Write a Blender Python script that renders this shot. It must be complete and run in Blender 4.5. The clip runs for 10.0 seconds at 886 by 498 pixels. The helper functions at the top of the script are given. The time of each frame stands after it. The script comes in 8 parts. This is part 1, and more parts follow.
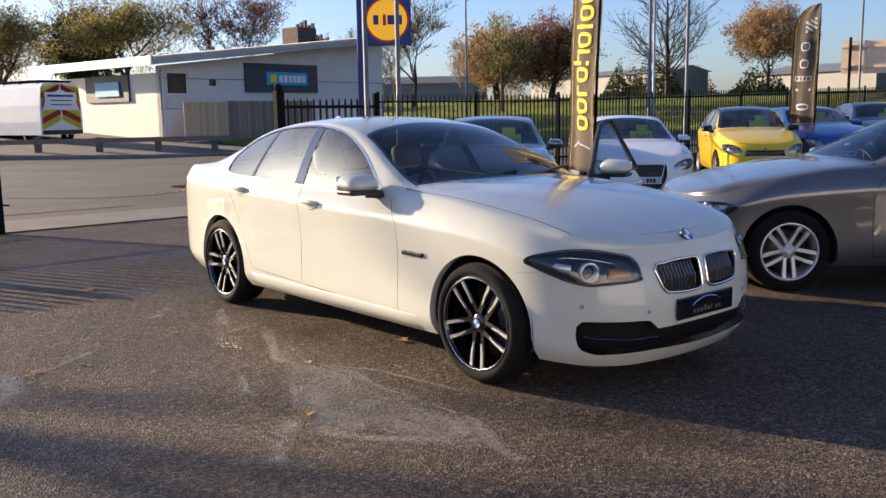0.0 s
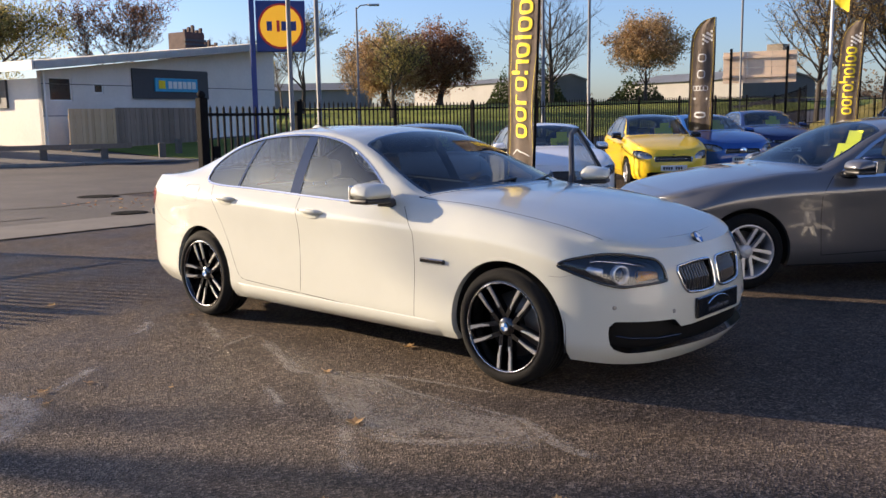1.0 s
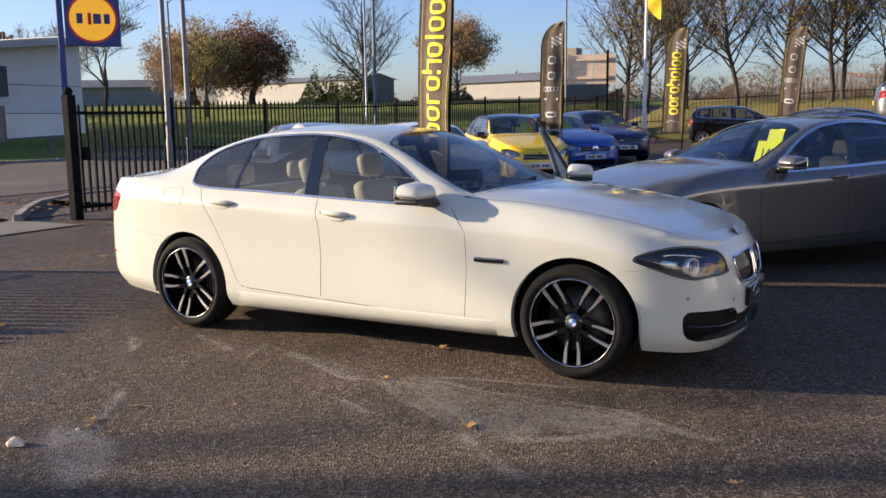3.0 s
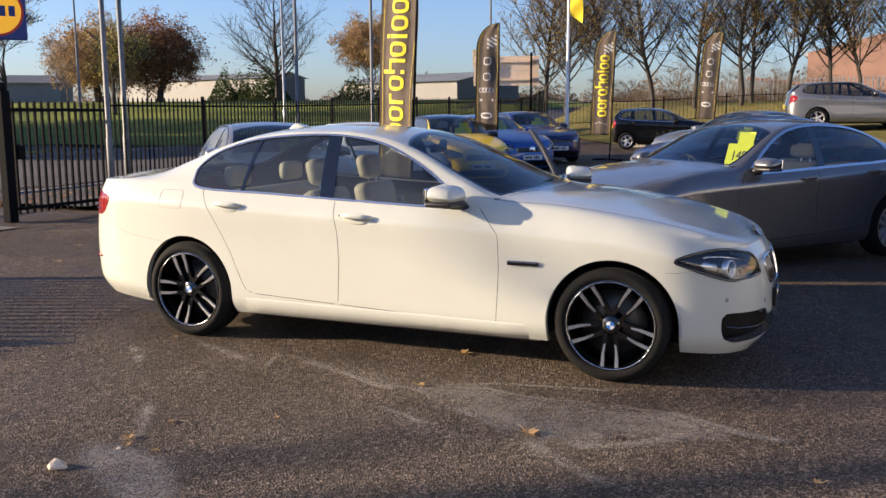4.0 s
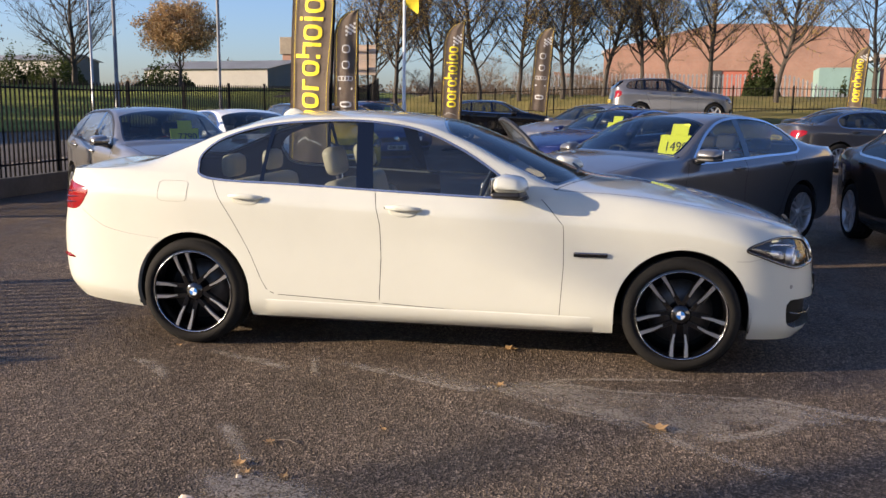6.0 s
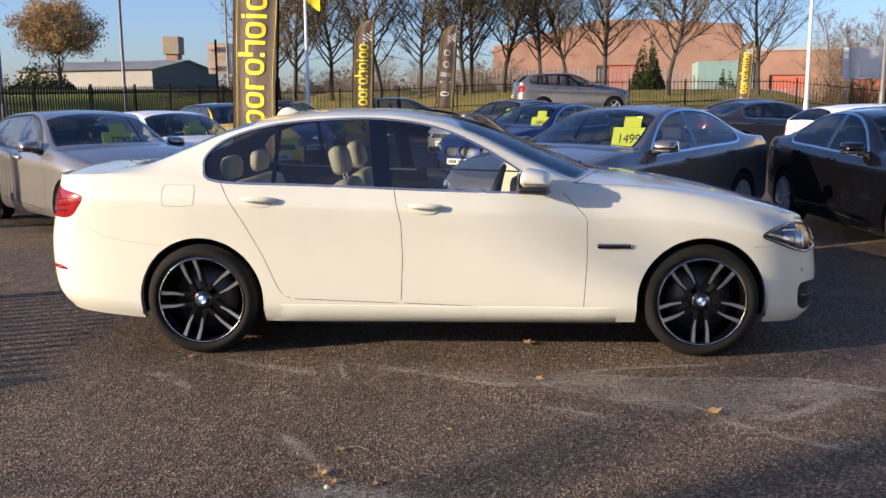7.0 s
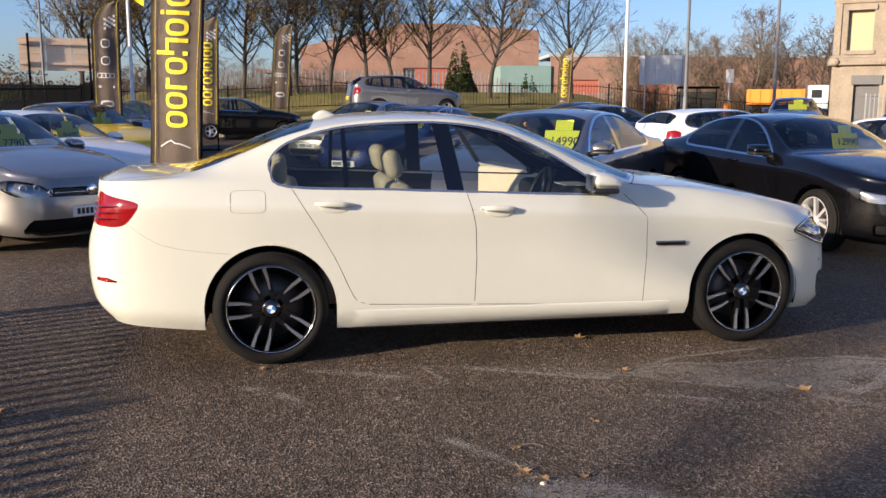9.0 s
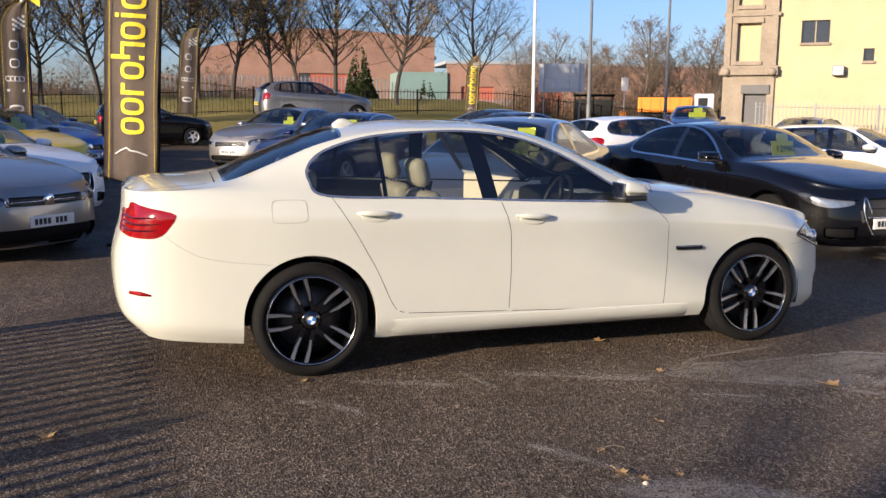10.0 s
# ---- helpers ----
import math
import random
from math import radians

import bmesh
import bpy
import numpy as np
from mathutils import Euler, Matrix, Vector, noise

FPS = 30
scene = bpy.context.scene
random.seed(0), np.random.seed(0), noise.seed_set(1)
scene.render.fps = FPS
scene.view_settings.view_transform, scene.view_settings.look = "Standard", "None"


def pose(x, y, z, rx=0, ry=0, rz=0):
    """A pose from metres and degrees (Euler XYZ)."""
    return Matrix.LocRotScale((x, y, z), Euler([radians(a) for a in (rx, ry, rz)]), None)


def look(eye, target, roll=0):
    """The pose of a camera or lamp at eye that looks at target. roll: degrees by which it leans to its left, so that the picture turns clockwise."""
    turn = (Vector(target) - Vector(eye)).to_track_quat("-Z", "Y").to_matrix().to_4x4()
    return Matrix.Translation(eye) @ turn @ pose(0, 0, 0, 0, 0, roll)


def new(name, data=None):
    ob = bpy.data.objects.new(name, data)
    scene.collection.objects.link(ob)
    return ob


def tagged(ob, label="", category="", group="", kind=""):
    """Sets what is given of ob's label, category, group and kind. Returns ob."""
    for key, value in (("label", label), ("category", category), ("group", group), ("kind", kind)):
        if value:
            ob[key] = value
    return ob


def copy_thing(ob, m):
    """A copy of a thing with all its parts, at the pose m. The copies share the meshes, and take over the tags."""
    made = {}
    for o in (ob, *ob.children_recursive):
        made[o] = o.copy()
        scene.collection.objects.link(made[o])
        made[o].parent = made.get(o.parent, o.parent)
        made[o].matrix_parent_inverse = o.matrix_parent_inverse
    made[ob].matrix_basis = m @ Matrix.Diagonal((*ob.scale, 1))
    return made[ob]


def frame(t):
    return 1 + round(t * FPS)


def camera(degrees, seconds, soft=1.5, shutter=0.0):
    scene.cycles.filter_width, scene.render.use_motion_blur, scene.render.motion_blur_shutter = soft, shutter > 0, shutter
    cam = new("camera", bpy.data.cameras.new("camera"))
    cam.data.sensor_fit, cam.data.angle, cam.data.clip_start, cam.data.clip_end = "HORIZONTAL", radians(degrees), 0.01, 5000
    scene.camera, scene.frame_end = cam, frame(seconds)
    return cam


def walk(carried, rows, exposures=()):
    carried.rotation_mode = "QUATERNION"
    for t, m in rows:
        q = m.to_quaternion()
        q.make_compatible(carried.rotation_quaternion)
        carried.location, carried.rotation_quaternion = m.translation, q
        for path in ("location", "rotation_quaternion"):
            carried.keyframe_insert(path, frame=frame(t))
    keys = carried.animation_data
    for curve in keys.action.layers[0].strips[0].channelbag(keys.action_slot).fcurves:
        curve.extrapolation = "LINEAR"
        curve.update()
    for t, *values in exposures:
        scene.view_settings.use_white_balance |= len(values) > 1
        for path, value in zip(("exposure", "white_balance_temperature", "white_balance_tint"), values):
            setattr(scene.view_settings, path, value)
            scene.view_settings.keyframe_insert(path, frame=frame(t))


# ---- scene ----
cam = camera(53.0, 10.0)
PATH = [
    (0.0, (4.981, -4.119, 1.466), (3.477, -2.834, 1.168), -0.9),
    (0.5, (4.758, -4.487, 1.491), (3.346, -3.099, 1.205), -1.0),
    (1.0, (4.494, -4.771, 1.495), (3.175, -3.296, 1.208), -0.9),
    (1.5, (4.235, -5.025, 1.49), (3.003, -3.476, 1.204), -0.6),
    (2.0, (3.975, -5.296, 1.514), (2.829, -3.682, 1.227), -0.7),
    (2.5, (3.607, -5.468, 1.51), (2.557, -3.79, 1.218), -0.8),
    (4.0, (2.532, -5.837, 1.527), (1.763, -4.014, 1.23), -0.3),
    (4.5, (2.132, -5.911, 1.51), (1.471, -4.047, 1.211), -0.0),
    (5.0, (1.743, -5.942, 1.497), (1.193, -4.044, 1.19), -0.3),
    (5.5, (1.361, -5.981, 1.501), (0.914, -4.057, 1.186), 0.5),
    (7.0, (0.223, -6.052, 1.486), (0.126, -4.081, 1.165), -0.4),
    (7.5, (-0.22, -6.087, 1.5), (-0.189, -4.115, 1.167), -0.4),
    (8.0, (-0.62, -6.081, 1.502), (-0.493, -4.113, 1.165), -0.5),
    (8.5, (-1.006, -6.067, 1.502), (-0.775, -4.107, 1.176), -0.1),
    (9.0, (-1.41, -6.037, 1.51), (-1.055, -4.095, 1.19), 0.1),
    (9.5, (-1.816, -5.95, 1.525), (-1.338, -4.033, 1.214), 0.3),
    (10.0, (-2.261, -5.862, 1.525), (-1.668, -3.978, 1.219), 0.4),
]
walk(cam, [(t, look(eye, target, roll)) for t, eye, target, roll in PATH], [(0.0, 1.38, 6900, 12), (5.0, 1.38, 6800, 12), (7.5, 1.30, 6650, 12), (10.0, 1.12, 6500, 12)])

# ---- light ----
SUN_AZ = radians(22.5)      # the way the light travels, from +x towards +y
SUN_EL = radians(14.5)
SUN_WAY = Vector((math.cos(SUN_EL) * math.cos(SUN_AZ), math.cos(SUN_EL) * math.sin(SUN_AZ), -math.sin(SUN_EL)))
world = bpy.data.worlds.new("world")
scene.world = world
world.use_nodes = True
wn = world.node_tree.nodes
wl = world.node_tree.links
wn.clear()
sky = wn.new("ShaderNodeTexSky")
sky.sky_type = "NISHITA"
sky.sun_disc = False
sky.sun_elevation = SUN_EL
sky.sun_rotation = math.atan2(-math.cos(SUN_AZ), -math.sin(SUN_AZ)) % (2 * math.pi)
sky.air_density, sky.dust_density, sky.ozone_density = 1.0, 1.0, 3.4
wbg = wn.new("ShaderNodeBackground")
wbg.inputs["Strength"].default_value = 0.081
wout = wn.new("ShaderNodeOutputWorld")
tint = wn.new("ShaderNodeMix")
tint.data_type, tint.blend_type = "RGBA", "MULTIPLY"
tint.inputs[0].default_value = 1.0
tint.inputs[7].default_value = (0.86, 0.91, 1.17, 1)
wl.new(sky.outputs[0], tint.inputs[6])
wl.new(tint.outputs[2], wbg.inputs["Color"])
wl.new(wbg.outputs[0], wout.inputs["Surface"])
sun = new("sun", bpy.data.lights.new("sun", "SUN"))
sun.data.energy = 4.65
sun.data.angle = radians(0.45)
sun.data.color = (1.0, 0.82, 0.60)
sun.matrix_world = look((-30, -10, 12), Vector((-30, -10, 12)) + SUN_WAY)

# ---- materials ----
def nodes_of(name):
    m = bpy.data.materials.new(name)
    m.use_nodes = True
    nt = m.node_tree
    return m, nt, nt.nodes["Principled BSDF"]


def link(nt, a, b):
    nt.links.new(a, b)


def tex_noise(nt, scale, detail=3.0, rough=0.55, space="Object"):
    co = nt.nodes.new("ShaderNodeTexCoord")
    n = nt.nodes.new("ShaderNodeTexNoise")
    n.inputs["Scale"].default_value = scale
    n.inputs["Detail"].default_value = detail
    n.inputs["Roughness"].default_value = rough
    link(nt, co.outputs[space], n.inputs["Vector"])
    return n.outputs["Fac"]


def ramp(nt, fac, stops):
    r = nt.nodes.new("ShaderNodeValToRGB")
    els = r.color_ramp.elements
    while len(els) < len(stops):
        els.new(0.5)
    for e, (p, c) in zip(els, stops):
        e.position = p
        e.color = (*c, 1) if len(c) == 3 else c
    link(nt, fac, r.inputs["Fac"])
    return r.outputs["Color"]


def maths(nt, op, a, b):
    n = nt.nodes.new("ShaderNodeMath")
    n.operation = op
    for i, v in enumerate((a, b)):
        if isinstance(v, (int, float)):
            n.inputs[i].default_value = v
        else:
            link(nt, v, n.inputs[i])
    return n.outputs[0]


def mixed(nt, fac, a, b, mode="MIX"):
    n = nt.nodes.new("ShaderNodeMix")
    n.data_type = "RGBA"
    n.blend_type = mode
    for i, v in ((0, fac), (6, a), (7, b)):
        if isinstance(v, (int, float)):
            n.inputs[i].default_value = v
        elif isinstance(v, tuple):
            n.inputs[i].default_value = (*v, 1)
        else:
            link(nt, v, n.inputs[i])
    return n.outputs[2]


def bump(nt, p, height, strength=0.3, distance=0.01):
    b = nt.nodes.new("ShaderNodeBump")
    b.inputs["Strength"].default_value = strength
    b.inputs["Distance"].default_value = distance
    link(nt, height, b.inputs["Height"])
    link(nt, b.outputs[0], p.inputs["Normal"])


def grey(v):
    return (v, v, v)


def plain(name, col, rough=0.5, metal=0.0, var=0.12, scale=6.0, grain=0.0, gscale=60.0, spec=0.5, coat=0.0, space="Object"):
    """A surface with mottling at two scales and a little relief."""
    m, nt, p = nodes_of(name)
    a = tex_noise(nt, scale, 4, space=space)
    b = tex_noise(nt, scale * 9, 3, space=space)
    f = maths(nt, "ADD", maths(nt, "MULTIPLY", a, 0.65), maths(nt, "MULTIPLY", b, 0.35))
    lo = tuple(max(0, c * (1 - var)) for c in col)
    hi = tuple(min(1, c * (1 + var)) for c in col)
    link(nt, ramp(nt, f, [(0.3, lo), (0.7, hi)]), p.inputs["Base Color"])
    p.inputs["Roughness"].default_value = rough
    p.inputs["Metallic"].default_value = metal
    p.inputs["Specular IOR Level"].default_value = spec
    p.inputs["Coat Weight"].default_value = coat
    p.inputs["Coat Roughness"].default_value = 0.03
    if grain:
        bump(nt, p, tex_noise(nt, gscale, 3, space=space), grain)
    return m


def paint(name, col, metal=0.0, rough=0.35):
    """Car paint under clear coat with faint dirt."""
    m, nt, p = nodes_of(name)
    a = tex_noise(nt, 2.5, 4)
    lo = tuple(c * 0.965 for c in col)
    link(nt, ramp(nt, a, [(0.35, lo), (0.6, col)]), p.inputs["Base Color"])
    p.inputs["Metallic"].default_value = metal
    p.inputs["Roughness"].default_value = rough
    p.inputs["Coat Weight"].default_value = 1.0
    p.inputs["Specular IOR Level"].default_value = 0.1
    link(nt, ramp(nt, tex_noise(nt, 5, 5), [(0.4, grey(0.02)), (0.75, grey(0.09))]), p.inputs["Coat Roughness"])
    return m


def window_glass(name, tint, rough=0.0, ior=1.6, film=0.0):
    """Thin tinted glass: clear from the front, mirror-like at a slant; film: share of the gloss spread wide, as by
    dust, and tinted blue for sky glow.
    """
    m = bpy.data.materials.new(name)
    m.use_nodes = True
    nt = m.node_tree
    nt.nodes.clear()
    out = nt.nodes.new("ShaderNodeOutputMaterial")
    tr = nt.nodes.new("ShaderNodeBsdfTransparent")
    tr.inputs["Color"].default_value = (*tint, 1)
    gl = nt.nodes.new("ShaderNodeBsdfGlossy")
    gl.inputs["Roughness"].default_value = rough
    lw = nt.nodes.new("ShaderNodeLayerWeight")
    lw.inputs["Blend"].default_value = 0.5
    f0 = ((ior - 1) / (ior + 1)) ** 2 * 1.6
    gloss = maths(nt, "ADD", maths(nt, "MULTIPLY", maths(nt, "POWER", lw.outputs["Facing"], 4.0 if film else 5.2), 0.92 - f0), f0)
    mx = nt.nodes.new("ShaderNodeMixShader")
    link(nt, gloss, mx.inputs[0])
    link(nt, tr.outputs[0], mx.inputs[1])
    if film:
        haze = nt.nodes.new("ShaderNodeBsdfGlossy")
        haze.inputs["Roughness"].default_value = 0.4
        # blue tint imitates the bright sky's veil on the glass
        haze.inputs["Color"].default_value = (0.80, 0.91, 1.0, 1)
        both = nt.nodes.new("ShaderNodeMixShader")
        both.inputs[0].default_value = film
        link(nt, gl.outputs[0], both.inputs[1])
        link(nt, haze.outputs[0], both.inputs[2])
        link(nt, both.outputs[0], mx.inputs[2])
    else:
        link(nt, gl.outputs[0], mx.inputs[2])
    link(nt, mx.outputs[0], out.inputs["Surface"])
    return m


def asphalt_mat():
    m, nt, p = nodes_of("asphalt")
    big = tex_noise(nt, 0.22, 5, 0.6)
    mid = tex_noise(nt, 1.3, 5, 0.65)
    fine = tex_noise(nt, 70, 3, 0.7)
    co = nt.nodes.new("ShaderNodeTexCoord")
    vo = nt.nodes.new("ShaderNodeTexVoronoi")
    vo.inputs["Scale"].default_value = 100
    link(nt, co.outputs["Object"], vo.inputs["Vector"])
    base = ramp(nt, maths(nt, "ADD", maths(nt, "MULTIPLY", big, 0.55), maths(nt, "MULTIPLY", mid, 0.45)),
                [(0.34, (0.055, 0.042, 0.031)), (0.5, (0.092, 0.071, 0.0535)), (0.66, (0.136, 0.107, 0.083))])
    stones = ramp(nt, vo.outputs["Color"], [(0.2, grey(0.42)), (0.6, grey(0.95)), (0.92, grey(2.5))])
    coarse = nt.nodes.new("ShaderNodeTexVoronoi")
    coarse.inputs["Scale"].default_value = 38
    link(nt, co.outputs["Object"], coarse.inputs["Vector"])
    chips = ramp(nt, coarse.outputs["Color"], [(0.15, grey(0.78)), (0.55, grey(0.97)), (0.9, grey(1.3))])
    col = mixed(nt, 1.0, mixed(nt, 1.0, base, stones, "MULTIPLY"), chips, "MULTIPLY")
    link(nt, col, p.inputs["Base Color"])
    wet = ramp(nt, mid, [(0.38, grey(0.46)), (0.62, grey(0.72))])
    link(nt, wet, p.inputs["Roughness"])
    p.inputs["Specular IOR Level"].default_value = 0.1
    h = maths(nt, "ADD", maths(nt, "MULTIPLY", vo.outputs["Distance"], 0.9), maths(nt, "ADD", maths(nt, "MULTIPLY", fine, 0.5), maths(nt, "MULTIPLY", coarse.outputs["Distance"], 0.3)))
    bump(nt, p, h, 0.9, 0.008)
    return m


def grass_mat(name, a, b):
    m, nt, p = nodes_of(name)
    f = maths(nt, "ADD", maths(nt, "MULTIPLY", tex_noise(nt, 0.35, 4), 0.6), maths(nt, "MULTIPLY", tex_noise(nt, 7, 4, 0.7), 0.4))
    link(nt, ramp(nt, f, [(0.35, a), (0.65, b)]), p.inputs["Base Color"])
    p.inputs["Roughness"].default_value = 0.9
    p.inputs["Specular IOR Level"].default_value = 0.1
    bump(nt, p, tex_noise(nt, 25, 3, 0.8), 1.0, 0.08)
    return m


def bark_mat(name, col):
    m, nt, p = nodes_of(name)
    link(nt, ramp(nt, tex_noise(nt, 6, 4, 0.7), [(0.3, tuple(c * 0.6 for c in col)), (0.7, col)]), p.inputs["Base Color"])
    p.inputs["Roughness"].default_value = 0.95
    bump(nt, p, tex_noise(nt, 18, 3), 0.7, 0.03)
    return m


def leaf_mat(name, stops):
    m, nt, p = nodes_of(name)
    g = nt.nodes.new("ShaderNodeNewGeometry")
    link(nt, ramp(nt, g.outputs["Random Per Island"], stops), p.inputs["Base Color"])
    p.inputs["Roughness"].default_value = 0.75
    p.inputs["Specular IOR Level"].default_value = 0.2
    tl = nt.nodes.new("ShaderNodeBsdfTranslucent")
    link(nt, p.inputs["Base Color"].links[0].from_socket, tl.inputs["Color"])
    mx = nt.nodes.new("ShaderNodeMixShader")
    mx.inputs[0].default_value = 0.4
    link(nt, p.outputs[0], mx.inputs[1])
    link(nt, tl.outputs[0], mx.inputs[2])
    link(nt, mx.outputs[0], nt.nodes["Material Output"].inputs["Surface"])
    return m


def timber_mat(name, a, b):
    m, nt, p = nodes_of(name)
    info = nt.nodes.new("ShaderNodeObjectInfo")
    co = nt.nodes.new("ShaderNodeTexCoord")
    mp = nt.nodes.new("ShaderNodeMapping")
    mp.inputs["Scale"].default_value = (9, 9, 0.7)
    link(nt, co.outputs["Object"], mp.inputs["Vector"])
    n = nt.nodes.new("ShaderNodeTexNoise")
    n.inputs["Scale"].default_value = 4
    n.inputs["Detail"].default_value = 5
    link(nt, mp.outputs[0], n.inputs["Vector"])
    f = maths(nt, "ADD", maths(nt, "MULTIPLY", n.outputs["Fac"], 0.6), maths(nt, "MULTIPLY", info.outputs["Random"], 0.4))
    link(nt, ramp(nt, f, [(0.25, a), (0.75, b)]), p.inputs["Base Color"])
    p.inputs["Roughness"].default_value = 0.85
    bump(nt, p, n.outputs["Fac"], 0.4, 0.01)
    return m


def brick_mat(name, a, b, mortar, scale):
    m, nt, p = nodes_of(name)
    co = nt.nodes.new("ShaderNodeTexCoord")
    br = nt.nodes.new("ShaderNodeTexBrick")
    br.inputs["Scale"].default_value = scale
    br.inputs["Color1"].default_value = (*a, 1)
    br.inputs["Color2"].default_value = (*b, 1)
    br.inputs["Mortar"].default_value = (*mortar, 1)
    mp = nt.nodes.new("ShaderNodeMapping")
    mp.inputs["Rotation"].default_value = (radians(90), 0, 0)
    link(nt, co.outputs["Object"], mp.inputs["Vector"])
    link(nt, mp.outputs[0], br.inputs["Vector"])
    c = mixed(nt, 0.75, br.outputs["Color"], ramp(nt, tex_noise(nt, 0.5, 5), [(0.35, grey(0.7)), (0.7, grey(1.1))]), "MULTIPLY")
    link(nt, c, p.inputs["Base Color"])
    p.inputs["Roughness"].default_value = 0.9
    return m


ASPHALT = asphalt_mat()
ROAD = plain("road_surface", (0.056, 0.045, 0.037), 0.8, var=0.6, scale=0.5, grain=0.3, gscale=60)
CONCRETE = plain("old_concrete", (0.125, 0.11, 0.094), 0.85, var=0.25, scale=1.5, grain=0.3, gscale=40)
KERB = plain("kerb_stone", (0.22, 0.20, 0.18), 0.85, var=0.25, scale=3, grain=0.3)
GRASS = grass_mat("grass", (0.13, 0.16, 0.035), (0.29, 0.32, 0.08))
GRASS_DRY = grass_mat("dry_grass", (0.12, 0.12, 0.035), (0.27, 0.22, 0.085))
WHITE_PAINT = paint("white_paint", (0.53, 0.537, 0.478))
WHITE_COOL = paint("plain_white_paint", (0.78, 0.78, 0.77))
GREY_PAINT = paint("grey_metallic_paint", (0.145, 0.146, 0.152), 0.55, 0.28)
SILVER_PAINT = paint("silver_paint", (0.29, 0.28, 0.268), 0.7, 0.32)
BLACK_PAINT = paint("black_paint", (0.0022, 0.0022, 0.003))
YELLOW_PAINT = paint("yellow_paint", (0.80, 0.54, 0.03))
BLUE_PAINT = paint("blue_paint", (0.015, 0.09, 0.32), 0.3)
NAVY_PAINT = paint("navy_paint", (0.010, 0.018, 0.085), 0.3)
DARKGREY_PAINT = paint("dark_grey_paint", (0.045, 0.047, 0.055), 0.5)
GLASS = window_glass("window_glass", (0.54, 0.58, 0.575), 0.0, 1.56, 0.5)
DEEP_SCREEN = window_glass("deep_windscreen_glass", (0.17, 0.19, 0.195), 0.0, 1.5)
SCREEN_GLASS = window_glass("windscreen_glass", (0.50, 0.54, 0.54), 0.0, 1.55)
GLASS_DARK = window_glass("tinted_glass", (0.40, 0.43, 0.44))
SHADED_SCREEN = window_glass("shaded_windscreen_glass", (0.36, 0.39, 0.39), 0.0, 1.5)
GLASS_PRIVACY = window_glass("privacy_glass", (0.14, 0.155, 0.165), 0.0, 1.6)
LENS = window_glass("lamp_lens", (0.86, 0.88, 0.9))
RUBBER = plain("tyre_rubber", (0.0095, 0.0092, 0.009), 0.85, var=0.3, scale=4, grain=0.3, gscale=90, spec=0.15)
TRIM = plain("black_trim", (0.014, 0.014, 0.015), 0.45, var=0.2)
GLOSS_BLACK = plain("gloss_black", (0.0022, 0.0022, 0.0026), 0.12, var=0.2, coat=1.0)
CHROME = plain("chrome", (0.72, 0.72, 0.73), 0.10, 1.0, var=0.06)
BRIGHT_TRIM = plain("bright_window_trim", (0.62, 0.62, 0.62), 0.2, 0.9, var=0.05)
SATIN = plain("satin_silver", (0.74, 0.74, 0.76), 0.22, 1.0, var=0.1)
SPOKE_CUT = plain("diamond_cut_spoke", (0.64, 0.64, 0.66), 0.31, 1.0, var=0.1)
ALLOY = plain("alloy_silver", (0.54, 0.54, 0.55), 0.33, 0.45, var=0.12)
DISC = plain("brake_disc", (0.12, 0.105, 0.095), 0.45, 0.8, var=0.2)
MESH_BLACK = plain("black_grille_plastic", (0.005, 0.005, 0.0055), 0.6, var=0.2, spec=0.15)
INTERIOR = plain("dark_interior", (0.018, 0.017, 0.017), 0.8, var=0.3, grain=0.2)
CREAM = plain("cream_leather", (0.62, 0.54, 0.40), 0.5, var=0.1, scale=8, grain=0.15, gscale=140)
BLACK_SEAT = plain("dark_upholstery", (0.03, 0.03, 0.032), 0.8, var=0.3)
RED_LENS = plain("red_lens", (0.20, 0.002, 0.004), 0.10, var=0.3, scale=12, spec=0.35, coat=0.35)
DARK_LENS = plain("dark_red_lens", (0.055, 0.002, 0.003), 0.15, var=0.3, scale=12, spec=0.3, coat=0.3)
AMBER = plain("amber_reflector", (0.55, 0.22, 0.03), 0.25, 0.3, var=0.2)
REFLECTOR = plain("lamp_reflector", (0.70, 0.71, 0.73), 0.2, 0.7, var=0.2, scale=20)
ROUND_BLUE = plain("badge_blue", (0.03, 0.18, 0.55), 0.3, var=0.05)
ROUND_WHITE = plain("badge_white", (0.8, 0.8, 0.8), 0.3, var=0.05)
PLATE_WHITE = plain("plate_white", (0.75, 0.75, 0.72), 0.4, var=0.06)
PLATE_YELLOW = plain("plate_yellow", (0.72, 0.55, 0.05), 0.4, var=0.06)
INK = plain("dark_ink", (0.02, 0.02, 0.022), 0.6, var=0.1)
SIGN_YELLOW = plain("fluorescent_card", (0.90, 0.95, 0.03), 0.6, var=0.04)
STEEL_BLACK = plain("black_steel", (0.010, 0.010, 0.011), 0.75, var=0.3, scale=8, spec=0.03)
POLE_GREY = plain("dull_pole_steel", (0.15, 0.155, 0.16), 0.6, 0.2, var=0.2, scale=5)
STEEL_GREY = plain("galvanised_steel", (0.36, 0.37, 0.38), 0.45, 0.6, var=0.15, scale=5)
FLAG_GREY = plain("banner_cloth", (0.19, 0.150, 0.122), 0.85, var=0.15, scale=5, grain=0.3, gscale=9)
FLAG_YELLOW = plain("banner_yellow", (0.82, 0.62, 0.03), 0.8, var=0.08)
FLAG_WHITE = plain("banner_white", (0.55, 0.55, 0.55), 0.8, var=0.08)
PAPER = plain("paper", (0.75, 0.75, 0.72), 0.8, var=0.05)

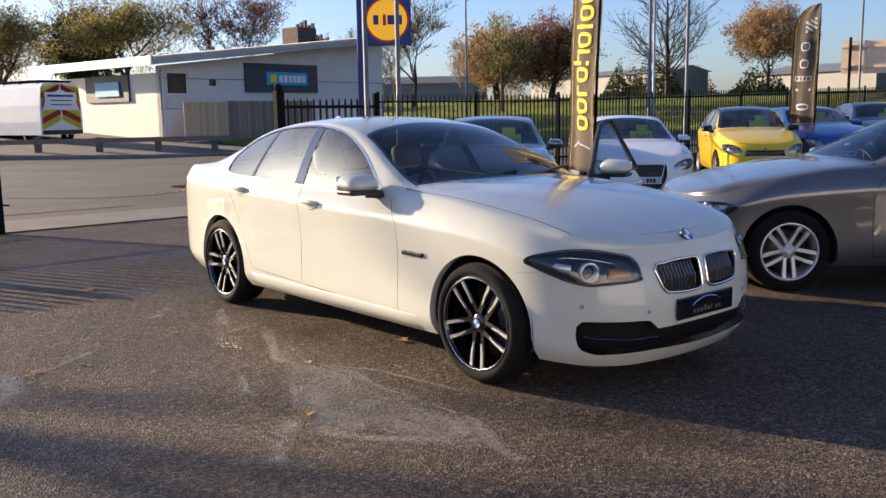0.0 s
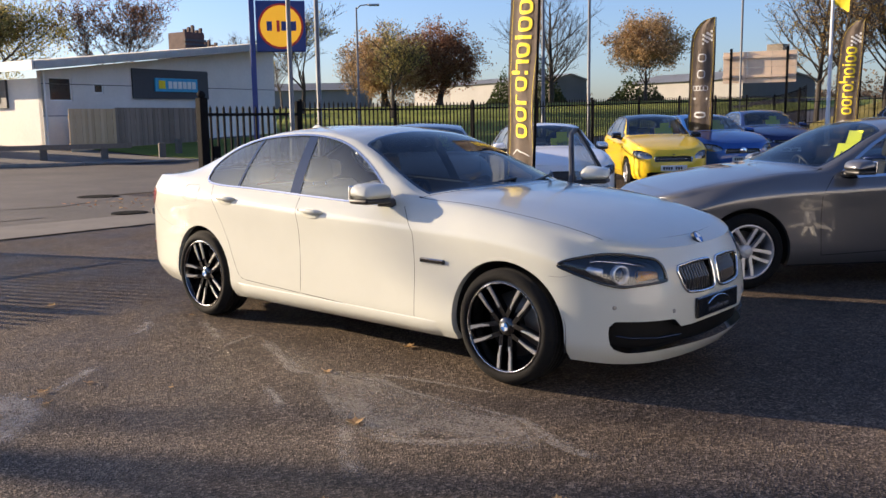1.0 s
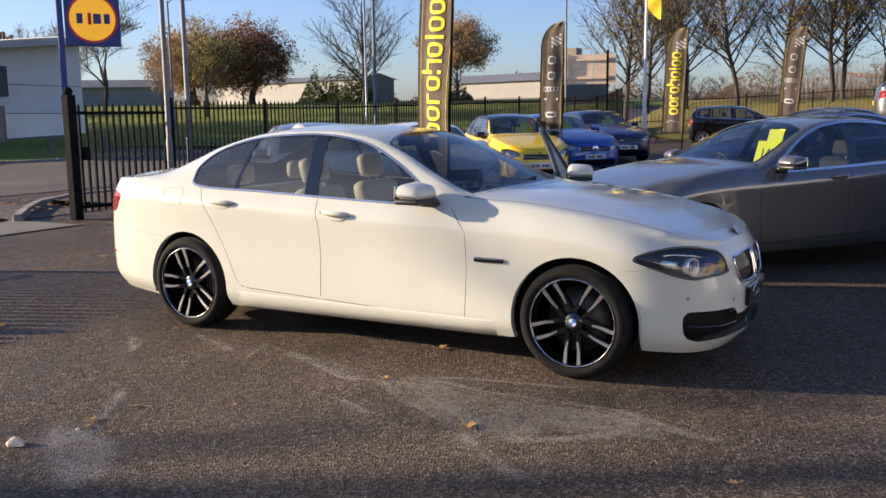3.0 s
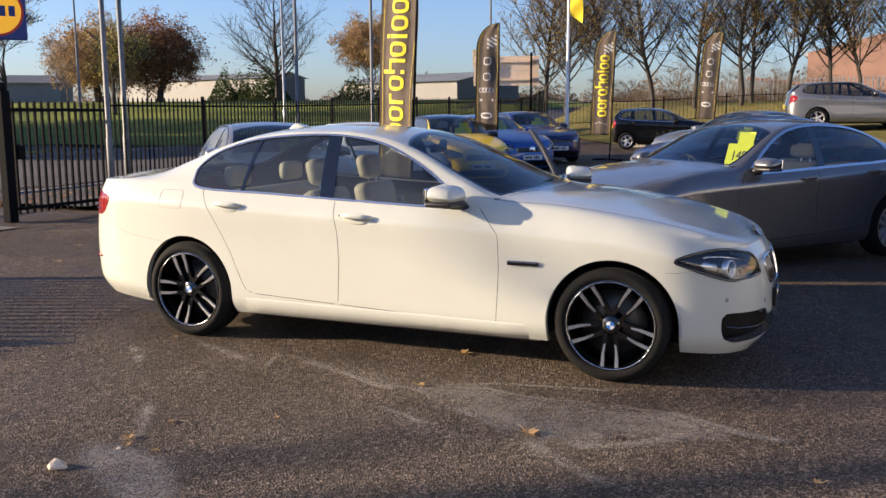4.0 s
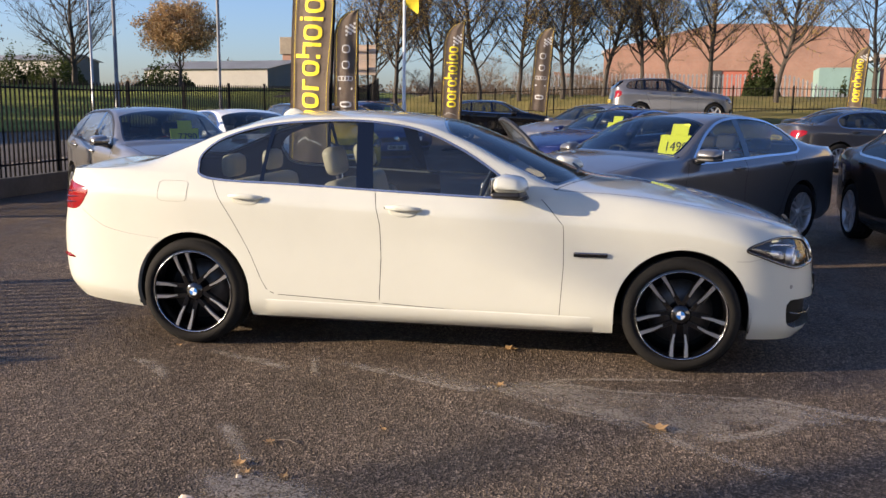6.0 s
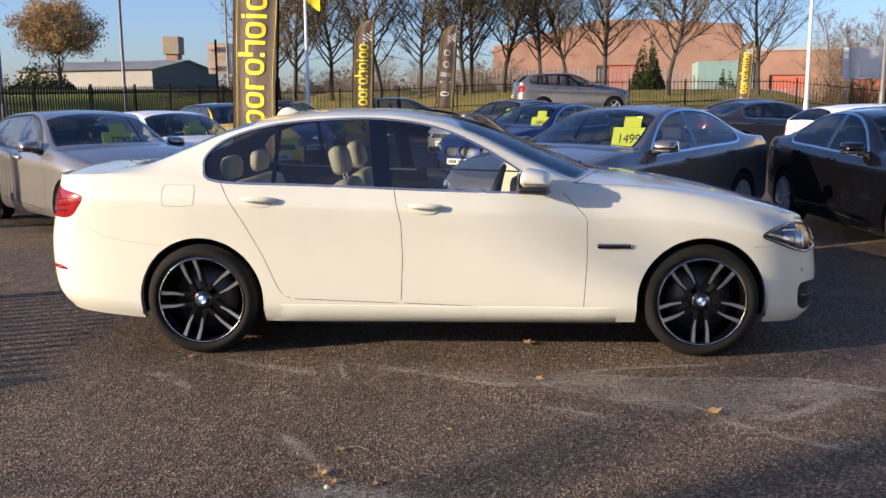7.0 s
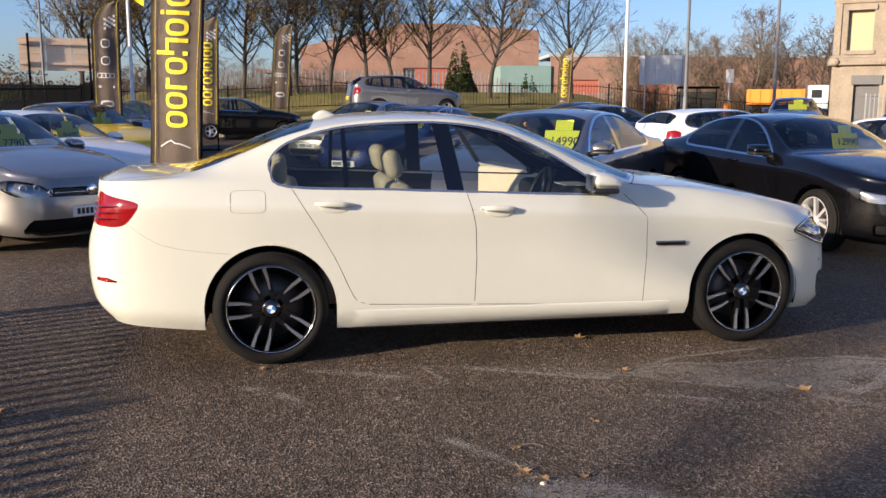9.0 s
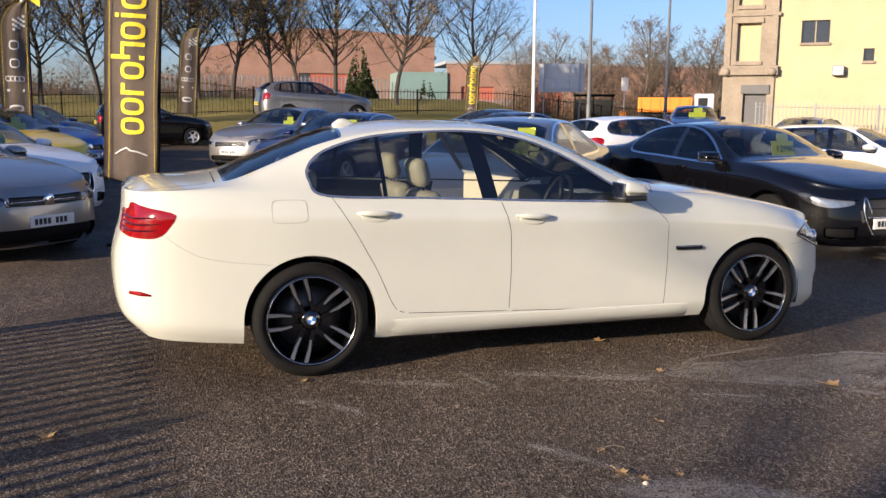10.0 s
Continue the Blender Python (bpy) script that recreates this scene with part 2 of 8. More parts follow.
# ---- mesh helpers ----
def mesh_from(name, bm, mat, smooth=True, normals=None):
    me = bpy.data.meshes.new(name)
    bm.to_mesh(me)
    for mm in (mat if isinstance(mat, (list, tuple)) else [mat]):
        me.materials.append(mm)
    if smooth:
        me.shade_smooth()
    if normals is not None:
        me.normals_split_custom_set_from_vertices(normals)
    bm.free()
    return me


def part(name, bm, mat, parent, label="", smooth=False, normals=None):
    """One mesh object, under a thing or a part."""
    ob = new(name, mesh_from(name, bm, mat, smooth, normals))
    ob.parent = parent
    if label:
        tagged(ob, label)
    return ob


def thing(name, label, category, m=None, group="", kind=""):
    ob = new(name)
    ob.empty_display_size = 0.2
    if m is not None:
        ob.matrix_world = m
    return tagged(ob, label, category, group, kind)


def solid(name, bm, mat, label, category="", m=None, group="", kind="", smooth=False):
    ob = new(name, mesh_from(name, bm, mat, smooth))
    if m is not None:
        ob.matrix_world = m
    return tagged(ob, label, category, group, kind)


def box(bm, x0, x1, y0, y1, z0, z1, bevel=0.0, seg=2, m=None):
    vs = [bm.verts.new((x, y, z)) for x in (x0, x1) for y in (y0, y1) for z in (z0, z1)]
    fs = [bm.faces.new([vs[i] for i in q]) for q in
          ((0, 1, 3, 2), (4, 6, 7, 5), (0, 4, 5, 1), (2, 3, 7, 6), (0, 2, 6, 4), (1, 5, 7, 3))]
    made = list(vs)
    if bevel:
        es = list({e for f in fs for e in f.edges})
        r = bmesh.ops.bevel(bm, geom=es, offset=bevel, segments=seg, profile=0.5, affect="EDGES")
        made = list({v for f in r["faces"] for v in f.verts} | {v for v in vs if v.is_valid})
        seen = set(made)
        for v in list(made):
            for e in v.link_edges:
                o = e.other_vert(v)
                if o not in seen:
                    seen.add(o)
        made = list(seen)
    if m is not None:
        bmesh.ops.transform(bm, matrix=m, verts=made)
    return made


def ring_faces(bm, rings, closed=True, caps=False):
    for a, b in zip(rings, rings[1:]):
        n = len(a)
        for i in range(n if closed else n - 1):
            j = (i + 1) % n
            try:
                bm.faces.new((a[i], a[j], b[j], b[i]))
            except ValueError:
                pass
    if caps:
        bm.faces.new(list(reversed(rings[0])))
        bm.faces.new(rings[-1])


def tube(bm, pts, radii, n=8, caps=True):
    """A tube through points; radii: one number or one a point."""
    pts = [Vector(p) for p in pts]
    if isinstance(radii, (int, float)):
        radii = [radii] * len(pts)
    rings = []
    side = None
    for i, p in enumerate(pts):
        d = (pts[min(i + 1, len(pts) - 1)] - pts[max(i - 1, 0)]).normalized()
        if side is None:
            side = d.cross(Vector((0, 0, 1)) if abs(d.z) < 0.9 else Vector((1, 0, 0))).normalized()
        side = (side - d * side.dot(d)).normalized()
        up = d.cross(side)
        rings.append([bm.verts.new(p + radii[i] * (math.cos(2 * math.pi * k / n) * side + math.sin(2 * math.pi * k / n) * up)) for k in range(n)])
    ring_faces(bm, rings, True, caps)


def lathe(bm, prof, n=48, axis="y", m=None):
    """Turn a profile of (radius, height) round an axis."""
    rings = []
    for r, h in prof:
        ring = []
        for k in range(n):
            c, s = r * math.cos(2 * math.pi * k / n), r * math.sin(2 * math.pi * k / n)
            p = Vector((c, h, s)) if axis == "y" else Vector((c, s, h))
            ring.append(bm.verts.new(m @ p if m is not None else p))
        rings.append(ring)
    ring_faces(bm, rings)
    return rings


def ellipsoid(bm, c, r, n=12, k=8, squash=1.0):
    rings = []
    for j in range(1, k):
        a = math.pi * j / k
        ra = math.sin(a) ** squash
        rings.append([bm.verts.new((c[0] + r[0] * ra * math.cos(2 * math.pi * i / n), c[1] + r[1] * ra * math.sin(2 * math.pi * i / n), c[2] - r[2] * math.cos(a))) for i in range(n)])
    ring_faces(bm, rings)
    lo, hi = bm.verts.new((c[0], c[1], c[2] - r[2])), bm.verts.new((c[0], c[1], c[2] + r[2]))
    for i in range(n):
        bm.faces.new((rings[0][(i + 1) % n], rings[0][i], lo))
        bm.faces.new((rings[-1][i], rings[-1][(i + 1) % n], hi))


def prism(bm, poly, h, m=None):
    """A polygon in xy, pushed up by h."""
    a = [bm.verts.new((x, y, 0)) for x, y in poly]
    b = [bm.verts.new((x, y, h)) for x, y in poly]
    n = len(poly)
    bm.faces.new(list(reversed(a)))
    bm.faces.new(b)
    for i in range(n):
        bm.faces.new((a[i], a[(i + 1) % n], b[(i + 1) % n], b[i]))
    if m is not None:
        bmesh.ops.transform(bm, matrix=m, verts=a + b)


def words(text, size, mat, parent, m, name="lettering", thick=0.002):
    cu = bpy.data.curves.new(name, "FONT")
    cu.body = text
    cu.size = size
    cu.extrude = thick
    cu.align_x, cu.align_y = "CENTER", "CENTER"
    tmp = bpy.data.objects.new(name, cu)
    scene.collection.objects.link(tmp)
    dg = bpy.context.evaluated_depsgraph_get()
    me = bpy.data.meshes.new_from_object(tmp.evaluated_get(dg))
    bpy.data.objects.remove(tmp)
    bpy.data.curves.remove(cu)
    me.materials.clear()
    me.materials.append(mat)
    ob = new(name, me)
    ob.parent = parent
    ob.matrix_local = m
    return ob


def curve1(keys):
    """A monotone smooth curve through (x, value) keys."""
    keys = sorted(keys)
    xs = [k[0] for k in keys]
    vs = [k[1] for k in keys]
    n = len(xs)
    d = [(vs[i + 1] - vs[i]) / (xs[i + 1] - xs[i]) for i in range(n - 1)]
    t = [d[0]] + [0 if d[i - 1] * d[i] <= 0 else 2 * d[i - 1] * d[i] / (d[i - 1] + d[i]) for i in range(1, n - 1)] + [d[-1]]

    def f(x):
        if x <= xs[0]:
            return vs[0]
        if x >= xs[-1]:
            return vs[-1]
        i = 0
        while x > xs[i + 1]:
            i += 1
        h = xs[i + 1] - xs[i]
        u = (x - xs[i]) / h
        return (vs[i] * (1 + 2 * u) * (1 - u) ** 2 + vs[i + 1] * u * u * (3 - 2 * u) + h * t[i] * u * (1 - u) ** 2 - h * t[i + 1] * u * u * (1 - u))
    return f


def poly_sdf(poly, round_by=0.0):
    """Signed distance to a closed polygon, negative inside; round_by rounds its corners."""
    P = np.array(poly, float)
    Q = np.roll(P, -1, 0)
    E = Q - P
    L = (E ** 2).sum(1)

    def f(x, y):
        w = np.array((x, y)) - P
        t = np.clip((w * E).sum(1) / L, 0, 1)
        d = math.sqrt((((w - E * t[:, None]) ** 2).sum(1)).min())
        c = ((P[:, 1] <= y) != (Q[:, 1] <= y)) & (x < P[:, 0] + (y - P[:, 1]) / np.where(E[:, 1] == 0, 1e-9, E[:, 1]) * E[:, 0])
        return (-d if c.sum() % 2 else d) - round_by
    return f


def smooth_poly(poly, n=4):
    """Closed Catmull-Rom curve through the corners of a polygon."""
    out = []
    k = len(poly)
    for i in range(k):
        p0, p1, p2, p3 = (Vector(poly[(i + j) % k]) for j in (-1, 0, 1, 2))
        for s in range(n):
            t = s / n
            out.append(tuple(0.5 * (2 * p1 + (p2 - p0) * t + (2 * p0 - 5 * p1 + 4 * p2 - p3) * t * t + (3 * p1 - p0 - 3 * p2 + p3) * t ** 3)))
    return out


def cut(bm, f, where=None):
    """Split the faces of bm along the line where f(vertex) is zero."""
    val = {}
    for v in bm.verts:
        if where is None or where(v):
            a = f(v)
            val[v] = 0.0 if abs(a) < 2e-4 else a
    zero = set(v for v, a in val.items() if a == 0.0)
    todo = [e for e in bm.edges if e.verts[0] in val and e.verts[1] in val and val[e.verts[0]] * val[e.verts[1]] < 0]
    for e in todo:
        a, b = e.verts
        fa, fb = val[a], val[b]
        t = fa / (fa - fb)
        t = min(0.97, max(0.03, t))
        _, nv = bmesh.utils.edge_split(e, a, t)
        val[nv] = 0.0
        zero.add(nv)
    for face in list(bm.faces):
        zs = [v for v in face.verts if v in zero]
        if len(zs) < 2:
            continue
        done = False
        for i in range(len(zs)):
            for j in range(i + 1, len(zs)):
                if done or any(zs[j] in e.verts and zs[i] in e.verts for e in face.edges):
                    continue
                sides = [val.get(v, 1.0) for v in face.verts]
                if min(sides) < 0 < max(sides):
                    try:
                        bmesh.utils.face_split(face, zs[i], zs[j])
                        done = True
                    except ValueError:
                        pass
    return val


def inside(face, f):
    c = face.calc_center_median()
    return f(c) < 0


def pick(bm, faces, keep):
    """A copy of bm with only those faces (by index) left."""
    b = bm.copy()
    b.faces.ensure_lookup_table()
    idx = set(faces)
    bmesh.ops.delete(b, geom=[f for i, f in enumerate(b.faces) if i not in idx], context="FACES")
    return b


def smoothstep(a, b, x):
    t = min(1, max(0, (x - a) / (b - a)))
    return t * t * (3 - 2 * t)


# ---- the lie of the land ----
LAND = curve1([(-60, 0), (8, 0), (18, 0.16), (30, 0.36), (60, 0.7), (110, 1.0), (400, 1.0)])


def land(x, y):
    d = -0.55 * x + 0.83 * y
    rise = 2.1 * smoothstep(36, 72, d) * smoothstep(-8, -24, x) * smoothstep(14, 34, y)
    west = 0.06 * min(15.0, max(0.0, -26.0 - x)) * smoothstep(34, 24, y) * smoothstep(-60, -20, y)
    east = -0.011 * min(16.0, max(0.0, x - 1.5)) * smoothstep(30, 18, y)
    foot = float(np.interp(x, (-4.0, 1.5, 24.0), (28.2, 25.6, 28.5)))
    bank = (0.62 * smoothstep(0.0, 4.5, y - foot) + 1.0 * smoothstep(4.0, 14.0, y - foot)) * smoothstep(-12.5, -8.0, x) * smoothstep(20.0, 14.0, x)
    return LAND(y) + rise + west + east + bank


def sheet(name, poly, dz, mat, label, step, kind="structure", category="", thick=0.0, parent=None):
    """A piece of ground that follows the land, dz above it."""
    xs = [p[0] for p in poly]
    ys = [p[1] for p in poly]
    nx, ny = max(2, int((max(xs) - min(xs)) / step) + 1), max(2, int((max(ys) - min(ys)) / step) + 1)
    bm = bmesh.new()
    g = [[bm.verts.new((min(xs) + (max(xs) - min(xs)) * i / (nx - 1), min(ys) + (max(ys) - min(ys)) * j / (ny - 1), 0)) for j in range(ny)] for i in range(nx)]
    for i in range(nx - 1):
        for j in range(ny - 1):
            bm.faces.new((g[i][j], g[i + 1][j], g[i + 1][j + 1], g[i][j + 1]))
    sd = poly_sdf(poly)
    fn = lambda v: sd((v.co if hasattr(v, "co") else v).x, (v.co if hasattr(v, "co") else v).y)
    cut(bm, fn)
    bmesh.ops.delete(bm, geom=[f for f in bm.faces if fn(f.calc_center_median()) > 0], context="FACES")
    for v in bm.verts:
        v.co.z = land(v.co.x, v.co.y) + dz
    if thick:
        r = bmesh.ops.extrude_face_region(bm, geom=list(bm.faces))
        for v in [q for q in r["geom"] if isinstance(q, bmesh.types.BMVert)]:
            v.co.z -= 0
        low = [v for v in bm.verts if v not in set(q for q in r["geom"])]
        for v in low:
            v.co.z -= thick
        bmesh.ops.recalc_face_normals(bm, faces=bm.faces)
    if parent:
        return part(name, bm, mat, parent, label)
    return solid(name, bm, mat, label, category, kind=kind)

# ---- ground ----
def ground_sheet():
    def spread(a, b, core, step, far):
        out = list(np.arange(core[0], core[1] + 0.01, step))
        k = step
        x = core[1]
        while x < b:
            k *= 1.35
            x += min(k, far)
            out.append(min(x, b))
        k, x = step, core[0]
        while x > a:
            k *= 1.35
            x -= min(k, far)
            out.insert(0, max(x, a))
        return out
    xs = spread(-1500, 1500, (-60, 40), 1.0, 200)
    ys = spread(-1500, 1500, (-20, 70), 1.0, 200)
    bm = bmesh.new()
    g = [[bm.verts.new((x, y, land(x, y))) for y in ys] for x in xs]
    for i in range(len(xs) - 1):
        for j in range(len(ys) - 1):
            bm.faces.new((g[i][j], g[i + 1][j], g[i + 1][j + 1], g[i][j + 1]))
    solid("ground", bm, ASPHALT, "dark damp asphalt of a car sales yard", kind="structure", smooth=True)


ground_sheet()
# the road outside the gate and the one along the fence
sheet("road", [(-31, -60), (-9.2, -60), (-9.2, 2.0), (-9.6, 4.2), (-12.5, 5.6), (-13.2, 8), (-13.2, 90), (-20, 90), (-22, 20), (-27, 12), (-31, 6)], 0.012, ROAD, "worn grey road surface with patches", 4.0)
sheet("road_apron", [(-9.2, -12), (-7.7, -12), (-7.7, 3.2), (-9.2, 2.6)], 0.016, CONCRETE, "pale worn concrete strip across the gateway", 3.0)
sheet("verge", [(-21, 26), (-16, 92), (-70, 140), (-160, 140), (-160, 52), (-60, 40), (-34, 24), (-30, 22)], 0.05, GRASS, "mown grass rising away from the road", 4.0)
sheet("verge", [(-33.2, -2), (-24.5, 14.5), (-23.5, 19), (-30, 21), (-40, 30), (-70, 40), (-70, -2)], 0.05, CONCRETE, "grey forecourt paving before the shop", 4.0)
sheet("lawn", [(-32.4, 13.4), (-24.6, 14.6), (-23.7, 18.8), (-30, 22), (-33.5, 23)], 0.09, GRASS, "small strip of mown grass by the road", 1.5)
sheet("verge", [(-4, 28.2), (1.5, 25.6), (24, 28.5), (40, 34), (70, 60), (70, 120), (-13.0, 120), (-12.8, 34)], 0.05, GRASS_DRY, "rough autumn grass bank beyond the yard", 1.0)
ROAD_PATCH = plain("road_patch", (0.062, 0.050, 0.042), 0.8, var=0.4, scale=0.8, grain=0.3, gscale=50)
sheet("road_patch", [(-25.2, 2.2), (-21.8, 4.3), (-20.4, 5.9), (-16.9, 6.1), (-12.6, 4.3), (-11.7, 2.7), (-12.1, 1.6), (-13.6, 0.5), (-18, 0.2)], 0.019, ROAD_PATCH, "darker brown relaid patch in the road", 0.8)
sheet("road_patch", [(-24.6, -3.0), (-17.0, -2.2), (-14.2, -3.6), (-16.0, -6.5), (-23.0, -6.0)], 0.019, ROAD_PATCH, "old tar patch in the worn road", 0.8)
sheet("road_patch", [(-10.9, -4.0), (-10.1, -4.0), (-10.0, 1.6), (-10.7, 1.7)], 0.019, ROAD_PATCH, "long dark trench patch beside the gateway", 0.5)

# ---- buildings round the yard ----
RENDER_WHITE = plain("cream_cladding", (0.80, 0.75, 0.66), 0.7, var=0.08, scale=0.8)
CLAD_GREY = plain("grey_cladding", (0.64, 0.61, 0.57), 0.7, var=0.1, scale=0.8)
ROOF_SHEET = plain("roof_sheet", (0.42, 0.41, 0.40), 0.5, 0.3, var=0.15, scale=1.2)
FASCIA = plain("white_fascia", (0.72, 0.70, 0.66), 0.5, var=0.06)
SIGN_GREY = plain("sign_board_grey", (0.045, 0.048, 0.055), 0.6, var=0.1)
SIGN_BLUE = plain("sign_board_blue", (0.02, 0.33, 0.55), 0.5, var=0.1)
TIMBER = timber_mat("weathered_timber", (0.17, 0.13, 0.10), (0.31, 0.24, 0.185))
# brighter timber: sunlight on the fence's first boards put into the colour
TIMBER_SUNLIT = timber_mat("sunlit_timber", (0.46, 0.32, 0.18), (0.64, 0.47, 0.29))
PINK_BRICK = brick_mat("pink_brick", (0.34, 0.185, 0.135), (0.30, 0.16, 0.12), (0.30, 0.23, 0.19), 2.2)
RED_SHUTTER = plain("red_shutter", (0.42, 0.13, 0.09), 0.6, var=0.1)
TEAL_CLAD = plain("teal_cladding", (0.17, 0.27, 0.26), 0.6, var=0.12, scale=0.6)
SHED_WHITE = plain("shed_white", (0.225, 0.22, 0.215), 0.7, var=0.1, scale=0.4)
SHED_ROOF = plain("shed_roof", (0.33, 0.35, 0.38), 0.6, var=0.12, scale=0.4)
CREAM_WALL = plain("cream_render", (0.43, 0.36, 0.225), 0.85, var=0.10, scale=0.7, grain=0.2, gscale=8)
STONE = plain("sooty_stone", (0.25, 0.21, 0.165), 0.9, var=0.3, scale=1.0, grain=0.4, gscale=6)
SHUTTER_GREY = plain("shutter_grey", (0.10, 0.10, 0.105), 0.6, var=0.15)
DARK_PANE = plain("dark_pane", (0.02, 0.024, 0.03), 0.08, var=0.2, coat=0.5)
HOARD_BACK = plain("hoarding_back", (0.72, 0.55, 0.40), 0.8, var=0.12, scale=1.2)
BUS_WHITE = plain("bus_white", (0.75, 0.74, 0.70), 0.3, var=0.05, coat=0.6)
ORANGE = plain("lorry_orange", (0.75, 0.25, 0.03), 0.4, var=0.1, coat=0.5)
RUST_PLANT = plain("rusty_plant", (0.085, 0.045, 0.038), 0.8, var=0.4, scale=3)
VAN_RED = plain("marking_red", (0.55, 0.03, 0.02), 0.5, var=0.1)
VAN_YELLOW = plain("marking_yellow", (0.78, 0.72, 0.05), 0.5, var=0.1)


def blocks(parent, mat, n, width, height, m, name="sign_block", skip=0.22):
    """A line of plain blocks, as long as a word that is not spelled out."""
    w = width / n
    for k in range(n):
        bm = bmesh.new()
        box(bm, -width / 2 + k * w + w * skip / 2, -width / 2 + (k + 1) * w - w * skip / 2, -0.02, 0, -height / 2, height / 2)
        part(name, bm, mat, parent).matrix_basis = m


def wall_with_holes(bm, length, height, thick, holes, top=None):
    """A wall along x, from y 0 back to y thick, with rectangular openings (x0, x1, z0, z1) right through it."""
    xs = sorted({0.0, length, *[h[0] for h in holes], *[h[1] for h in holes]})
    zs = sorted({0.0, height, *[h[2] for h in holes], *[h[3] for h in holes]})
    for i in range(len(xs) - 1):
        for j in range(len(zs) - 1):
            cx, cz = (xs[i] + xs[i + 1]) / 2, (zs[j] + zs[j + 1]) / 2
            if not any(h[0] < cx < h[1] and h[2] < cz < h[3] for h in holes):
                box(bm, xs[i], xs[i + 1], 0, thick, zs[j], zs[j + 1])
    bmesh.ops.remove_doubles(bm, verts=bm.verts, dist=1e-4)
    if top:
        for v in bm.verts:
            if abs(v.co.z - height) < 1e-4:
                v.co.z = top(v.co.x)


def shop():
    """Low bakery shop: a long grey wall towards the road, a cream end wall, one sloping roof."""
    t = thing("shop_building", "low cream and grey shop with sloping roof and dark signs", "building", Matrix.Translation((-33.0, 12.2, 0.35)) @ Matrix.Rotation(radians(99.2), 4, "Z"))
    # local x runs along the long wall, local -y faces the road
    h0, h1, L = 3.45, 5.1, 14.0
    bm = bmesh.new()
    wall_with_holes(bm, L, h0, 0.25, [(0.35, 1.45, 2.2, 3.2), (2.55, 3.05, 2.55, 3.0)], lambda x: h0 + (h1 - h0) * x / L)
    part("long_wall", bm, CLAD_GREY, t)
    bm = bmesh.new()
    box(bm, -0.02, L, -0.03, -0.002, 0.0, 1.55)
    part("lower_band", bm, RENDER_WHITE, t)
    for z in (1.56, 2.9):
        bm = bmesh.new()
        box(bm, 0, L, -0.012, -0.002, z, z + 0.03)
        part("panel_joint", bm, SIGN_GREY, t)
    for (x0, x1, z0, z1) in ((0.35, 1.45, 2.2, 3.2), (2.55, 3.05, 2.55, 3.0)):
        bm = bmesh.new()
        wall_with_holes(bm, x1 - x0, z1 - z0, 0.06, [(0.06, x1 - x0 - 0.06, 0.06, z1 - z0 - 0.06)])
        w = part("window_frame", bm, FASCIA, t)
        w.matrix_basis = Matrix.Translation((x0, 0.04, z0))
        bm = bmesh.new()
        box(bm, 0.05, x1 - x0 - 0.05, 0.02, 0.03, 0.05, z1 - z0 - 0.05)
        part("pane", bm, DARK_PANE, w)
    bm = bmesh.new()
    box(bm, -9.5, 0, 0.0, 0.25, 0, h0 - 0.3)
    e = part("end_wall", bm, RENDER_WHITE, t)
    e.matrix_basis = Matrix.Rotation(radians(-90), 4, "Z") @ Matrix.Translation((0, 0, 0))
    bm = bmesh.new()
    box(bm, L - 0.25, L, 0.25, 9.0, 0, h1)
    part("far_wall", bm, CLAD_GREY, t)
    # roof slab with a deep white edge
    bm = bmesh.new()
    a = [(-0.9, -1.0, h0 - 0.02), (L + 1.3, -1.0, h1 + 0.18), (L + 1.3, 9.8, h1 + 0.18), (-0.9, 9.8, h0 - 0.02)]
    lo, hi = [bm.verts.new(p) for p in a], [bm.verts.new((p[0], p[1], p[2] + 0.34)) for p in a]
    ring_faces(bm, [lo, hi], True, True)
    part("roof", bm, ROOF_SHEET, t)
    bm = bmesh.new()
    lo, hi = [bm.verts.new((p[0], -1.06, p[2] - 0.02)) for p in a[:2]], [bm.verts.new((p[0], -1.06, p[2] + 0.36)) for p in a[:2]]
    bm.faces.new((lo[0], lo[1], hi[1], hi[0]))
    bmesh.ops.solidify(bm, geom=bm.faces[:], thickness=0.05)
    part("fascia", bm, FASCIA, t)
    bm = bmesh.new()
    box(bm, -1.0, -0.92, -1.0, 9.8, h0 - 0.05, h0 + 0.34)
    part("fascia", bm, FASCIA, t)
    bm = bmesh.new()
    tube(bm, [(0.1, -0.08, 0), (0.1, -0.08, h0)], 0.05, 8)
    part("downpipe", bm, FASCIA, t)
    # signs
    bm = bmesh.new()
    box(bm, 4.55, 9.1, -0.12, -0.03, 2.35, 3.72)
    s = part("sign_board", bm, SIGN_GREY, t, "dark grey sign board")
    bm = bmesh.new()
    box(bm, 5.75, 8.35, -0.20, -0.12, 2.68, 3.32, 0.02, 1)
    b = part("sign_panel", bm, SIGN_BLUE, s, "blue sign panel with pale blocks")
    blocks(s, FASCIA, 6, 1.75, 0.34, Matrix.Translation((7.35, -0.205, 3.0)))
    bm = bmesh.new()
    box(bm, 5.95, 6.33, -0.225, -0.202, 2.82, 3.2)
    part("sign_emblem", bm, FLAG_YELLOW, s)
    bm = bmesh.new()
    box(bm, -0.10, 0.0, 2.4, 6.2, 1.95, 3.15)
    s = part("sign_board", bm, SIGN_GREY, t, "dark grey sign board")
    bm = bmesh.new()
    box(bm, -0.17, -0.10, 3.1, 5.2, 2.2, 2.85)
    part("sign_panel", bm, SIGN_BLUE, s)
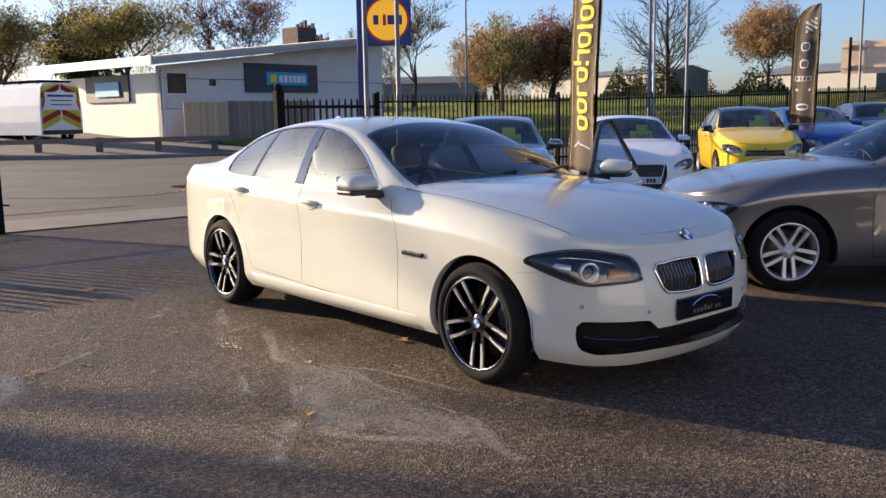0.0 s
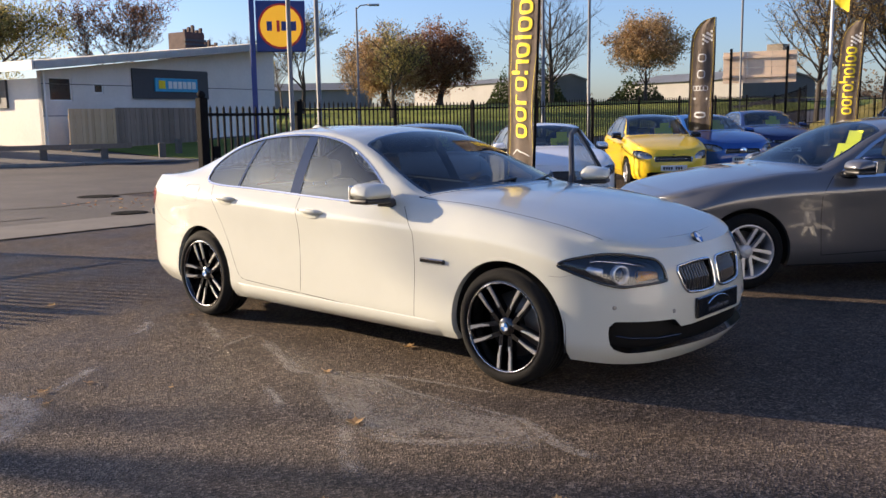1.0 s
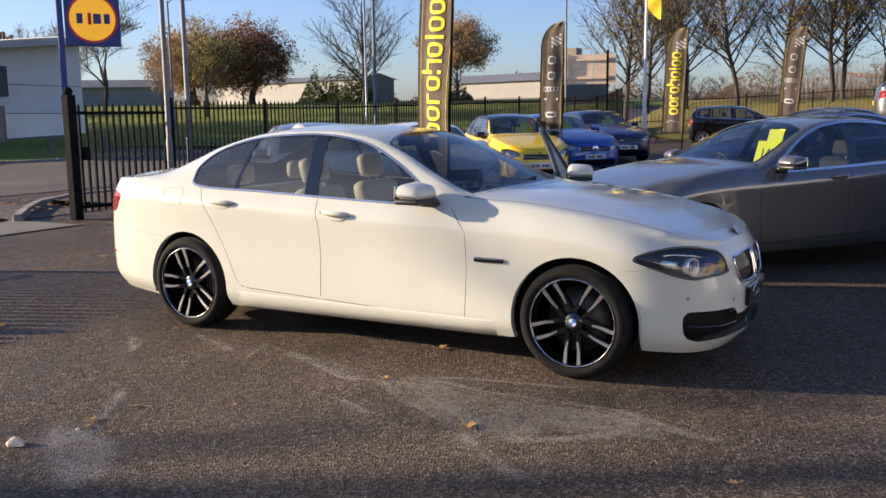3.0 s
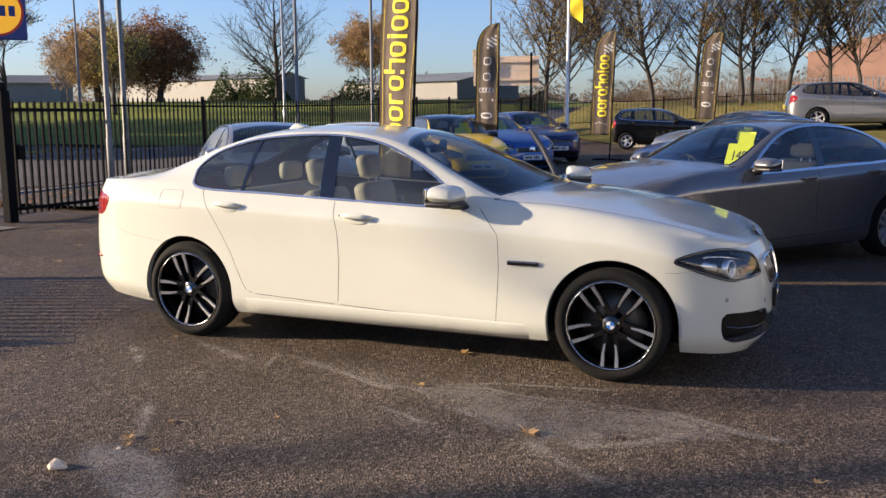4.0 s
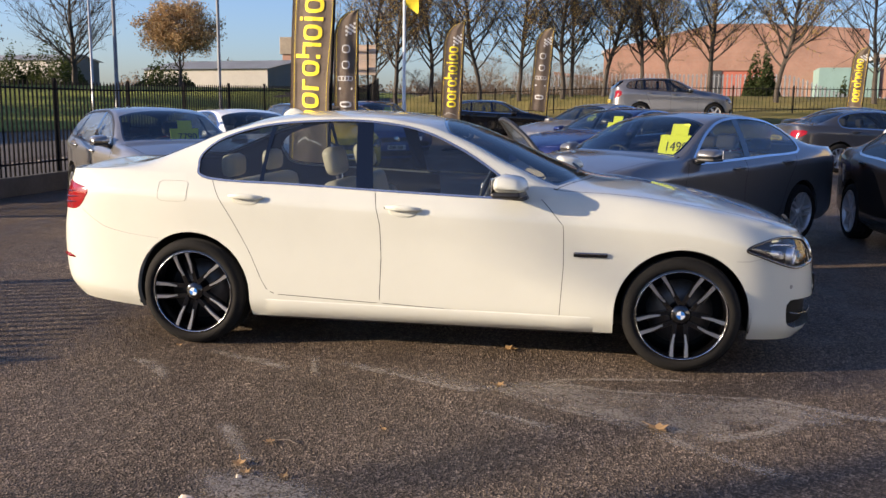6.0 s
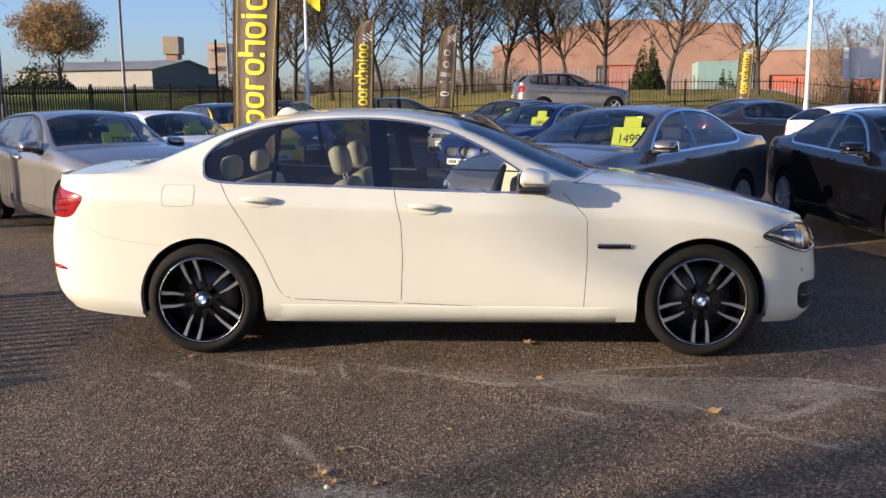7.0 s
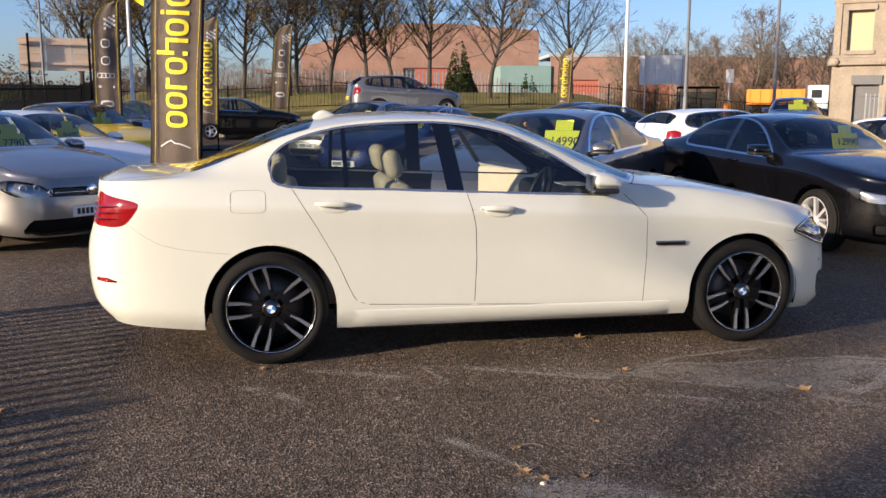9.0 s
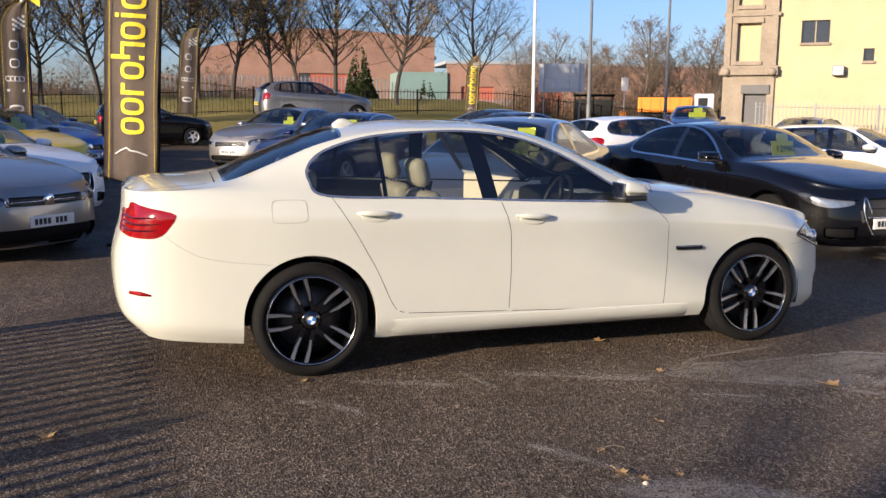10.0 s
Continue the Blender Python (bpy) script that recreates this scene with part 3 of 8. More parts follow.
    # plant on the roof
    for x, y, w, h in ((12.0, 4.5, 1.4, 0.75), (13.6, 5.0, 1.3, 0.1)):
        bm = bmesh.new()
        box(bm, x - w / 2, x + w / 2, y - 0.7, y + 0.7, h0 + 1.3, h0 + 1.9 + h, 0.05, 1)
        for q in range(5):
            xx = x - w / 2 + w * (q + 0.5) / 5
            box(bm, xx - 0.07, xx + 0.07, y - 0.6, y - 0.45, h0 + 1.9 + h, h0 + 2.05 + h + 0.12 * (q % 3))
        u = part("roof_plant", bm, RUST_PLANT, t, "rusty brown roof-top plant unit")
        for k in range(4):
            bm = bmesh.new()
            box(bm, x - w / 2 - 0.05, x + w / 2 + 0.05, y - 0.74, y - 0.70, h0 + 1.5 + 0.3 * k * h, h0 + 1.6 + 0.3 * k * h)
            part("louvre", bm, SIGN_GREY, u)


shop()


def timber_fence():
    t = thing("timber_fence", "tall close-boarded timber fence, its first boards coloured as sunlit", "fence", Matrix.Translation((-31.6, 12.6, 0.30)) @ Matrix.Rotation(radians(98), 4, "Z"))
    bm = bmesh.new()
    box(bm, 0, 0.145, -0.012, 0.012, 0, 1.95)
    me, me2 = mesh_from("board", bm, TIMBER, False), None
    bm = bmesh.new()
    box(bm, 0, 0.145, -0.012, 0.012, 0, 1.9)
    me2 = mesh_from("board", bm, TIMBER_SUNLIT, False)
    # the first 15 boards take the brighter colour that stands for sun
    for k in range(48):
        b = new("board", me2 if k < 15 else me)
        b.parent = t
        b.matrix_basis = Matrix.Translation((0.15 * k, 0.02 * (k % 2), 0))
    for z in (0.4, 1.5):
        bm = bmesh.new()
        box(bm, 0, 7.2, 0.04, 0.09, z, z + 0.08)
        part("rail", bm, TIMBER, t)


timber_fence()


def low_rail():
    t = thing("knee_rail", "low timber knee rail on short concrete posts", "fence", Matrix.Translation((-31.2, 4.2, 0)) @ Matrix.Rotation(radians(68.5), 4, "Z"))
    for k in range(6):
        bm = bmesh.new()
        x = 2.15 * k
        z = land(-31.2 + 0.366 * x, 4.2 + 0.93 * x)
        box(bm, x - 0.13, x + 0.13, -0.11, 0.11, z - 0.05, z + 0.62, 0.02, 1)
        part("post", bm, CONCRETE, t)
    bm = bmesh.new()
    box(bm, -4, 9.6, -0.16, -0.10, 0.62, 0.80)
    part("rail", bm, TIMBER, t)
    for (x, y) in ((-28.0, 15.4), (-27.0, 17.6), (-26.4, 19.6)):
        bm = bmesh.new()
        box(bm, -0.11, 0.11, -0.11, 0.11, -0.05, 0.66, 0.02, 1)
        solid("bollard", bm, CONCRETE, "short square concrete bollard on the grass", "bollard", at_ground(x, y))


def at_ground(x, y, a=0):
    return Matrix.Translation((x, y, land(x, y))) @ Matrix.Rotation(radians(a), 4, "Z")


low_rail()


def pylon_sign():
    t = thing("pylon_sign", "tall blue pylon sign with a yellow disc ringed in red, given a slight glow", "sign", Matrix.Translation((-29.0, 21.7, land(-29, 21.7) - 0.22)) @ Matrix.Rotation(radians(52), 4, "Z"))
    BLUE = plain("sign_deep_blue", (0.008, 0.035, 0.20), 0.4, var=0.1)
    RED = plain("sign_red", (0.70, 0.03, 0.02), 0.4, var=0.05)
    YEL = plain("sign_disc_yellow", (0.95, 0.46, 0.02), 0.4, var=0.05)
    # slight glow added to brighten the disc, which the sun does not reach
    YEL.node_tree.nodes["Principled BSDF"].inputs["Emission Color"].default_value = (1.0, 0.46, 0.02, 1)
    YEL.node_tree.nodes["Principled BSDF"].inputs["Emission Strength"].default_value = 0.22
    bm = bmesh.new()
    box(bm, -1.42, -1.18, -0.14, 0.14, 0, 8.6, 0.02, 1)
    part("mast", bm, BLUE, t)
    bm = bmesh.new()
    box(bm, -1.12, 1.12, -0.16, 0.16, 4.55, 6.85, 0.03, 1)
    p = part("panel", bm, BLUE, t)
    for r, y, mat, nm in ((1.03, -0.175, RED, "red_ring"), (0.93, -0.19, YEL, "yellow_disc")):
        bm = bmesh.new()
        lathe(bm, [(0.001, y), (r, y), (r, -0.15)], 40)
        part(nm, bm, mat, p).matrix_basis = Matrix.Translation((0, 0, 5.7))
    for k, (x, w, h) in enumerate(((-0.52, 0.24, 0.42), (-0.12, 0.14, 0.5), (0.18, 0.32, 0.42), (0.58, 0.24, 0.42))):
        bm = bmesh.new()
        box(bm, x - w / 2, x + w / 2, -0.21, -0.19, 5.7 - h / 2, 5.7 + h / 2)
        part("sign_block", bm, RED if k == 1 else BLUE, p)


pylon_sign()


def panel_van():
    t = thing("panel_van", "white panel van with red and yellow chevrons on its rear doors", "van", at_ground(-35.0, 8.6, 197))
    sec = [(-1.0, 0.35), (1.0, 0.35), (1.02, 0.9), (1.0, 1.6), (0.9, 2.35), (0.75, 2.55), (-0.75, 2.55), (-0.9, 2.35), (-1.0, 1.6), (-1.02, 0.9)]
    bm = bmesh.new()
    rings = []
    for x, s, top in ((0.0, 1.0, 2.55), (3.9, 1.0, 2.55), (4.5, 0.98, 2.35), (5.1, 0.95, 1.45), (5.7, 0.90, 1.15), (5.8, 0.85, 0.9)):
        rings.append([bm.verts.new((x, y * s, 0.35 + (z - 0.35) * (top - 0.35) / 2.2)) for y, z in sec])
    ring_faces(bm, rings, True, True)
    bmesh.ops.recalc_face_normals(bm, faces=bm.faces)
    part("body", bm, WHITE_COOL, t, "", False)
    for x in (1.0, 4.7):
        for s in (-1, 1):
            w = bmesh.new()
            lathe(w, [(0.19, -0.1), (0.33, -0.1), (0.34, 0.0), (0.33, 0.1), (0.19, 0.1)], 24)
            o = part("wheel", w, RUBBER, t, "", True)
            o.matrix_basis = Matrix.Translation((x, 0.90 * s, 0.34))
    for sg in (-1, 1):
        for k in range(7):
            bm = bmesh.new()
            z0 = 0.55 + 0.26 * k
            q = [bm.verts.new((-0.012, p[0], p[1])) for p in ((0.03 * sg, z0 + 0.42), (0.92 * sg, z0), (0.92 * sg, min(2.45, z0 + 0.25)), (0.03 * sg, min(2.5, z0 + 0.67)))]
            if 1.15 < z0 < 1.7:
                for v in q:
                    v.co.y = max(abs(v.co.y), 0.75) * sg
            bm.faces.new(q)
            bmesh.ops.solidify(bm, geom=bm.faces[:], thickness=0.006)
            part("chevron", bm, VAN_RED if k % 2 else VAN_YELLOW, t)
    bm = bmesh.new()
    box(bm, -0.03, -0.015, -0.75, 0.75, 1.40, 2.15)
    d = part("door_panel", bm, PLATE_WHITE, t)
    for z, w, h in ((2.0, 0.62, 0.10), (1.8, 0.5, 0.05), (1.62, 0.5, 0.05)):
        bm = bmesh.new()
        box(bm, -0.034, -0.031, -w, w, z - h / 2, z + h / 2)
        part("lettering_bar", bm, BLUE_PAINT, d)
    bm = bmesh.new()
    box(bm, 0.2, 3.2, -0.8, 0.8, 2.62, 2.66)
    for x in (0.4, 1.6, 2.8):
        box(bm, x - 0.03, x + 0.03, -0.8, 0.8, 2.5, 2.64)
    part("roof_rack", bm, STEEL_BLACK, t)
    bm = bmesh.new()
    box(bm, -0.08, 0.0, -0.95, 0.95, 0.38, 0.55, 0.02, 1)
    part("bumper", bm, TRIM, t)


panel_van()


def factory():
    t = thing("factory_building", "long pink brick works with red shutter doors behind trees", "building", Matrix.Translation((1.0, 92.0, 0.6)) @ Matrix.Rotation(radians(-3), 4, "Z"))
    bm = bmesh.new()
    wall_with_holes(bm, 26, 9.4, 0.4, [(11.0, 16.2, 0.6, 4.9)], lambda x: 7.0 + 2.6 * smoothstep(2, 7, x) - 0.6 * smoothstep(20, 26, x))
    part("wall", bm, PINK_BRICK, t)
    bm = bmesh.new()
    box(bm, -0.3, 26.3, 0.4, 20, 6.6, 7.0)
    part("roof", bm, SHED_ROOF, t)
    bm = bmesh.new()
    box(bm, 11.0, 16.2, 0.2, 0.3, 0.6, 4.9)
    sd_ = part("shutter_door", bm, RED_SHUTTER, t, "red roller shutter door")
    for k in range(16):
        bm = bmesh.new()
        box(bm, 11.0, 16.2, 0.17, 0.2, 0.7 + 0.26 * k, 0.80 + 0.26 * k)
        part("slat", bm, RED_SHUTTER, sd_)
    bm = bmesh.new()
    box(bm, 11.2, 12.1, 0.1, 0.16, 0.6, 4.9)
    part("door_edge", bm, SIGN_GREY, t)
    t = thing("low_works", "low brown brick and teal clad works building", "building", Matrix.Translation((21.0, 84.0, 0.5)) @ Matrix.Rotation(radians(-8), 4, "Z"))
    bm = bmesh.new()
    box(bm, 0, 5.2, 0, 8, 0, 5.0)
    part("teal_bay", bm, TEAL_CLAD, t)
    bm = bmesh.new()
    wall_with_holes(bm, 30, 5.9, 0.4, [(1.5, 5.0, 0, 3.6), (9, 12.5, 0, 3.6)])
    part("wall", bm, PINK_BRICK, t).matrix_basis = Matrix.Translation((5.2, 0.2, 0))
    bm = bmesh.new()
    box(bm, 5.0, 35.5, 0.1, 10, 5.9, 6.2)
    part("roof", bm, SHED_ROOF, t)
    for x in (6.7, 14.2):
        bm = bmesh.new()
        box(bm, x, x + 3.5, 0.4, 0.5, 0, 3.6)
        part("door", bm, RED_SHUTTER, t)
    t = thing("timber_shed", "dark open-sided shed with a low roof", "shed", Matrix.Translation((-3.2, 72.0, 0.7)) @ Matrix.Rotation(radians(-4), 4, "Z"))
    bm = bmesh.new()
    vs = [(0, 0, 3.6), (9, 0, 2.5), (9, 5, 2.5), (0, 5, 3.6)]
    lo, hi = [bm.verts.new(p) for p in vs], [bm.verts.new((p[0], p[1], p[2] + 0.25)) for p in vs]
    ring_faces(bm, [lo, hi], True, True)
    part("roof", bm, PINK_BRICK, t)
    for x in (0.3, 4.5, 8.7):
        bm = bmesh.new()
        box(bm, x - 0.1, x + 0.1, 0.2, 0.4, 0, 2.6 + 0.1 * (9 - x))
        part("post", bm, TIMBER, t)
    bm = bmesh.new()
    box(bm, 0.1, 8.9, 4.6, 4.8, 0, 2.4)
    part("back_wall", bm, SIGN_GREY, t)


factory()


def long_shed(x, y, a, L, D, h, ridge, label, doors=()):
    base = land(x, y) - 0.3
    h, ridge = h - base, ridge - base
    t = thing("industrial_shed", label, "building", Matrix.Translation((x, y, base)) @ Matrix.Rotation(radians(a), 4, "Z"))
    bm = bmesh.new()
    wall_with_holes(bm, L, h, 0.3, [(d, d + 3.0, 0, h * 0.8) for d in doors])
    part("wall", bm, SHED_WHITE, t)
    for d in doors:
        bm = bmesh.new()
        box(bm, d, d + 3.0, 0.15, 0.25, 0, h * 0.8)
        part("door", bm, SHUTTER_GREY, t)
    bm = bmesh.new()
    bm.free()
    P = [(0, 0), (D, 0), (D, h), (D / 2, ridge), (0, h)]
    for xx in (0, L):
        bm = bmesh.new()
        vs = [bm.verts.new((xx, p[0] + 0.01, p[1])) for p in P]
        bm.faces.new(vs)
        bmesh.ops.solidify(bm, geom=bm.faces[:], thickness=0.2)
        part("gable", bm, SHED_WHITE, t)
    bm = bmesh.new()
    a_ = [bm.verts.new((xx, yy, z)) for xx in (-0.4, L + 0.4) for yy, z in ((-0.4, h - 0.05), (D / 2, ridge + 0.05), (D + 0.4, h - 0.05))]
    bm.faces.new((a_[0], a_[3], a_[4], a_[1]))
    bm.faces.new((a_[1], a_[4], a_[5], a_[2]))
    bmesh.ops.solidify(bm, geom=bm.faces[:], thickness=0.15)
    part("roof", bm, SHED_ROOF, t)


long_shed(-48.0, 85.0, -14, 16.0, 12.0, 5.15, 6.2, "long low white industrial shed with a grey roof", (2.0,))
long_shed(-89.0, 93.9, -12, 30.0, 6.0, 6.3, 7.0, "white industrial shed behind bare trees", (6.0, 20.0))
long_shed(-92.0, 50.0, 40, 26.0, 14.0, 5.2, 6.2, "pale shop units far behind the road", (4.0, 12.0))


def cream_block():
    """Old three-storey stone corner building with a cream rendered flank."""
    t = thing("corner_building", "old stone corner building with a cream rendered flank and boarded windows", "building", Matrix.Translation((23.3, 31.2, 0.0)) @ Matrix.Rotation(radians(-40), 4, "Z"))
    H = 12.5
    bm = bmesh.new()
    wall_with_holes(bm, 2.3, H, 0.5, [(0.95, 2.0, 0, 2.45), (0.55, 1.6, 3.95, 5.7), (0.55, 1.6, 6.5, 8.6), (0.55, 1.6, 9.4, 11.4)])
    part("stone_bay", bm, STONE, t)
    bm = bmesh.new()
    holes = [(3.35, 4.55, 4.75, 5.75), (6.0, 6.45, 3.9, 4.45), (7.15, 7.6, 3.0, 3.6), (3.3, 4.5, 7.6, 8.6), (9.3, 10.4, 0, 2.7)]
    wall_with_holes(bm, 11, H, 0.4, [(h[0] - 2.3, h[1] - 2.3, h[2], h[3]) for h in holes])
    part("rendered_wall", bm, CREAM_WALL, t, "cream rendered wall with stains").matrix_basis = Matrix.Translation((2.3, 0.12, 0))
    for h in holes:
        bm = bmesh.new()
        box(bm, h[0], h[1], 0.30, 0.36, h[2], h[3])
        w = part("window", bm, DARK_PANE if h[2] > 0 else SHUTTER_GREY, t)
        bm = bmesh.new()
        box(bm, h[0] - 0.05, h[1] + 0.05, 0.02, 0.12, h[2] - 0.12, h[2])
        if h[1] - h[0] > 0.8 and h[2] > 0:
            box(bm, (h[0] + h[1]) / 2 - 0.03, (h[0] + h[1]) / 2 + 0.03, 0.24, 0.30, h[2], h[3])
        part("sill", bm, STONE, w)
    bm = bmesh.new()
    box(bm, 0.95, 2.0, 0.2, 0.3, 0, 2.45)
    sd_ = part("shutter_door", bm, SHUTTER_GREY, t, "closed grey roller shutter")
    for k in range(14):
        bm = bmesh.new()
        box(bm, 0.95, 2.0, 0.17, 0.2, 0.05 + 0.17 * k, 0.14 + 0.17 * k)
        part("slat", bm, SHUTTER_GREY, sd_)
    bm = bmesh.new()
    box(bm, 0.85, 2.1, -0.1, 0.0, 2.45, 2.85)
    part("shutter_box", bm, SHUTTER_GREY, t)
    for z0, z1 in ((3.95, 5.7), (6.5, 8.6), (9.4, 11.4)):
        bm = bmesh.new()
        box(bm, 0.55, 1.6, 0.25, 0.32, z0, z1)
        part("blind_window", bm, CREAM_WALL, t, "window boarded over in cream")
        bm = bmesh.new()
        box(bm, 0.45, 1.7, -0.08, 0.05, z0 - 0.18, z0)
        part("stone_sill", bm, STONE, t)
        bm = bmesh.new()
        box(bm, 0.45, 1.7, -0.10, 0.05, z1, z1 + 0.22)
        part("stone_lintel", bm, STONE, t)
    for z, d, h in ((3.3, 0.22, 0.32), (3.62, 0.12, 0.12), (6.0, 0.08, 0.16), (8.95, 0.08, 0.16), (12.3, 0.3, 0.4)):
        bm = bmesh.new()
        box(bm, -d, 2.45, -d, 0.05, z, z + h, 0.02, 1)
        part("cornice", bm, STONE, t)
    for x in (0.0, 2.05):
        bm = bmesh.new()
        box(bm, x, x + 0.28, -0.07, 0.0, 3.75, 12.3)
        part("pilaster", bm, STONE, t)
        bm = bmesh.new()
        ellipsoid(bm, (x + 0.14, -0.22, 3.45), (0.2, 0.16, 0.18), 12, 8)
        part("corbel", bm, STONE, t, "", True)
    bm = bmesh.new()
    box(bm, 0, 13.3, 0.6, 12, 0, H - 0.2)
    part("rear_block", bm, STONE, t)
    bm = bmesh.new()
    tube(bm, [(8.2, 0.02, 0), (8.2, 0.02, H)], 0.06, 8)
    part("drainpipe", bm, STEEL_GREY, t)
    for x, z in ((5.0, 3.45), (8.6, 5.05)):
        bm = bmesh.new()
        box(bm, x - 0.25, x + 0.25, -0.25, 0.12, z - 0.2, z + 0.25, 0.03, 1)
        part("flood_lamp", bm, STEEL_GREY, t)
    bm = bmesh.new()
    box(bm, 8.2, 13.3, 0.0, 0.12, 5.15, 5.3)
    part("band_course", bm, SHUTTER_GREY, t)


cream_block()


def hoarding(x, y, a, w, z0, z1, mat, label, n=2, rows=2):
    t = thing("hoarding", label, "billboard", at_ground(x, y, a))
    for i in range(rows):
        for j in range(3):
            bm = bmesh.new()
            ww, hh = w / 3, (z1 - z0) / rows
            box(bm, -w / 2 + j * ww + 0.01, -w / 2 + (j + 1) * ww - 0.01, 0, 0.08, z0 + i * hh + 0.004, z0 + (i + 1) * hh - 0.004)
            part("panel", bm, mat, t)
    for k in range(n):
        xx = -w / 2 + w * (k + 0.5) / n if n > 2 else (-w * 0.38 if k == 0 else w * 0.38)
        bm = bmesh.new()
        box(bm, xx - 0.04, xx + 0.04, -0.17, -0.07, 0, z1 + 0.12)
        part("post", bm, STEEL_BLACK if mat is HOARD_BACK else STEEL_GREY, t)
    for z in (z0 + 0.2, z1 - 0.25):
        bm = bmesh.new()
        box(bm, -w / 2, w / 2, -0.06, 0.0, z, z + 0.1)
        part("beam", bm, mat, t)


hoarding(-9.0, 28.0, 14, 2.6, 2.35, 3.5, HOARD_BACK, "pale brown sign board on dark posts behind the railings")
hoarding(21.8, 46.0, -25, 2.9, 2.2, 3.95, plain("pale_blue_board", (0.60, 0.63, 0.67), 0.6, var=0.1), "back of a grey advertising hoarding on steel posts")


def tower_block():
    t = thing("water_tower", "square brick tower above distant roofs", "tower", Matrix.Translation((-39.6, 108.0, 0)))
    bm = bmesh.new()
    box(bm, -0.8, 0.8, -0.8, 0.8, 0, 8.0, 0.05, 1)
    part("shaft", bm, PINK_BRICK, t)
    bm = bmesh.new()
    box(bm, -1.05, 1.05, -1.05, 1.05, 8.0, 10.2, 0.05, 1)
    part("head", bm, STONE, t)


tower_block()


def orange_lorry():
    t = thing("tipper_lorry", "orange tipper lorry with a white cab on the road", "lorry", at_ground(35.6, 55.7, -30) @ Matrix.Diagonal((0.8, 0.8, 0.8, 1)))
    bm = bmesh.new()
    box(bm, -3.1, 2.0, -1.2, 1.2, 1.15, 2.55, 0.06, 1)
    b = part("tipper_body", bm, ORANGE, t)
    for k in range(6):
        bm = bmesh.new()
        box(bm, -2.9 + 0.9 * k, -2.8 + 0.9 * k, -1.26, -1.2, 1.2, 2.5)
        part("rib", bm, ORANGE, b)
    bm = bmesh.new()
    box(bm, 2.2, 4.0, -1.15, 1.15, 0.7, 2.9, 0.15, 3)
    c = part("cab", bm, BUS_WHITE, t)
    bm = bmesh.new()
    box(bm, 2.5, 3.4, -1.17, -1.14, 1.75, 2.5, 0.01, 1)
    part("cab_window", bm, DARK_PANE, c)
    bm = bmesh.new()
    box(bm, -3.1, 3.9, -0.5, 0.5, 0.65, 1.1)
    part("chassis", bm, TRIM, t)
    for x in (-2.2, -1.0, 3.1):
        for s in (-1, 1):
            bm = bmesh.new()
            lathe(bm, [(0.25, -0.15), (0.48, -0.15), (0.5, 0), (0.48, 0.15), (0.25, 0.15)], 24)
            part("wheel", bm, RUBBER, t, "", True).matrix_basis = Matrix.Translation((x, 1.0 * s, 0.5))


orange_lorry()


def bus_shelter():
    t = thing("bus_shelter", "dark bus shelter with a stop sign at the kerb", "bus shelter", at_ground(23.6, 45.0, -20) @ Matrix.Diagonal((0.55, 0.8, 0.85, 1)))
    bm = bmesh.new()
    box(bm, -2.2, 2.2, -0.7, 0.7, 2.3, 2.45, 0.02, 1)
    part("roof", bm, STEEL_BLACK, t)
    for x in (-2.1, 0, 2.1):
        bm = bmesh.new()
        box(bm, x - 0.05, x + 0.05, 0.55, 0.65, 0, 2.3)
        part("post", bm, STEEL_BLACK, t)
    for x in (-1.05, 1.05):
        bm = bmesh.new()
        box(bm, x - 1.0, x + 1.0, 0.59, 0.61, 0.3, 2.1)
        part("pane", bm, GLASS_DARK, t)
    t = thing("stop_sign", "bus stop flag on a grey post", "sign", at_ground(24.9, 43.6, -20))
    bm = bmesh.new()
    tube(bm, [(0, 0, 0), (0, 0, 3.15)], 0.05, 8)
    part("post", bm, STEEL_GREY, t)
    bm = bmesh.new()
    box(bm, -0.22, 0.22, -0.08, -0.05, 2.3, 3.1)
    part("flag", bm, PLATE_WHITE, t)
    bm = bmesh.new()
    box(bm, -0.2, 0.2, -0.2, 0.2, 0, 1.1, 0.05, 2)
    solid("litter_bin", bm, ORANGE, "orange roadside bin beside the bus shelter", "bin", at_ground(24.6, 43.2, -20))


bus_shelter()


# kerbs
def kerb_line(pts, label="pale stone kerb", h=0.12, w=0.14):
    t = thing("kerb", label, "", None, "", "structure")
    bm = bmesh.new()
    box(bm, 0.004, 0.906, -w / 2, w / 2, -0.1, h, 0.015, 1)
    me = mesh_from("kerb_stone", bm, KERB, False)
    for a, b in zip(pts, pts[1:]):
        A, B = Vector(a), Vector(b)
        n = max(1, round((B - A).length / 0.915))
        ang = math.atan2(B.y - A.y, B.x - A.x)
        for k in range(n):
            p = A.lerp(B, k / n)
            o = new("kerb_stone", me)
            o.parent = t
            o.matrix_basis = Matrix.Translation((p.x, p.y, land(p.x, p.y))) @ Matrix.Rotation(ang, 4, "Z") @ Matrix.Diagonal(((B - A).length / n / 0.915, 1, 1, 1))


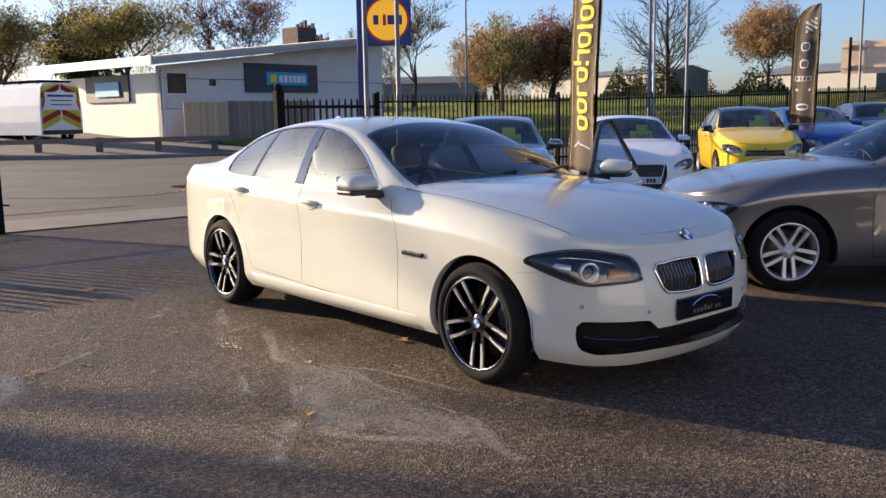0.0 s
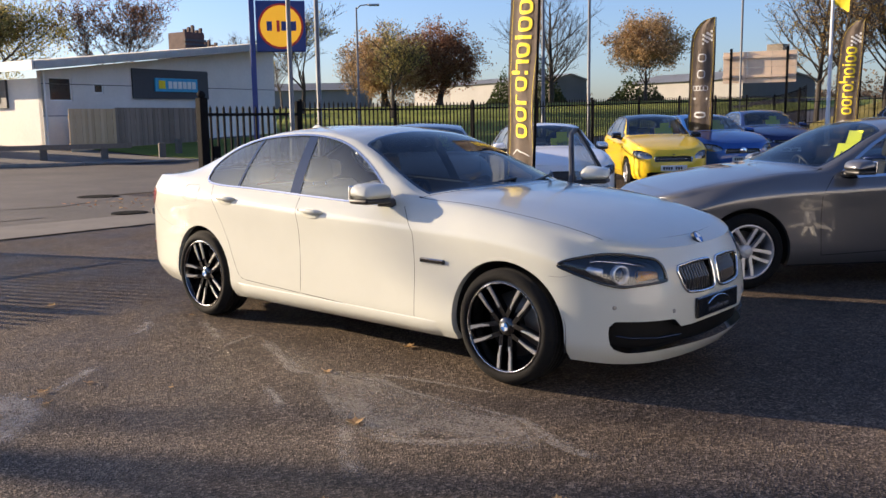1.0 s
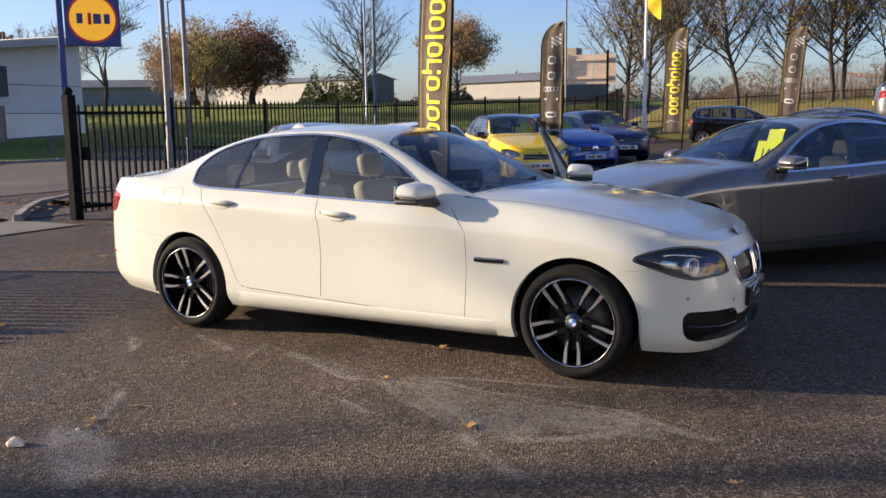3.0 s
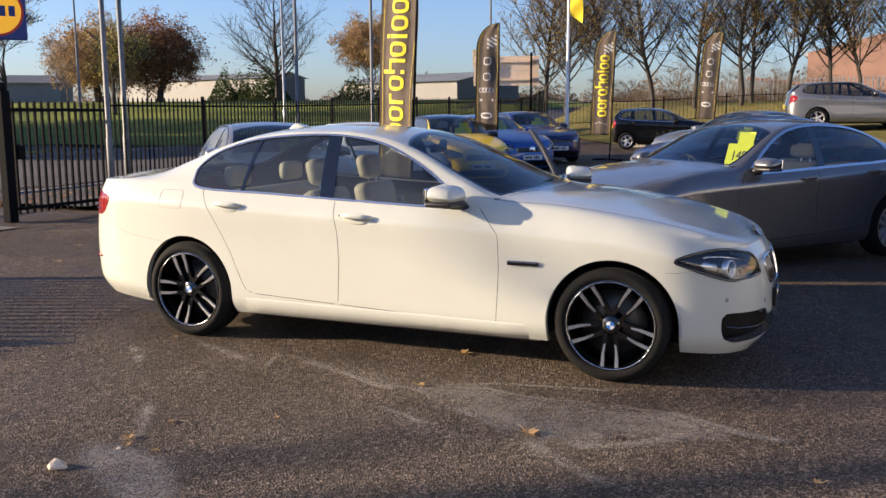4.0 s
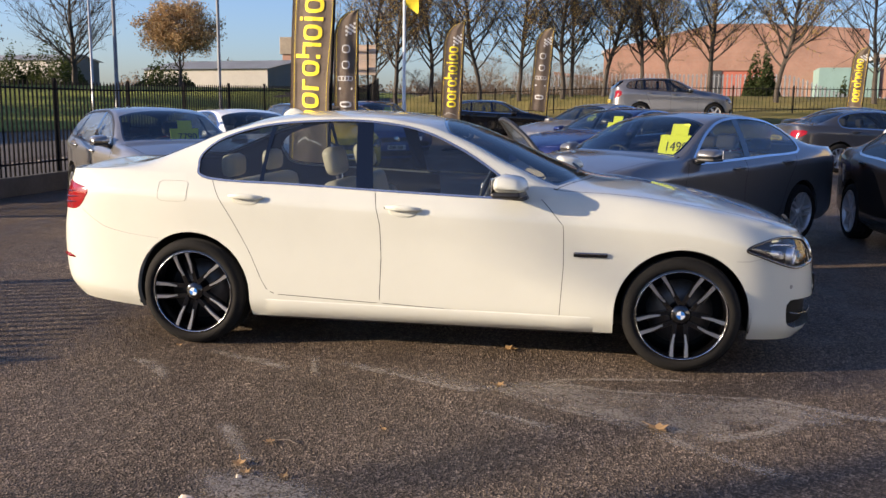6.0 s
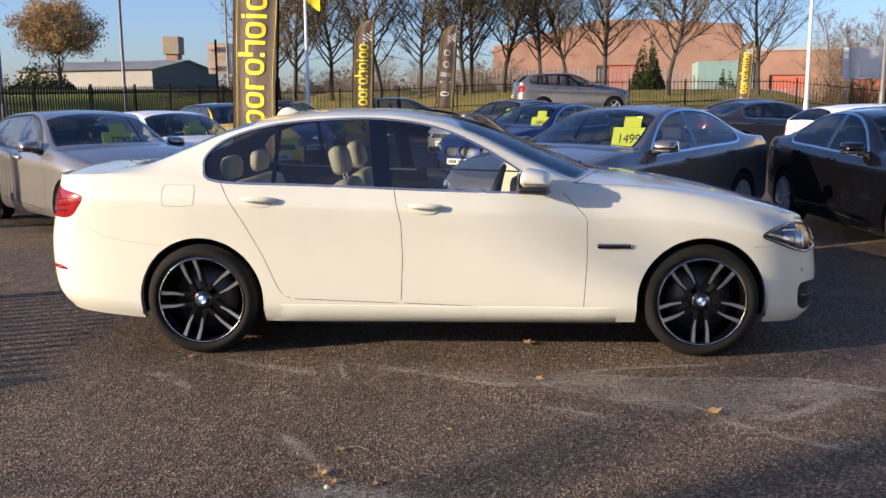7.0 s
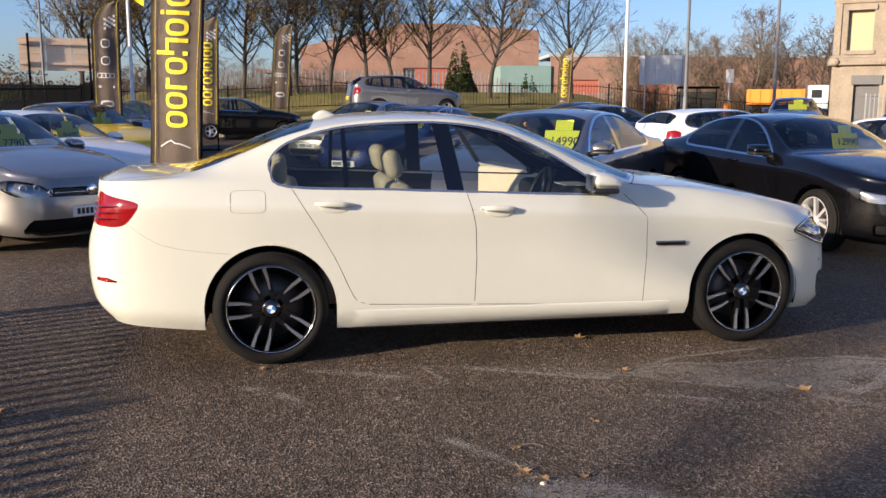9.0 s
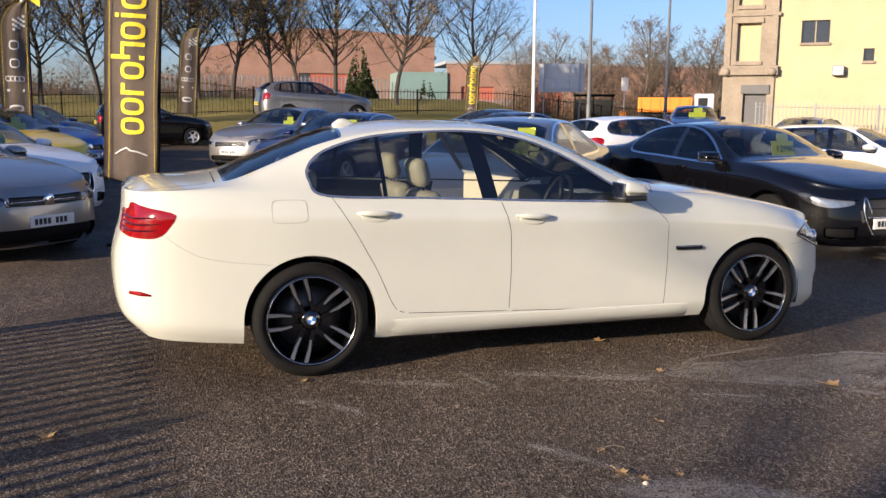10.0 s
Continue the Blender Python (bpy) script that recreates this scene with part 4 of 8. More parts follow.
kerb_line([(-9.0, 3.1), (-9.9, 3.9), (-10.9, 4.9), (-11.6, 6.2), (-11.8, 9), (-11.6, 28)], "worn kerb round the gate island")
kerb_line([(-29.6, 2.0), (-27.6, 8.0), (-26.0, 12.5), (-24.0, 15.5), (-22.6, 19.5), (-21.6, 24)], "kerb along the far side of the road")
kerb_line([(-4.2, 28.0), (1.5, 25.5), (24.0, 28.3)], "kerb at the edge of the display grass")
sheet("island", [(-8.5, 3.2), (-9.0, 3.2), (-9.85, 4.0), (-10.85, 5.0), (-11.5, 6.3), (-11.7, 9), (-11.5, 28), (-8.5, 28)], 0.085, ROAD, "footway outside the railings", 2.0)

# ---- cars: one way of building, many shapes ----
PLAN = [(2.335, 0.0), (2.315, 0.30), (2.25, 0.56), (2.12, 0.740), (1.93, 0.850), (1.70, 0.902), (1.30, 0.925), (0.60, 0.925), (-0.40, 0.930), (-1.30, 0.930),
        (-1.80, 0.905), (-2.20, 0.850), (-2.42, 0.750), (-2.53, 0.58), (-2.575, 0.32), (-2.591, 0.0)]
BELT = [(2.30, 0.745), (2.10, 0.785), (1.90, 0.832), (1.50, 0.925), (1.05, 0.968), (0.60, 0.972), (0.0, 0.985), (-0.50, 1.008), (-1.40, 1.052), (-1.90, 1.075), (-2.30, 1.070), (-2.52, 1.055)]
CREASE = [(2.20, 0.66), (1.90, 0.735), (1.48, 0.815), (0.90, 0.850), (-0.10, 0.885), (-1.10, 0.925), (-2.00, 0.955), (-2.50, 0.960)]
SALOON = dict(
    rail_y=[(2.30, 0.66), (1.6, 0.72), (0.95, 0.745), (0.72, 0.755), (0.20, 0.655), (-0.10, 0.605), (-0.45, 0.585), (-1.05, 0.572), (-1.40, 0.590), (-1.75, 0.640), (-2.05, 0.69), (-2.5, 0.70)],
    rail_z=[(2.235, 0.772), (2.05, 0.835), (1.60, 0.940), (1.10, 1.010), (0.80, 1.025), (0.50, 1.135), (0.19, 1.285), (-0.08, 1.378), (-0.40, 1.418), (-0.75, 1.418), (-1.08, 1.385), (-1.38, 1.315), (-1.62, 1.220), (-1.90, 1.120), (-2.10, 1.092), (-2.50, 1.060)],
    top_z=[(2.235, 0.772), (2.12, 0.826), (1.90, 0.893), (1.60, 0.965), (1.20, 1.035), (0.96, 1.060), (0.72, 1.150), (0.40, 1.285), (0.12, 1.388), (-0.12, 1.436), (-0.38, 1.462), (-0.68, 1.468), (-0.95, 1.455), (-1.20, 1.420), (-1.45, 1.345), (-1.75, 1.225), (-1.97, 1.138), (-2.10, 1.122), (-2.35, 1.118), (-2.511, 1.064)],
    cab=(0.95, 0.62, -1.62, -2.0), rear_glass=(-1.19, -1.94))
HATCH = dict(
    rail_y=[(2.30, 0.66), (1.6, 0.72), (0.95, 0.745), (0.72, 0.755), (0.20, 0.665), (-0.10, 0.625), (-0.45, 0.605), (-1.05, 0.595), (-1.70, 0.585), (-2.2, 0.60), (-2.5, 0.66)],
    rail_z=[(2.235, 0.772), (2.05, 0.835), (1.60, 0.940), (1.10, 1.010), (0.80, 1.025), (0.50, 1.135), (0.19, 1.285), (-0.08, 1.378), (-0.40, 1.418), (-1.00, 1.420), (-1.60, 1.390), (-2.00, 1.340), (-2.20, 1.260), (-2.40, 1.140), (-2.50, 1.060)],
    top_z=[(2.235, 0.772), (2.12, 0.826), (1.90, 0.893), (1.60, 0.965), (1.20, 1.035), (0.96, 1.060), (0.72, 1.150), (0.40, 1.285), (0.12, 1.388), (-0.12, 1.436), (-0.38, 1.462), (-0.80, 1.468), (-1.40, 1.455), (-1.90, 1.415), (-2.10, 1.385), (-2.25, 1.290), (-2.42, 1.150), (-2.511, 1.064)],
    cab=(0.95, 0.62, -2.30, -2.48), rear_glass=(-2.10, -2.42))
LEVEL = dict(  # heights and set-backs of the five lower lines, at the side, the front and the rear
    side_in=(0.070, 0.016, 0.010, 0.010, 0.002, 0.078), front_in=(0.075, 0.012, 0.0, 0.012, 0.045, 0.10), rear_in=(0.10, 0.030, 0.002, 0.004, 0.060, 0.080),
    front_z=(0.165, 0.25, 0.39, 0.54, 0.68, 0.772), rear_z=(0.275, 0.36, 0.50, 0.69, 0.89, 1.064))
DLO = [(-1.375, 1.050), (-1.462, 1.125), (-1.458, 1.200), (-1.345, 1.287), (-1.08, 1.362), (-0.74, 1.393), (-0.40, 1.393), (-0.08, 1.342), (0.19, 1.228), (0.44, 1.075), (0.585, 0.980), (0.40, 0.978), (-0.22, 1.000), (-0.80, 1.026)]
DLO_HATCH = [(-1.75, 1.075), (-2.02, 1.12), (-2.03, 1.20), (-1.85, 1.315), (-1.35, 1.372), (-0.74, 1.393), (-0.40, 1.393), (-0.08, 1.342), (0.19, 1.228), (0.44, 1.075), (0.585, 0.980), (0.40, 0.978), (-0.22, 1.000), (-0.80, 1.026)]
DOOR_F = [(-0.325, 1.02), (-0.275, 0.80), (-0.268, 0.60), (-0.280, 0.325), (0.30, 0.302), (0.795, 0.284), (0.812, 0.60), (0.806, 0.83), (0.72, 0.925), (0.62, 1.02)]
DOOR_R = [(-1.372, 1.07), (-1.21, 0.81), (-1.10, 0.61), (-1.02, 0.425), (-0.985, 0.370), (-0.93, 0.350), (-0.2805, 0.324), (-0.2685, 0.60), (-0.2755, 0.80), (-0.3255, 1.02)]


HERO_HEAD = [(0.485, 0.640), (0.50, 0.622), (0.70, 0.614), (0.78, 0.612), (0.90, 0.638), (1.05, 0.690), (1.115, 0.718), (1.06, 0.748), (0.90, 0.772), (0.75, 0.768), (0.62, 0.752), (0.53, 0.735), (0.495, 0.70)]
HERO_TAIL = [(0.42, 0.855), (0.60, 0.835), (0.80, 0.822), (0.93, 0.832), (1.0, 0.90), (1.03, 0.948), (1.0, 0.968), (0.85, 0.992), (0.66, 1.015), (0.62, 0.975), (0.44, 0.962)]
HERO_INTAKE = [(-0.2, 0.245), (0.40, 0.262), (0.74, 0.258), (0.815, 0.285), (0.832, 0.345), (0.825, 0.405), (0.80, 0.412), (0.44, 0.400), (0.385, 0.350), (-0.2, 0.345)]
HERO_KIDNEY = [(0.036, 0.566), (0.044, 0.548), (0.066, 0.540), (0.10, 0.538), (0.275, 0.545), (0.315, 0.556), (0.338, 0.582), (0.366, 0.640), (0.370, 0.662), (0.360, 0.677), (0.335, 0.683), (0.10, 0.690), (0.058, 0.688), (0.042, 0.680), (0.036, 0.660)]


def plan_rows(step):
    """Points round half the car, from the middle of the nose to the middle of the tail, with the way out."""
    raw = []
    P = [Vector((p[0], p[1])) for p in PLAN]
    P = [Vector((P[1].x, -P[1].y))] + P + [Vector((P[-2].x, -P[-2].y))]
    for i in range(1, len(P) - 2):
        for s in range(24):
            t = s / 24
            p0, p1, p2, p3 = P[i - 1], P[i], P[i + 1], P[i + 2]
            raw.append(0.5 * (2 * p1 + (p2 - p0) * t + (2 * p0 - 5 * p1 + 4 * p2 - p3) * t * t + (3 * p1 - p0 - 3 * p2 + p3) * t ** 3))
    raw.append(Vector(PLAN[-1]))
    acc = [0.0]
    for a, b in zip(raw, raw[1:]):
        acc.append(acc[-1] + (b - a).length)
    n = int(acc[-1] / step)
    out = []
    for k in range(n + 1):
        d = acc[-1] * k / n
        i = min(len(raw) - 2, max(j for j in range(len(acc)) if acc[j] <= d + 1e-9))
        t = (d - acc[i]) / max(1e-9, acc[i + 1] - acc[i])
        p = raw[i].lerp(raw[i + 1], t)
        q0, q1 = raw[max(0, i - 1)], raw[min(len(raw) - 1, i + 2)]
        tg = (q1 - q0).normalized()
        out.append((p, Vector((tg.y, -tg.x)), d, acc[-1] - d))
    out[0][1][:] = (1, 0)
    out[-1][1][:] = (-1, 0)
    return out


def half_shell(form, step, spans):
    """Half a car's skin (y > 0), with each vertex's normal, its line number c and its way round u, w from nose and tail."""
    belt, crease = curve1(BELT), curve1(CREASE)
    ry, rz, tz = curve1(form["rail_y"]), curve1(form["rail_z"]), curve1(form["top_z"])
    rows = plan_rows(step)
    grid, cs, us, ws = [], [], [], []
    for p, n, u, w in rows:
        f, r = max(n.x, 0) ** 2, max(-n.x, 0) ** 2
        sd = 1 - f - r
        sill = 0.20 + 0.035 * smoothstep(-1.6, -2.4, p.x) - 0.015 * smoothstep(1.7, 2.2, p.x)
        cz, bz = crease(p.x), belt(p.x)
        zs = (sill, sill + 0.09, 0.45, 0.45 + 0.55 * (cz - 0.45), cz, bz)
        pts = []
        for k in range(6):
            i = sd * LEVEL["side_in"][k] + f * LEVEL["front_in"][k] + r * LEVEL["rear_in"][k]
            z = sd * zs[k] + f * LEVEL["front_z"][k] + r * LEVEL["rear_z"][k]
            pts.append(Vector((p.x - n.x * i, max(0, p.y - n.y * i), z)))
        x, y5 = pts[5].x, pts[5].y
        y1 = min(ry(x), y5 * 0.93)
        z1, z3 = rz(x), tz(x)
        pts.append(Vector((x, y1, max(z1, pts[5].z) if y1 > 0.3 else pts[5].z + (z1 - pts[5].z) * y1 / 0.3)))
        pts.append(Vector((x, y1 * 0.55, pts[6].z + (z3 - pts[6].z) * 0.72)))
        pts.append(Vector((x, 0, z3)))
        a, b, c, d = form["cab"]
        cab = smoothstep(a, b, x) * smoothstep(d, c, x)
        T_in, T_out = [], []
        for k in range(9):
            if k == 0:
                ti = to = pts[1] - pts[0]
            elif k == 8:
                ti = to = Vector((0, (pts[8] - pts[7]).y, 0))
            else:
                m = (pts[k + 1] - pts[k - 1]) / 2
                ti = to = m
                if k == 4:
                    ti, to = m.lerp(pts[4] - pts[3], 0.55 * sd), m.lerp(pts[5] - pts[4], 0.55 * sd)
                if k in (5, 6):
                    ti = m.lerp(pts[k] - pts[k - 1], 0.85 * cab)
                    to = m.lerp(pts[k + 1] - pts[k], 0.85 * cab)
                    if k == 5:
                        to = to + Vector((0, 0.06 * cab, 0))
                    if k == 6:
                        ti = ti - Vector((0, 0.06 * cab, 0))
            T_in.append(ti)
            T_out.append(to)
        line, cc = [pts[0]], [0.0]
        for k in range(8):
            for s in range(1, spans[k] + 1):
                t = s / spans[k]
                line.append(pts[k] * (1 + 2 * t) * (1 - t) ** 2 + pts[k + 1] * t * t * (3 - 2 * t) + T_out[k] * t * (1 - t) ** 2 - T_in[k + 1] * t * t * (1 - t))
                cc.append(k + t)
        grid.append(line)
        cs.append(cc)
        us.append(u)
        ws.append(w)
    A = np.array([[list(v) for v in line] for line in grid])
    R, C = A.shape[:2]
    du = np.empty_like(A)
    du[1:-1] = A[2:] - A[:-2]
    du[0] = (A[1] - A[0]) * (0, 1, 0) + (0, 1e-6, 0)
    du[-1] = (A[-1] - A[-2]) * (0, 1, 0) - (0, 1e-6, 0)
    dv = np.empty_like(A)
    dv[:, 1:-1] = A[:, 2:] - A[:, :-2]
    dv[:, 0], dv[:, -1] = A[:, 1] - A[:, 0], A[:, -1] - A[:, -2]
    N = np.cross(du, dv)
    ln = np.linalg.norm(N, axis=2, keepdims=True)
    N = np.where(ln > 1e-9, N / np.maximum(ln, 1e-12), (0, 0, 1.0))
    bm = bmesh.new()
    ln_, lc, lu, lw = bm.verts.layers.float_vector.new("n"), bm.verts.layers.float.new("c"), bm.verts.layers.float.new("u"), bm.verts.layers.float.new("w")
    V = []
    for i in range(R):
        row = []
        for j in range(C):
            v = bm.verts.new(A[i, j])
            v[ln_], v[lc], v[lu], v[lw] = N[i, j], cs[i][j], us[i], ws[i]
            row.append(v)
        V.append(row)
    for i in range(R - 1):
        for j in range(C - 1):
            q = [V[i][j], V[i + 1][j], V[i + 1][j + 1], V[i][j + 1]]
            bm.faces.new(q)
    bmesh.ops.dissolve_degenerate(bm, dist=5e-4, edges=bm.edges)
    low = [j for j in range(C) if cs[0][j] <= 5.0]

    def on_skin(z, u=None, w=None):
        """The place and the normal on the skin at that height and way round from the nose (u) or the tail (w)."""
        key = us if u is not None else ws
        q = u if u is not None else w
        i = min(range(R), key=lambda k: abs(key[k] - q))
        i2 = min(R - 1, max(0, i + (1 if (q > key[i]) == (u is not None) else -1)))
        t = 0 if i2 == i else (q - key[i]) / (key[i2] - key[i])
        rowp = A[i] * (1 - t) + A[i2] * t
        rown = N[i] * (1 - t) + N[i2] * t
        zz = rowp[low, 2]
        p = Vector([float(np.interp(z, zz, rowp[low, k])) for k in range(3)])
        n = Vector([float(np.interp(z, zz, rown[low, k])) for k in range(3)]).normalized()
        return p, n
    return bm, on_skin


class Warp:
    """Stretches the common car form to the measures of one car."""

    def __init__(self, xf=2.316, xr=-2.591, wb=1.484, width=0.93, belt=0.985, top=1.468):
        self.x = ((-2.591, -1.484, 1.484, 2.316), (xr, -wb, wb, xf))
        self.w, self.z = width / 0.93, ((0.0, 0.985, 1.468), (0.0, belt, top))

    def __call__(self, p):
        z = p[2]
        zz = float(np.interp(z, *self.z)) if z <= 1.468 else self.z[1][2] + (z - 1.468)
        return Vector((float(np.interp(p[0], *self.x)), p[1] * self.w, zz))


def make_wheel(style, r, width, parent, rimr):
    """One wheel, its face towards -y, standing round the origin."""
    bm = bmesh.new()
    h = width / 2
    prof = [(rimr, -h + 0.012), (rimr + 0.012, -h), (rimr + 0.03, -h - 0.004), (r - 0.028, -h + 0.004), (r - 0.010, -h + 0.018), (r - 0.002, -h + 0.04)]
    for k in range(5):
        y = -h + 0.05 + (2 * h - 0.1) * k / 4
        prof += [(r, y - 0.012), (r, y + 0.012), (r - 0.007, y + 0.014), (r - 0.007, y + 0.020)] if k < 4 else [(r, y)]
    prof += [(r - 0.01, h - 0.018), (r - 0.03, h - 0.002), (rimr + 0.01, h), (rimr, h - 0.012)]
    lathe(bm, prof, 56)
    dark = style in ("twin_black",)
    barrel = bmesh.new()
    lathe(barrel, [(rimr + 0.004, -h + 0.010), (rimr - 0.008, -h + 0.004), (rimr - 0.014, -h + 0.012), (rimr - 0.022, -h + 0.05), (rimr - 0.035, h * 0.3), (rimr - 0.03, h)], 48)
    rim = part("wheel", barrel, GLOSS_BLACK if dark else ALLOY, parent, "glossy black alloy wheel with silver cut spokes" if dark else "silver alloy wheel", True)
    part("tyre", bm, RUBBER, rim, "black rubber tyre", True)
    lip = bmesh.new()
    lathe(lip, [(rimr - 0.006, -h + 0.004), (rimr - 0.0075, -h + 0.003), (rimr - 0.009, -h + 0.005)], 56)
    part("rim_edge", lip, SATIN, rim, "", True)
    disc = bmesh.new()
    lathe(disc, [(0.05, h * 0.05), (rimr * 0.72, h * 0.05), (rimr * 0.72, h * 0.05 + 0.02), (0.05, h * 0.05 + 0.02)], 36)
    part("brake_disc", disc, DISC, rim, "", True)
    back = bmesh.new()
    lathe(back, [(0.001, h * 0.55), (rimr * 0.93, h * 0.55)], 32)
    part("backing", back, MESH_BLACK, rim)
    n = {"twin_black": 5, "twin": 5, "five": 5, "ten": 10, "multi": 7}[style]
    sp, face = bmesh.new(), bmesh.new()
    ro = rimr - 0.010
    if style in ("twin_black", "twin"):
        for sgn in (-1, 1):
            for (y0, y1, grow, b, ri) in ((-h + 0.020, -h + 0.062, 1.0, sp, 0.05), (-h + 0.012, -h + 0.024, 0.62, face, 0.112)):
                a0, a1 = sgn * 0.030, sgn * 0.040
                w0, w1 = (0.0130, 0.0155) if b is sp else (0.0042, 0.0105)
                q = [(ri, a0 - w0), (ro * 0.66, sgn * 0.039 - (w0 + w1) / 2), (ro, a1 * 1.05 - w1), (ro, a1 * 1.05 + w1), (ro * 0.66, sgn * 0.039 + (w0 + w1) / 2), (ri, a0 + w0)]
                dome = lambda x: -0.022 * (1 - x / ro)
                lo = [b.verts.new((x, y0 - dome(x) * 0.8, z)) for x, z in q]
                hi = [b.verts.new((x, y1 - dome(x) * 0.8, z)) for x, z in q]
                b.faces.new(lo)
                b.faces.new(list(reversed(hi)))
                for i in range(6):
                    b.faces.new((lo[i], hi[i], hi[(i + 1) % 6], lo[(i + 1) % 6]))
    else:
        w0, w1 = {"five": (0.034, 0.022), "ten": (0.014, 0.011), "multi": (0.02, 0.015)}[style]
        q = [(0.04, -w0), (ro, -w1), (ro, w1), (0.04, w0)]
        lo = [sp.verts.new((x, -h + 0.016 + 0.02 * (1 - x / ro), z)) for x, z in q]
        hi = [sp.verts.new((x, -h + 0.06, z)) for x, z in q]
        sp.faces.new(lo)
        sp.faces.new(list(reversed(hi)))
        for i in range(4):
            sp.faces.new((lo[i], hi[i], hi[(i + 1) % 4], lo[(i + 1) % 4]))
    for b in (sp, face):
        bmesh.ops.recalc_face_normals(b, faces=b.faces)
    me = mesh_from("spoke", sp, GLOSS_BLACK if dark else ALLOY, False)
    mf = mesh_from("spoke_face", face, SPOKE_CUT, False) if len(face.verts) else None
    for k in range(n):
        s = new("spoke", me)
        s.parent = rim
        s.matrix_basis = Matrix.Rotation(2 * math.pi * (k + 0.25) / n, 4, "Y")
        if mf and dark:
            s2 = new("spoke_face", mf)
            s2.parent = rim
            s2.matrix_basis = Matrix.Rotation(2 * math.pi * (k + 0.25) / n, 4, "Y")
    hub = bmesh.new()
    lathe(hub, [(0.001, -h + 0.026), (0.045, -h + 0.028), (0.062, -h + 0.045), (0.066, h * 0.3)], 28)
    part("hub", hub, GLOSS_BLACK if dark else ALLOY, rim, "", True)
    cap = bmesh.new()
    lathe(cap, [(0.001, -h + 0.019), (0.024, -h + 0.020), (0.031, -h + 0.028)], 24)
    for f in cap.faces:
        c = f.calc_center_median()
        if dark and math.hypot(c.x, c.z) < 0.022:
            f.material_index = 1 if c.x * c.z > 0 else 2
    part("hub_cap", cap, [TRIM if dark else ALLOY, ROUND_BLUE, ROUND_WHITE], rim, "round badge cap")
    return rim


def seat(parent, x, y, mat, width=0.50, warp=None, back=0.62):
    """A front seat: cushion, backrest, headrest on two posts."""
    w = warp or (lambda p: Vector(p))
    o = w((x, y, 0.0))
    s = new("seat_frame")
    bm = bmesh.new()
    box(bm, -0.27, 0.28, -width / 2, width / 2, 0.27, 0.46, 0.06, 3)
    base = part("seat", bm, mat, parent, "", True)
    bpy.data.objects.remove(s)
    base.matrix_local = Matrix.Translation((o.x, o.y, 0))
    bm = bmesh.new()
    box(bm, -0.07, 0.07, -width / 2, width / 2, 0.0, back, 0.055, 3)
    for sg in (-1, 1):
        box(bm, 0.0, 0.11, sg * width / 2 - 0.045, sg * width / 2 + 0.035, 0.08, back - 0.14, 0.035, 2)
    b = part("backrest", bm, mat, base, "", True)
    b.matrix_local = pose(-0.25, 0, 0.42, 0, -14, 0)
    bm = bmesh.new()
    box(bm, -0.055, 0.055, -0.135, 0.135, back + 0.03, back + 0.215, 0.05, 3)
    bm2 = bmesh.new()
    for sg in (-1, 1):
        tube(bm2, [(0, sg * 0.06, back - 0.02), (0, sg * 0.06, back + 0.06)], 0.007, 6)
    hd = part("headrest", bm, mat, base, "", True)
    hd.matrix_local = pose(-0.25, 0, 0.42, 0, -14, 0)
    ps = part("headrest_post", bm2, CHROME, base)
    ps.matrix_local = pose(-0.25, 0, 0.42, 0, -14, 0)
    return base


def tag_region(bm, lay, f, where, code, only=None):
    """Cut along f and mark the faces inside."""
    cut(bm, f, where)
    n = 0
    for face in bm.faces:
        if only is not None and face[lay] not in only:
            continue
        vs = face.verts
        if all(where(v) for v in vs):
            c = face.calc_center_median()
            if fake_vertex_value(f, face, c) < 0:
                face[lay] = code
                n += 1
    return n


class Spot:
    """A point on the skin with the values that a vertex there would have."""

    def __init__(self, co, data):
        self.co, self.data = co, data

    def __getitem__(self, lay):
        return self.data[lay]


def fake_vertex_value(f, face, c):
    vs = face.verts
    k = len(vs)
    return f(Spot(c, {LC: sum(v[LC] for v in vs) / k, LU: sum(v[LU] for v in vs) / k, LW: sum(v[LW] for v in vs) / k}))


LC = LU = LW = None
SKINS = {}
HOUSING = plain("lamp_housing", (0.055, 0.058, 0.065), 0.3, 0.6, var=0.3, scale=20)
SHUT_LINE = plain("shut_line", (0.16, 0.15, 0.14), 0.8, var=0.2)
HOUSING_PALE = plain("bright_lamp_housing", (0.42, 0.43, 0.44), 0.22, 0.7, var=0.4, scale=26)
BODY, GLASS_F, GLASS_R, GLASS_Q, TRIM_BAND, PILLAR, D_F, D_R, SCREEN, BACKLIGHT, SEAL, BONNET, BOOT, HEAD, TAIL, INTAKE, GRILLE, FLAP, GAP, KID_RIM, DF_FRAME, ROOF, REFL = range(23)


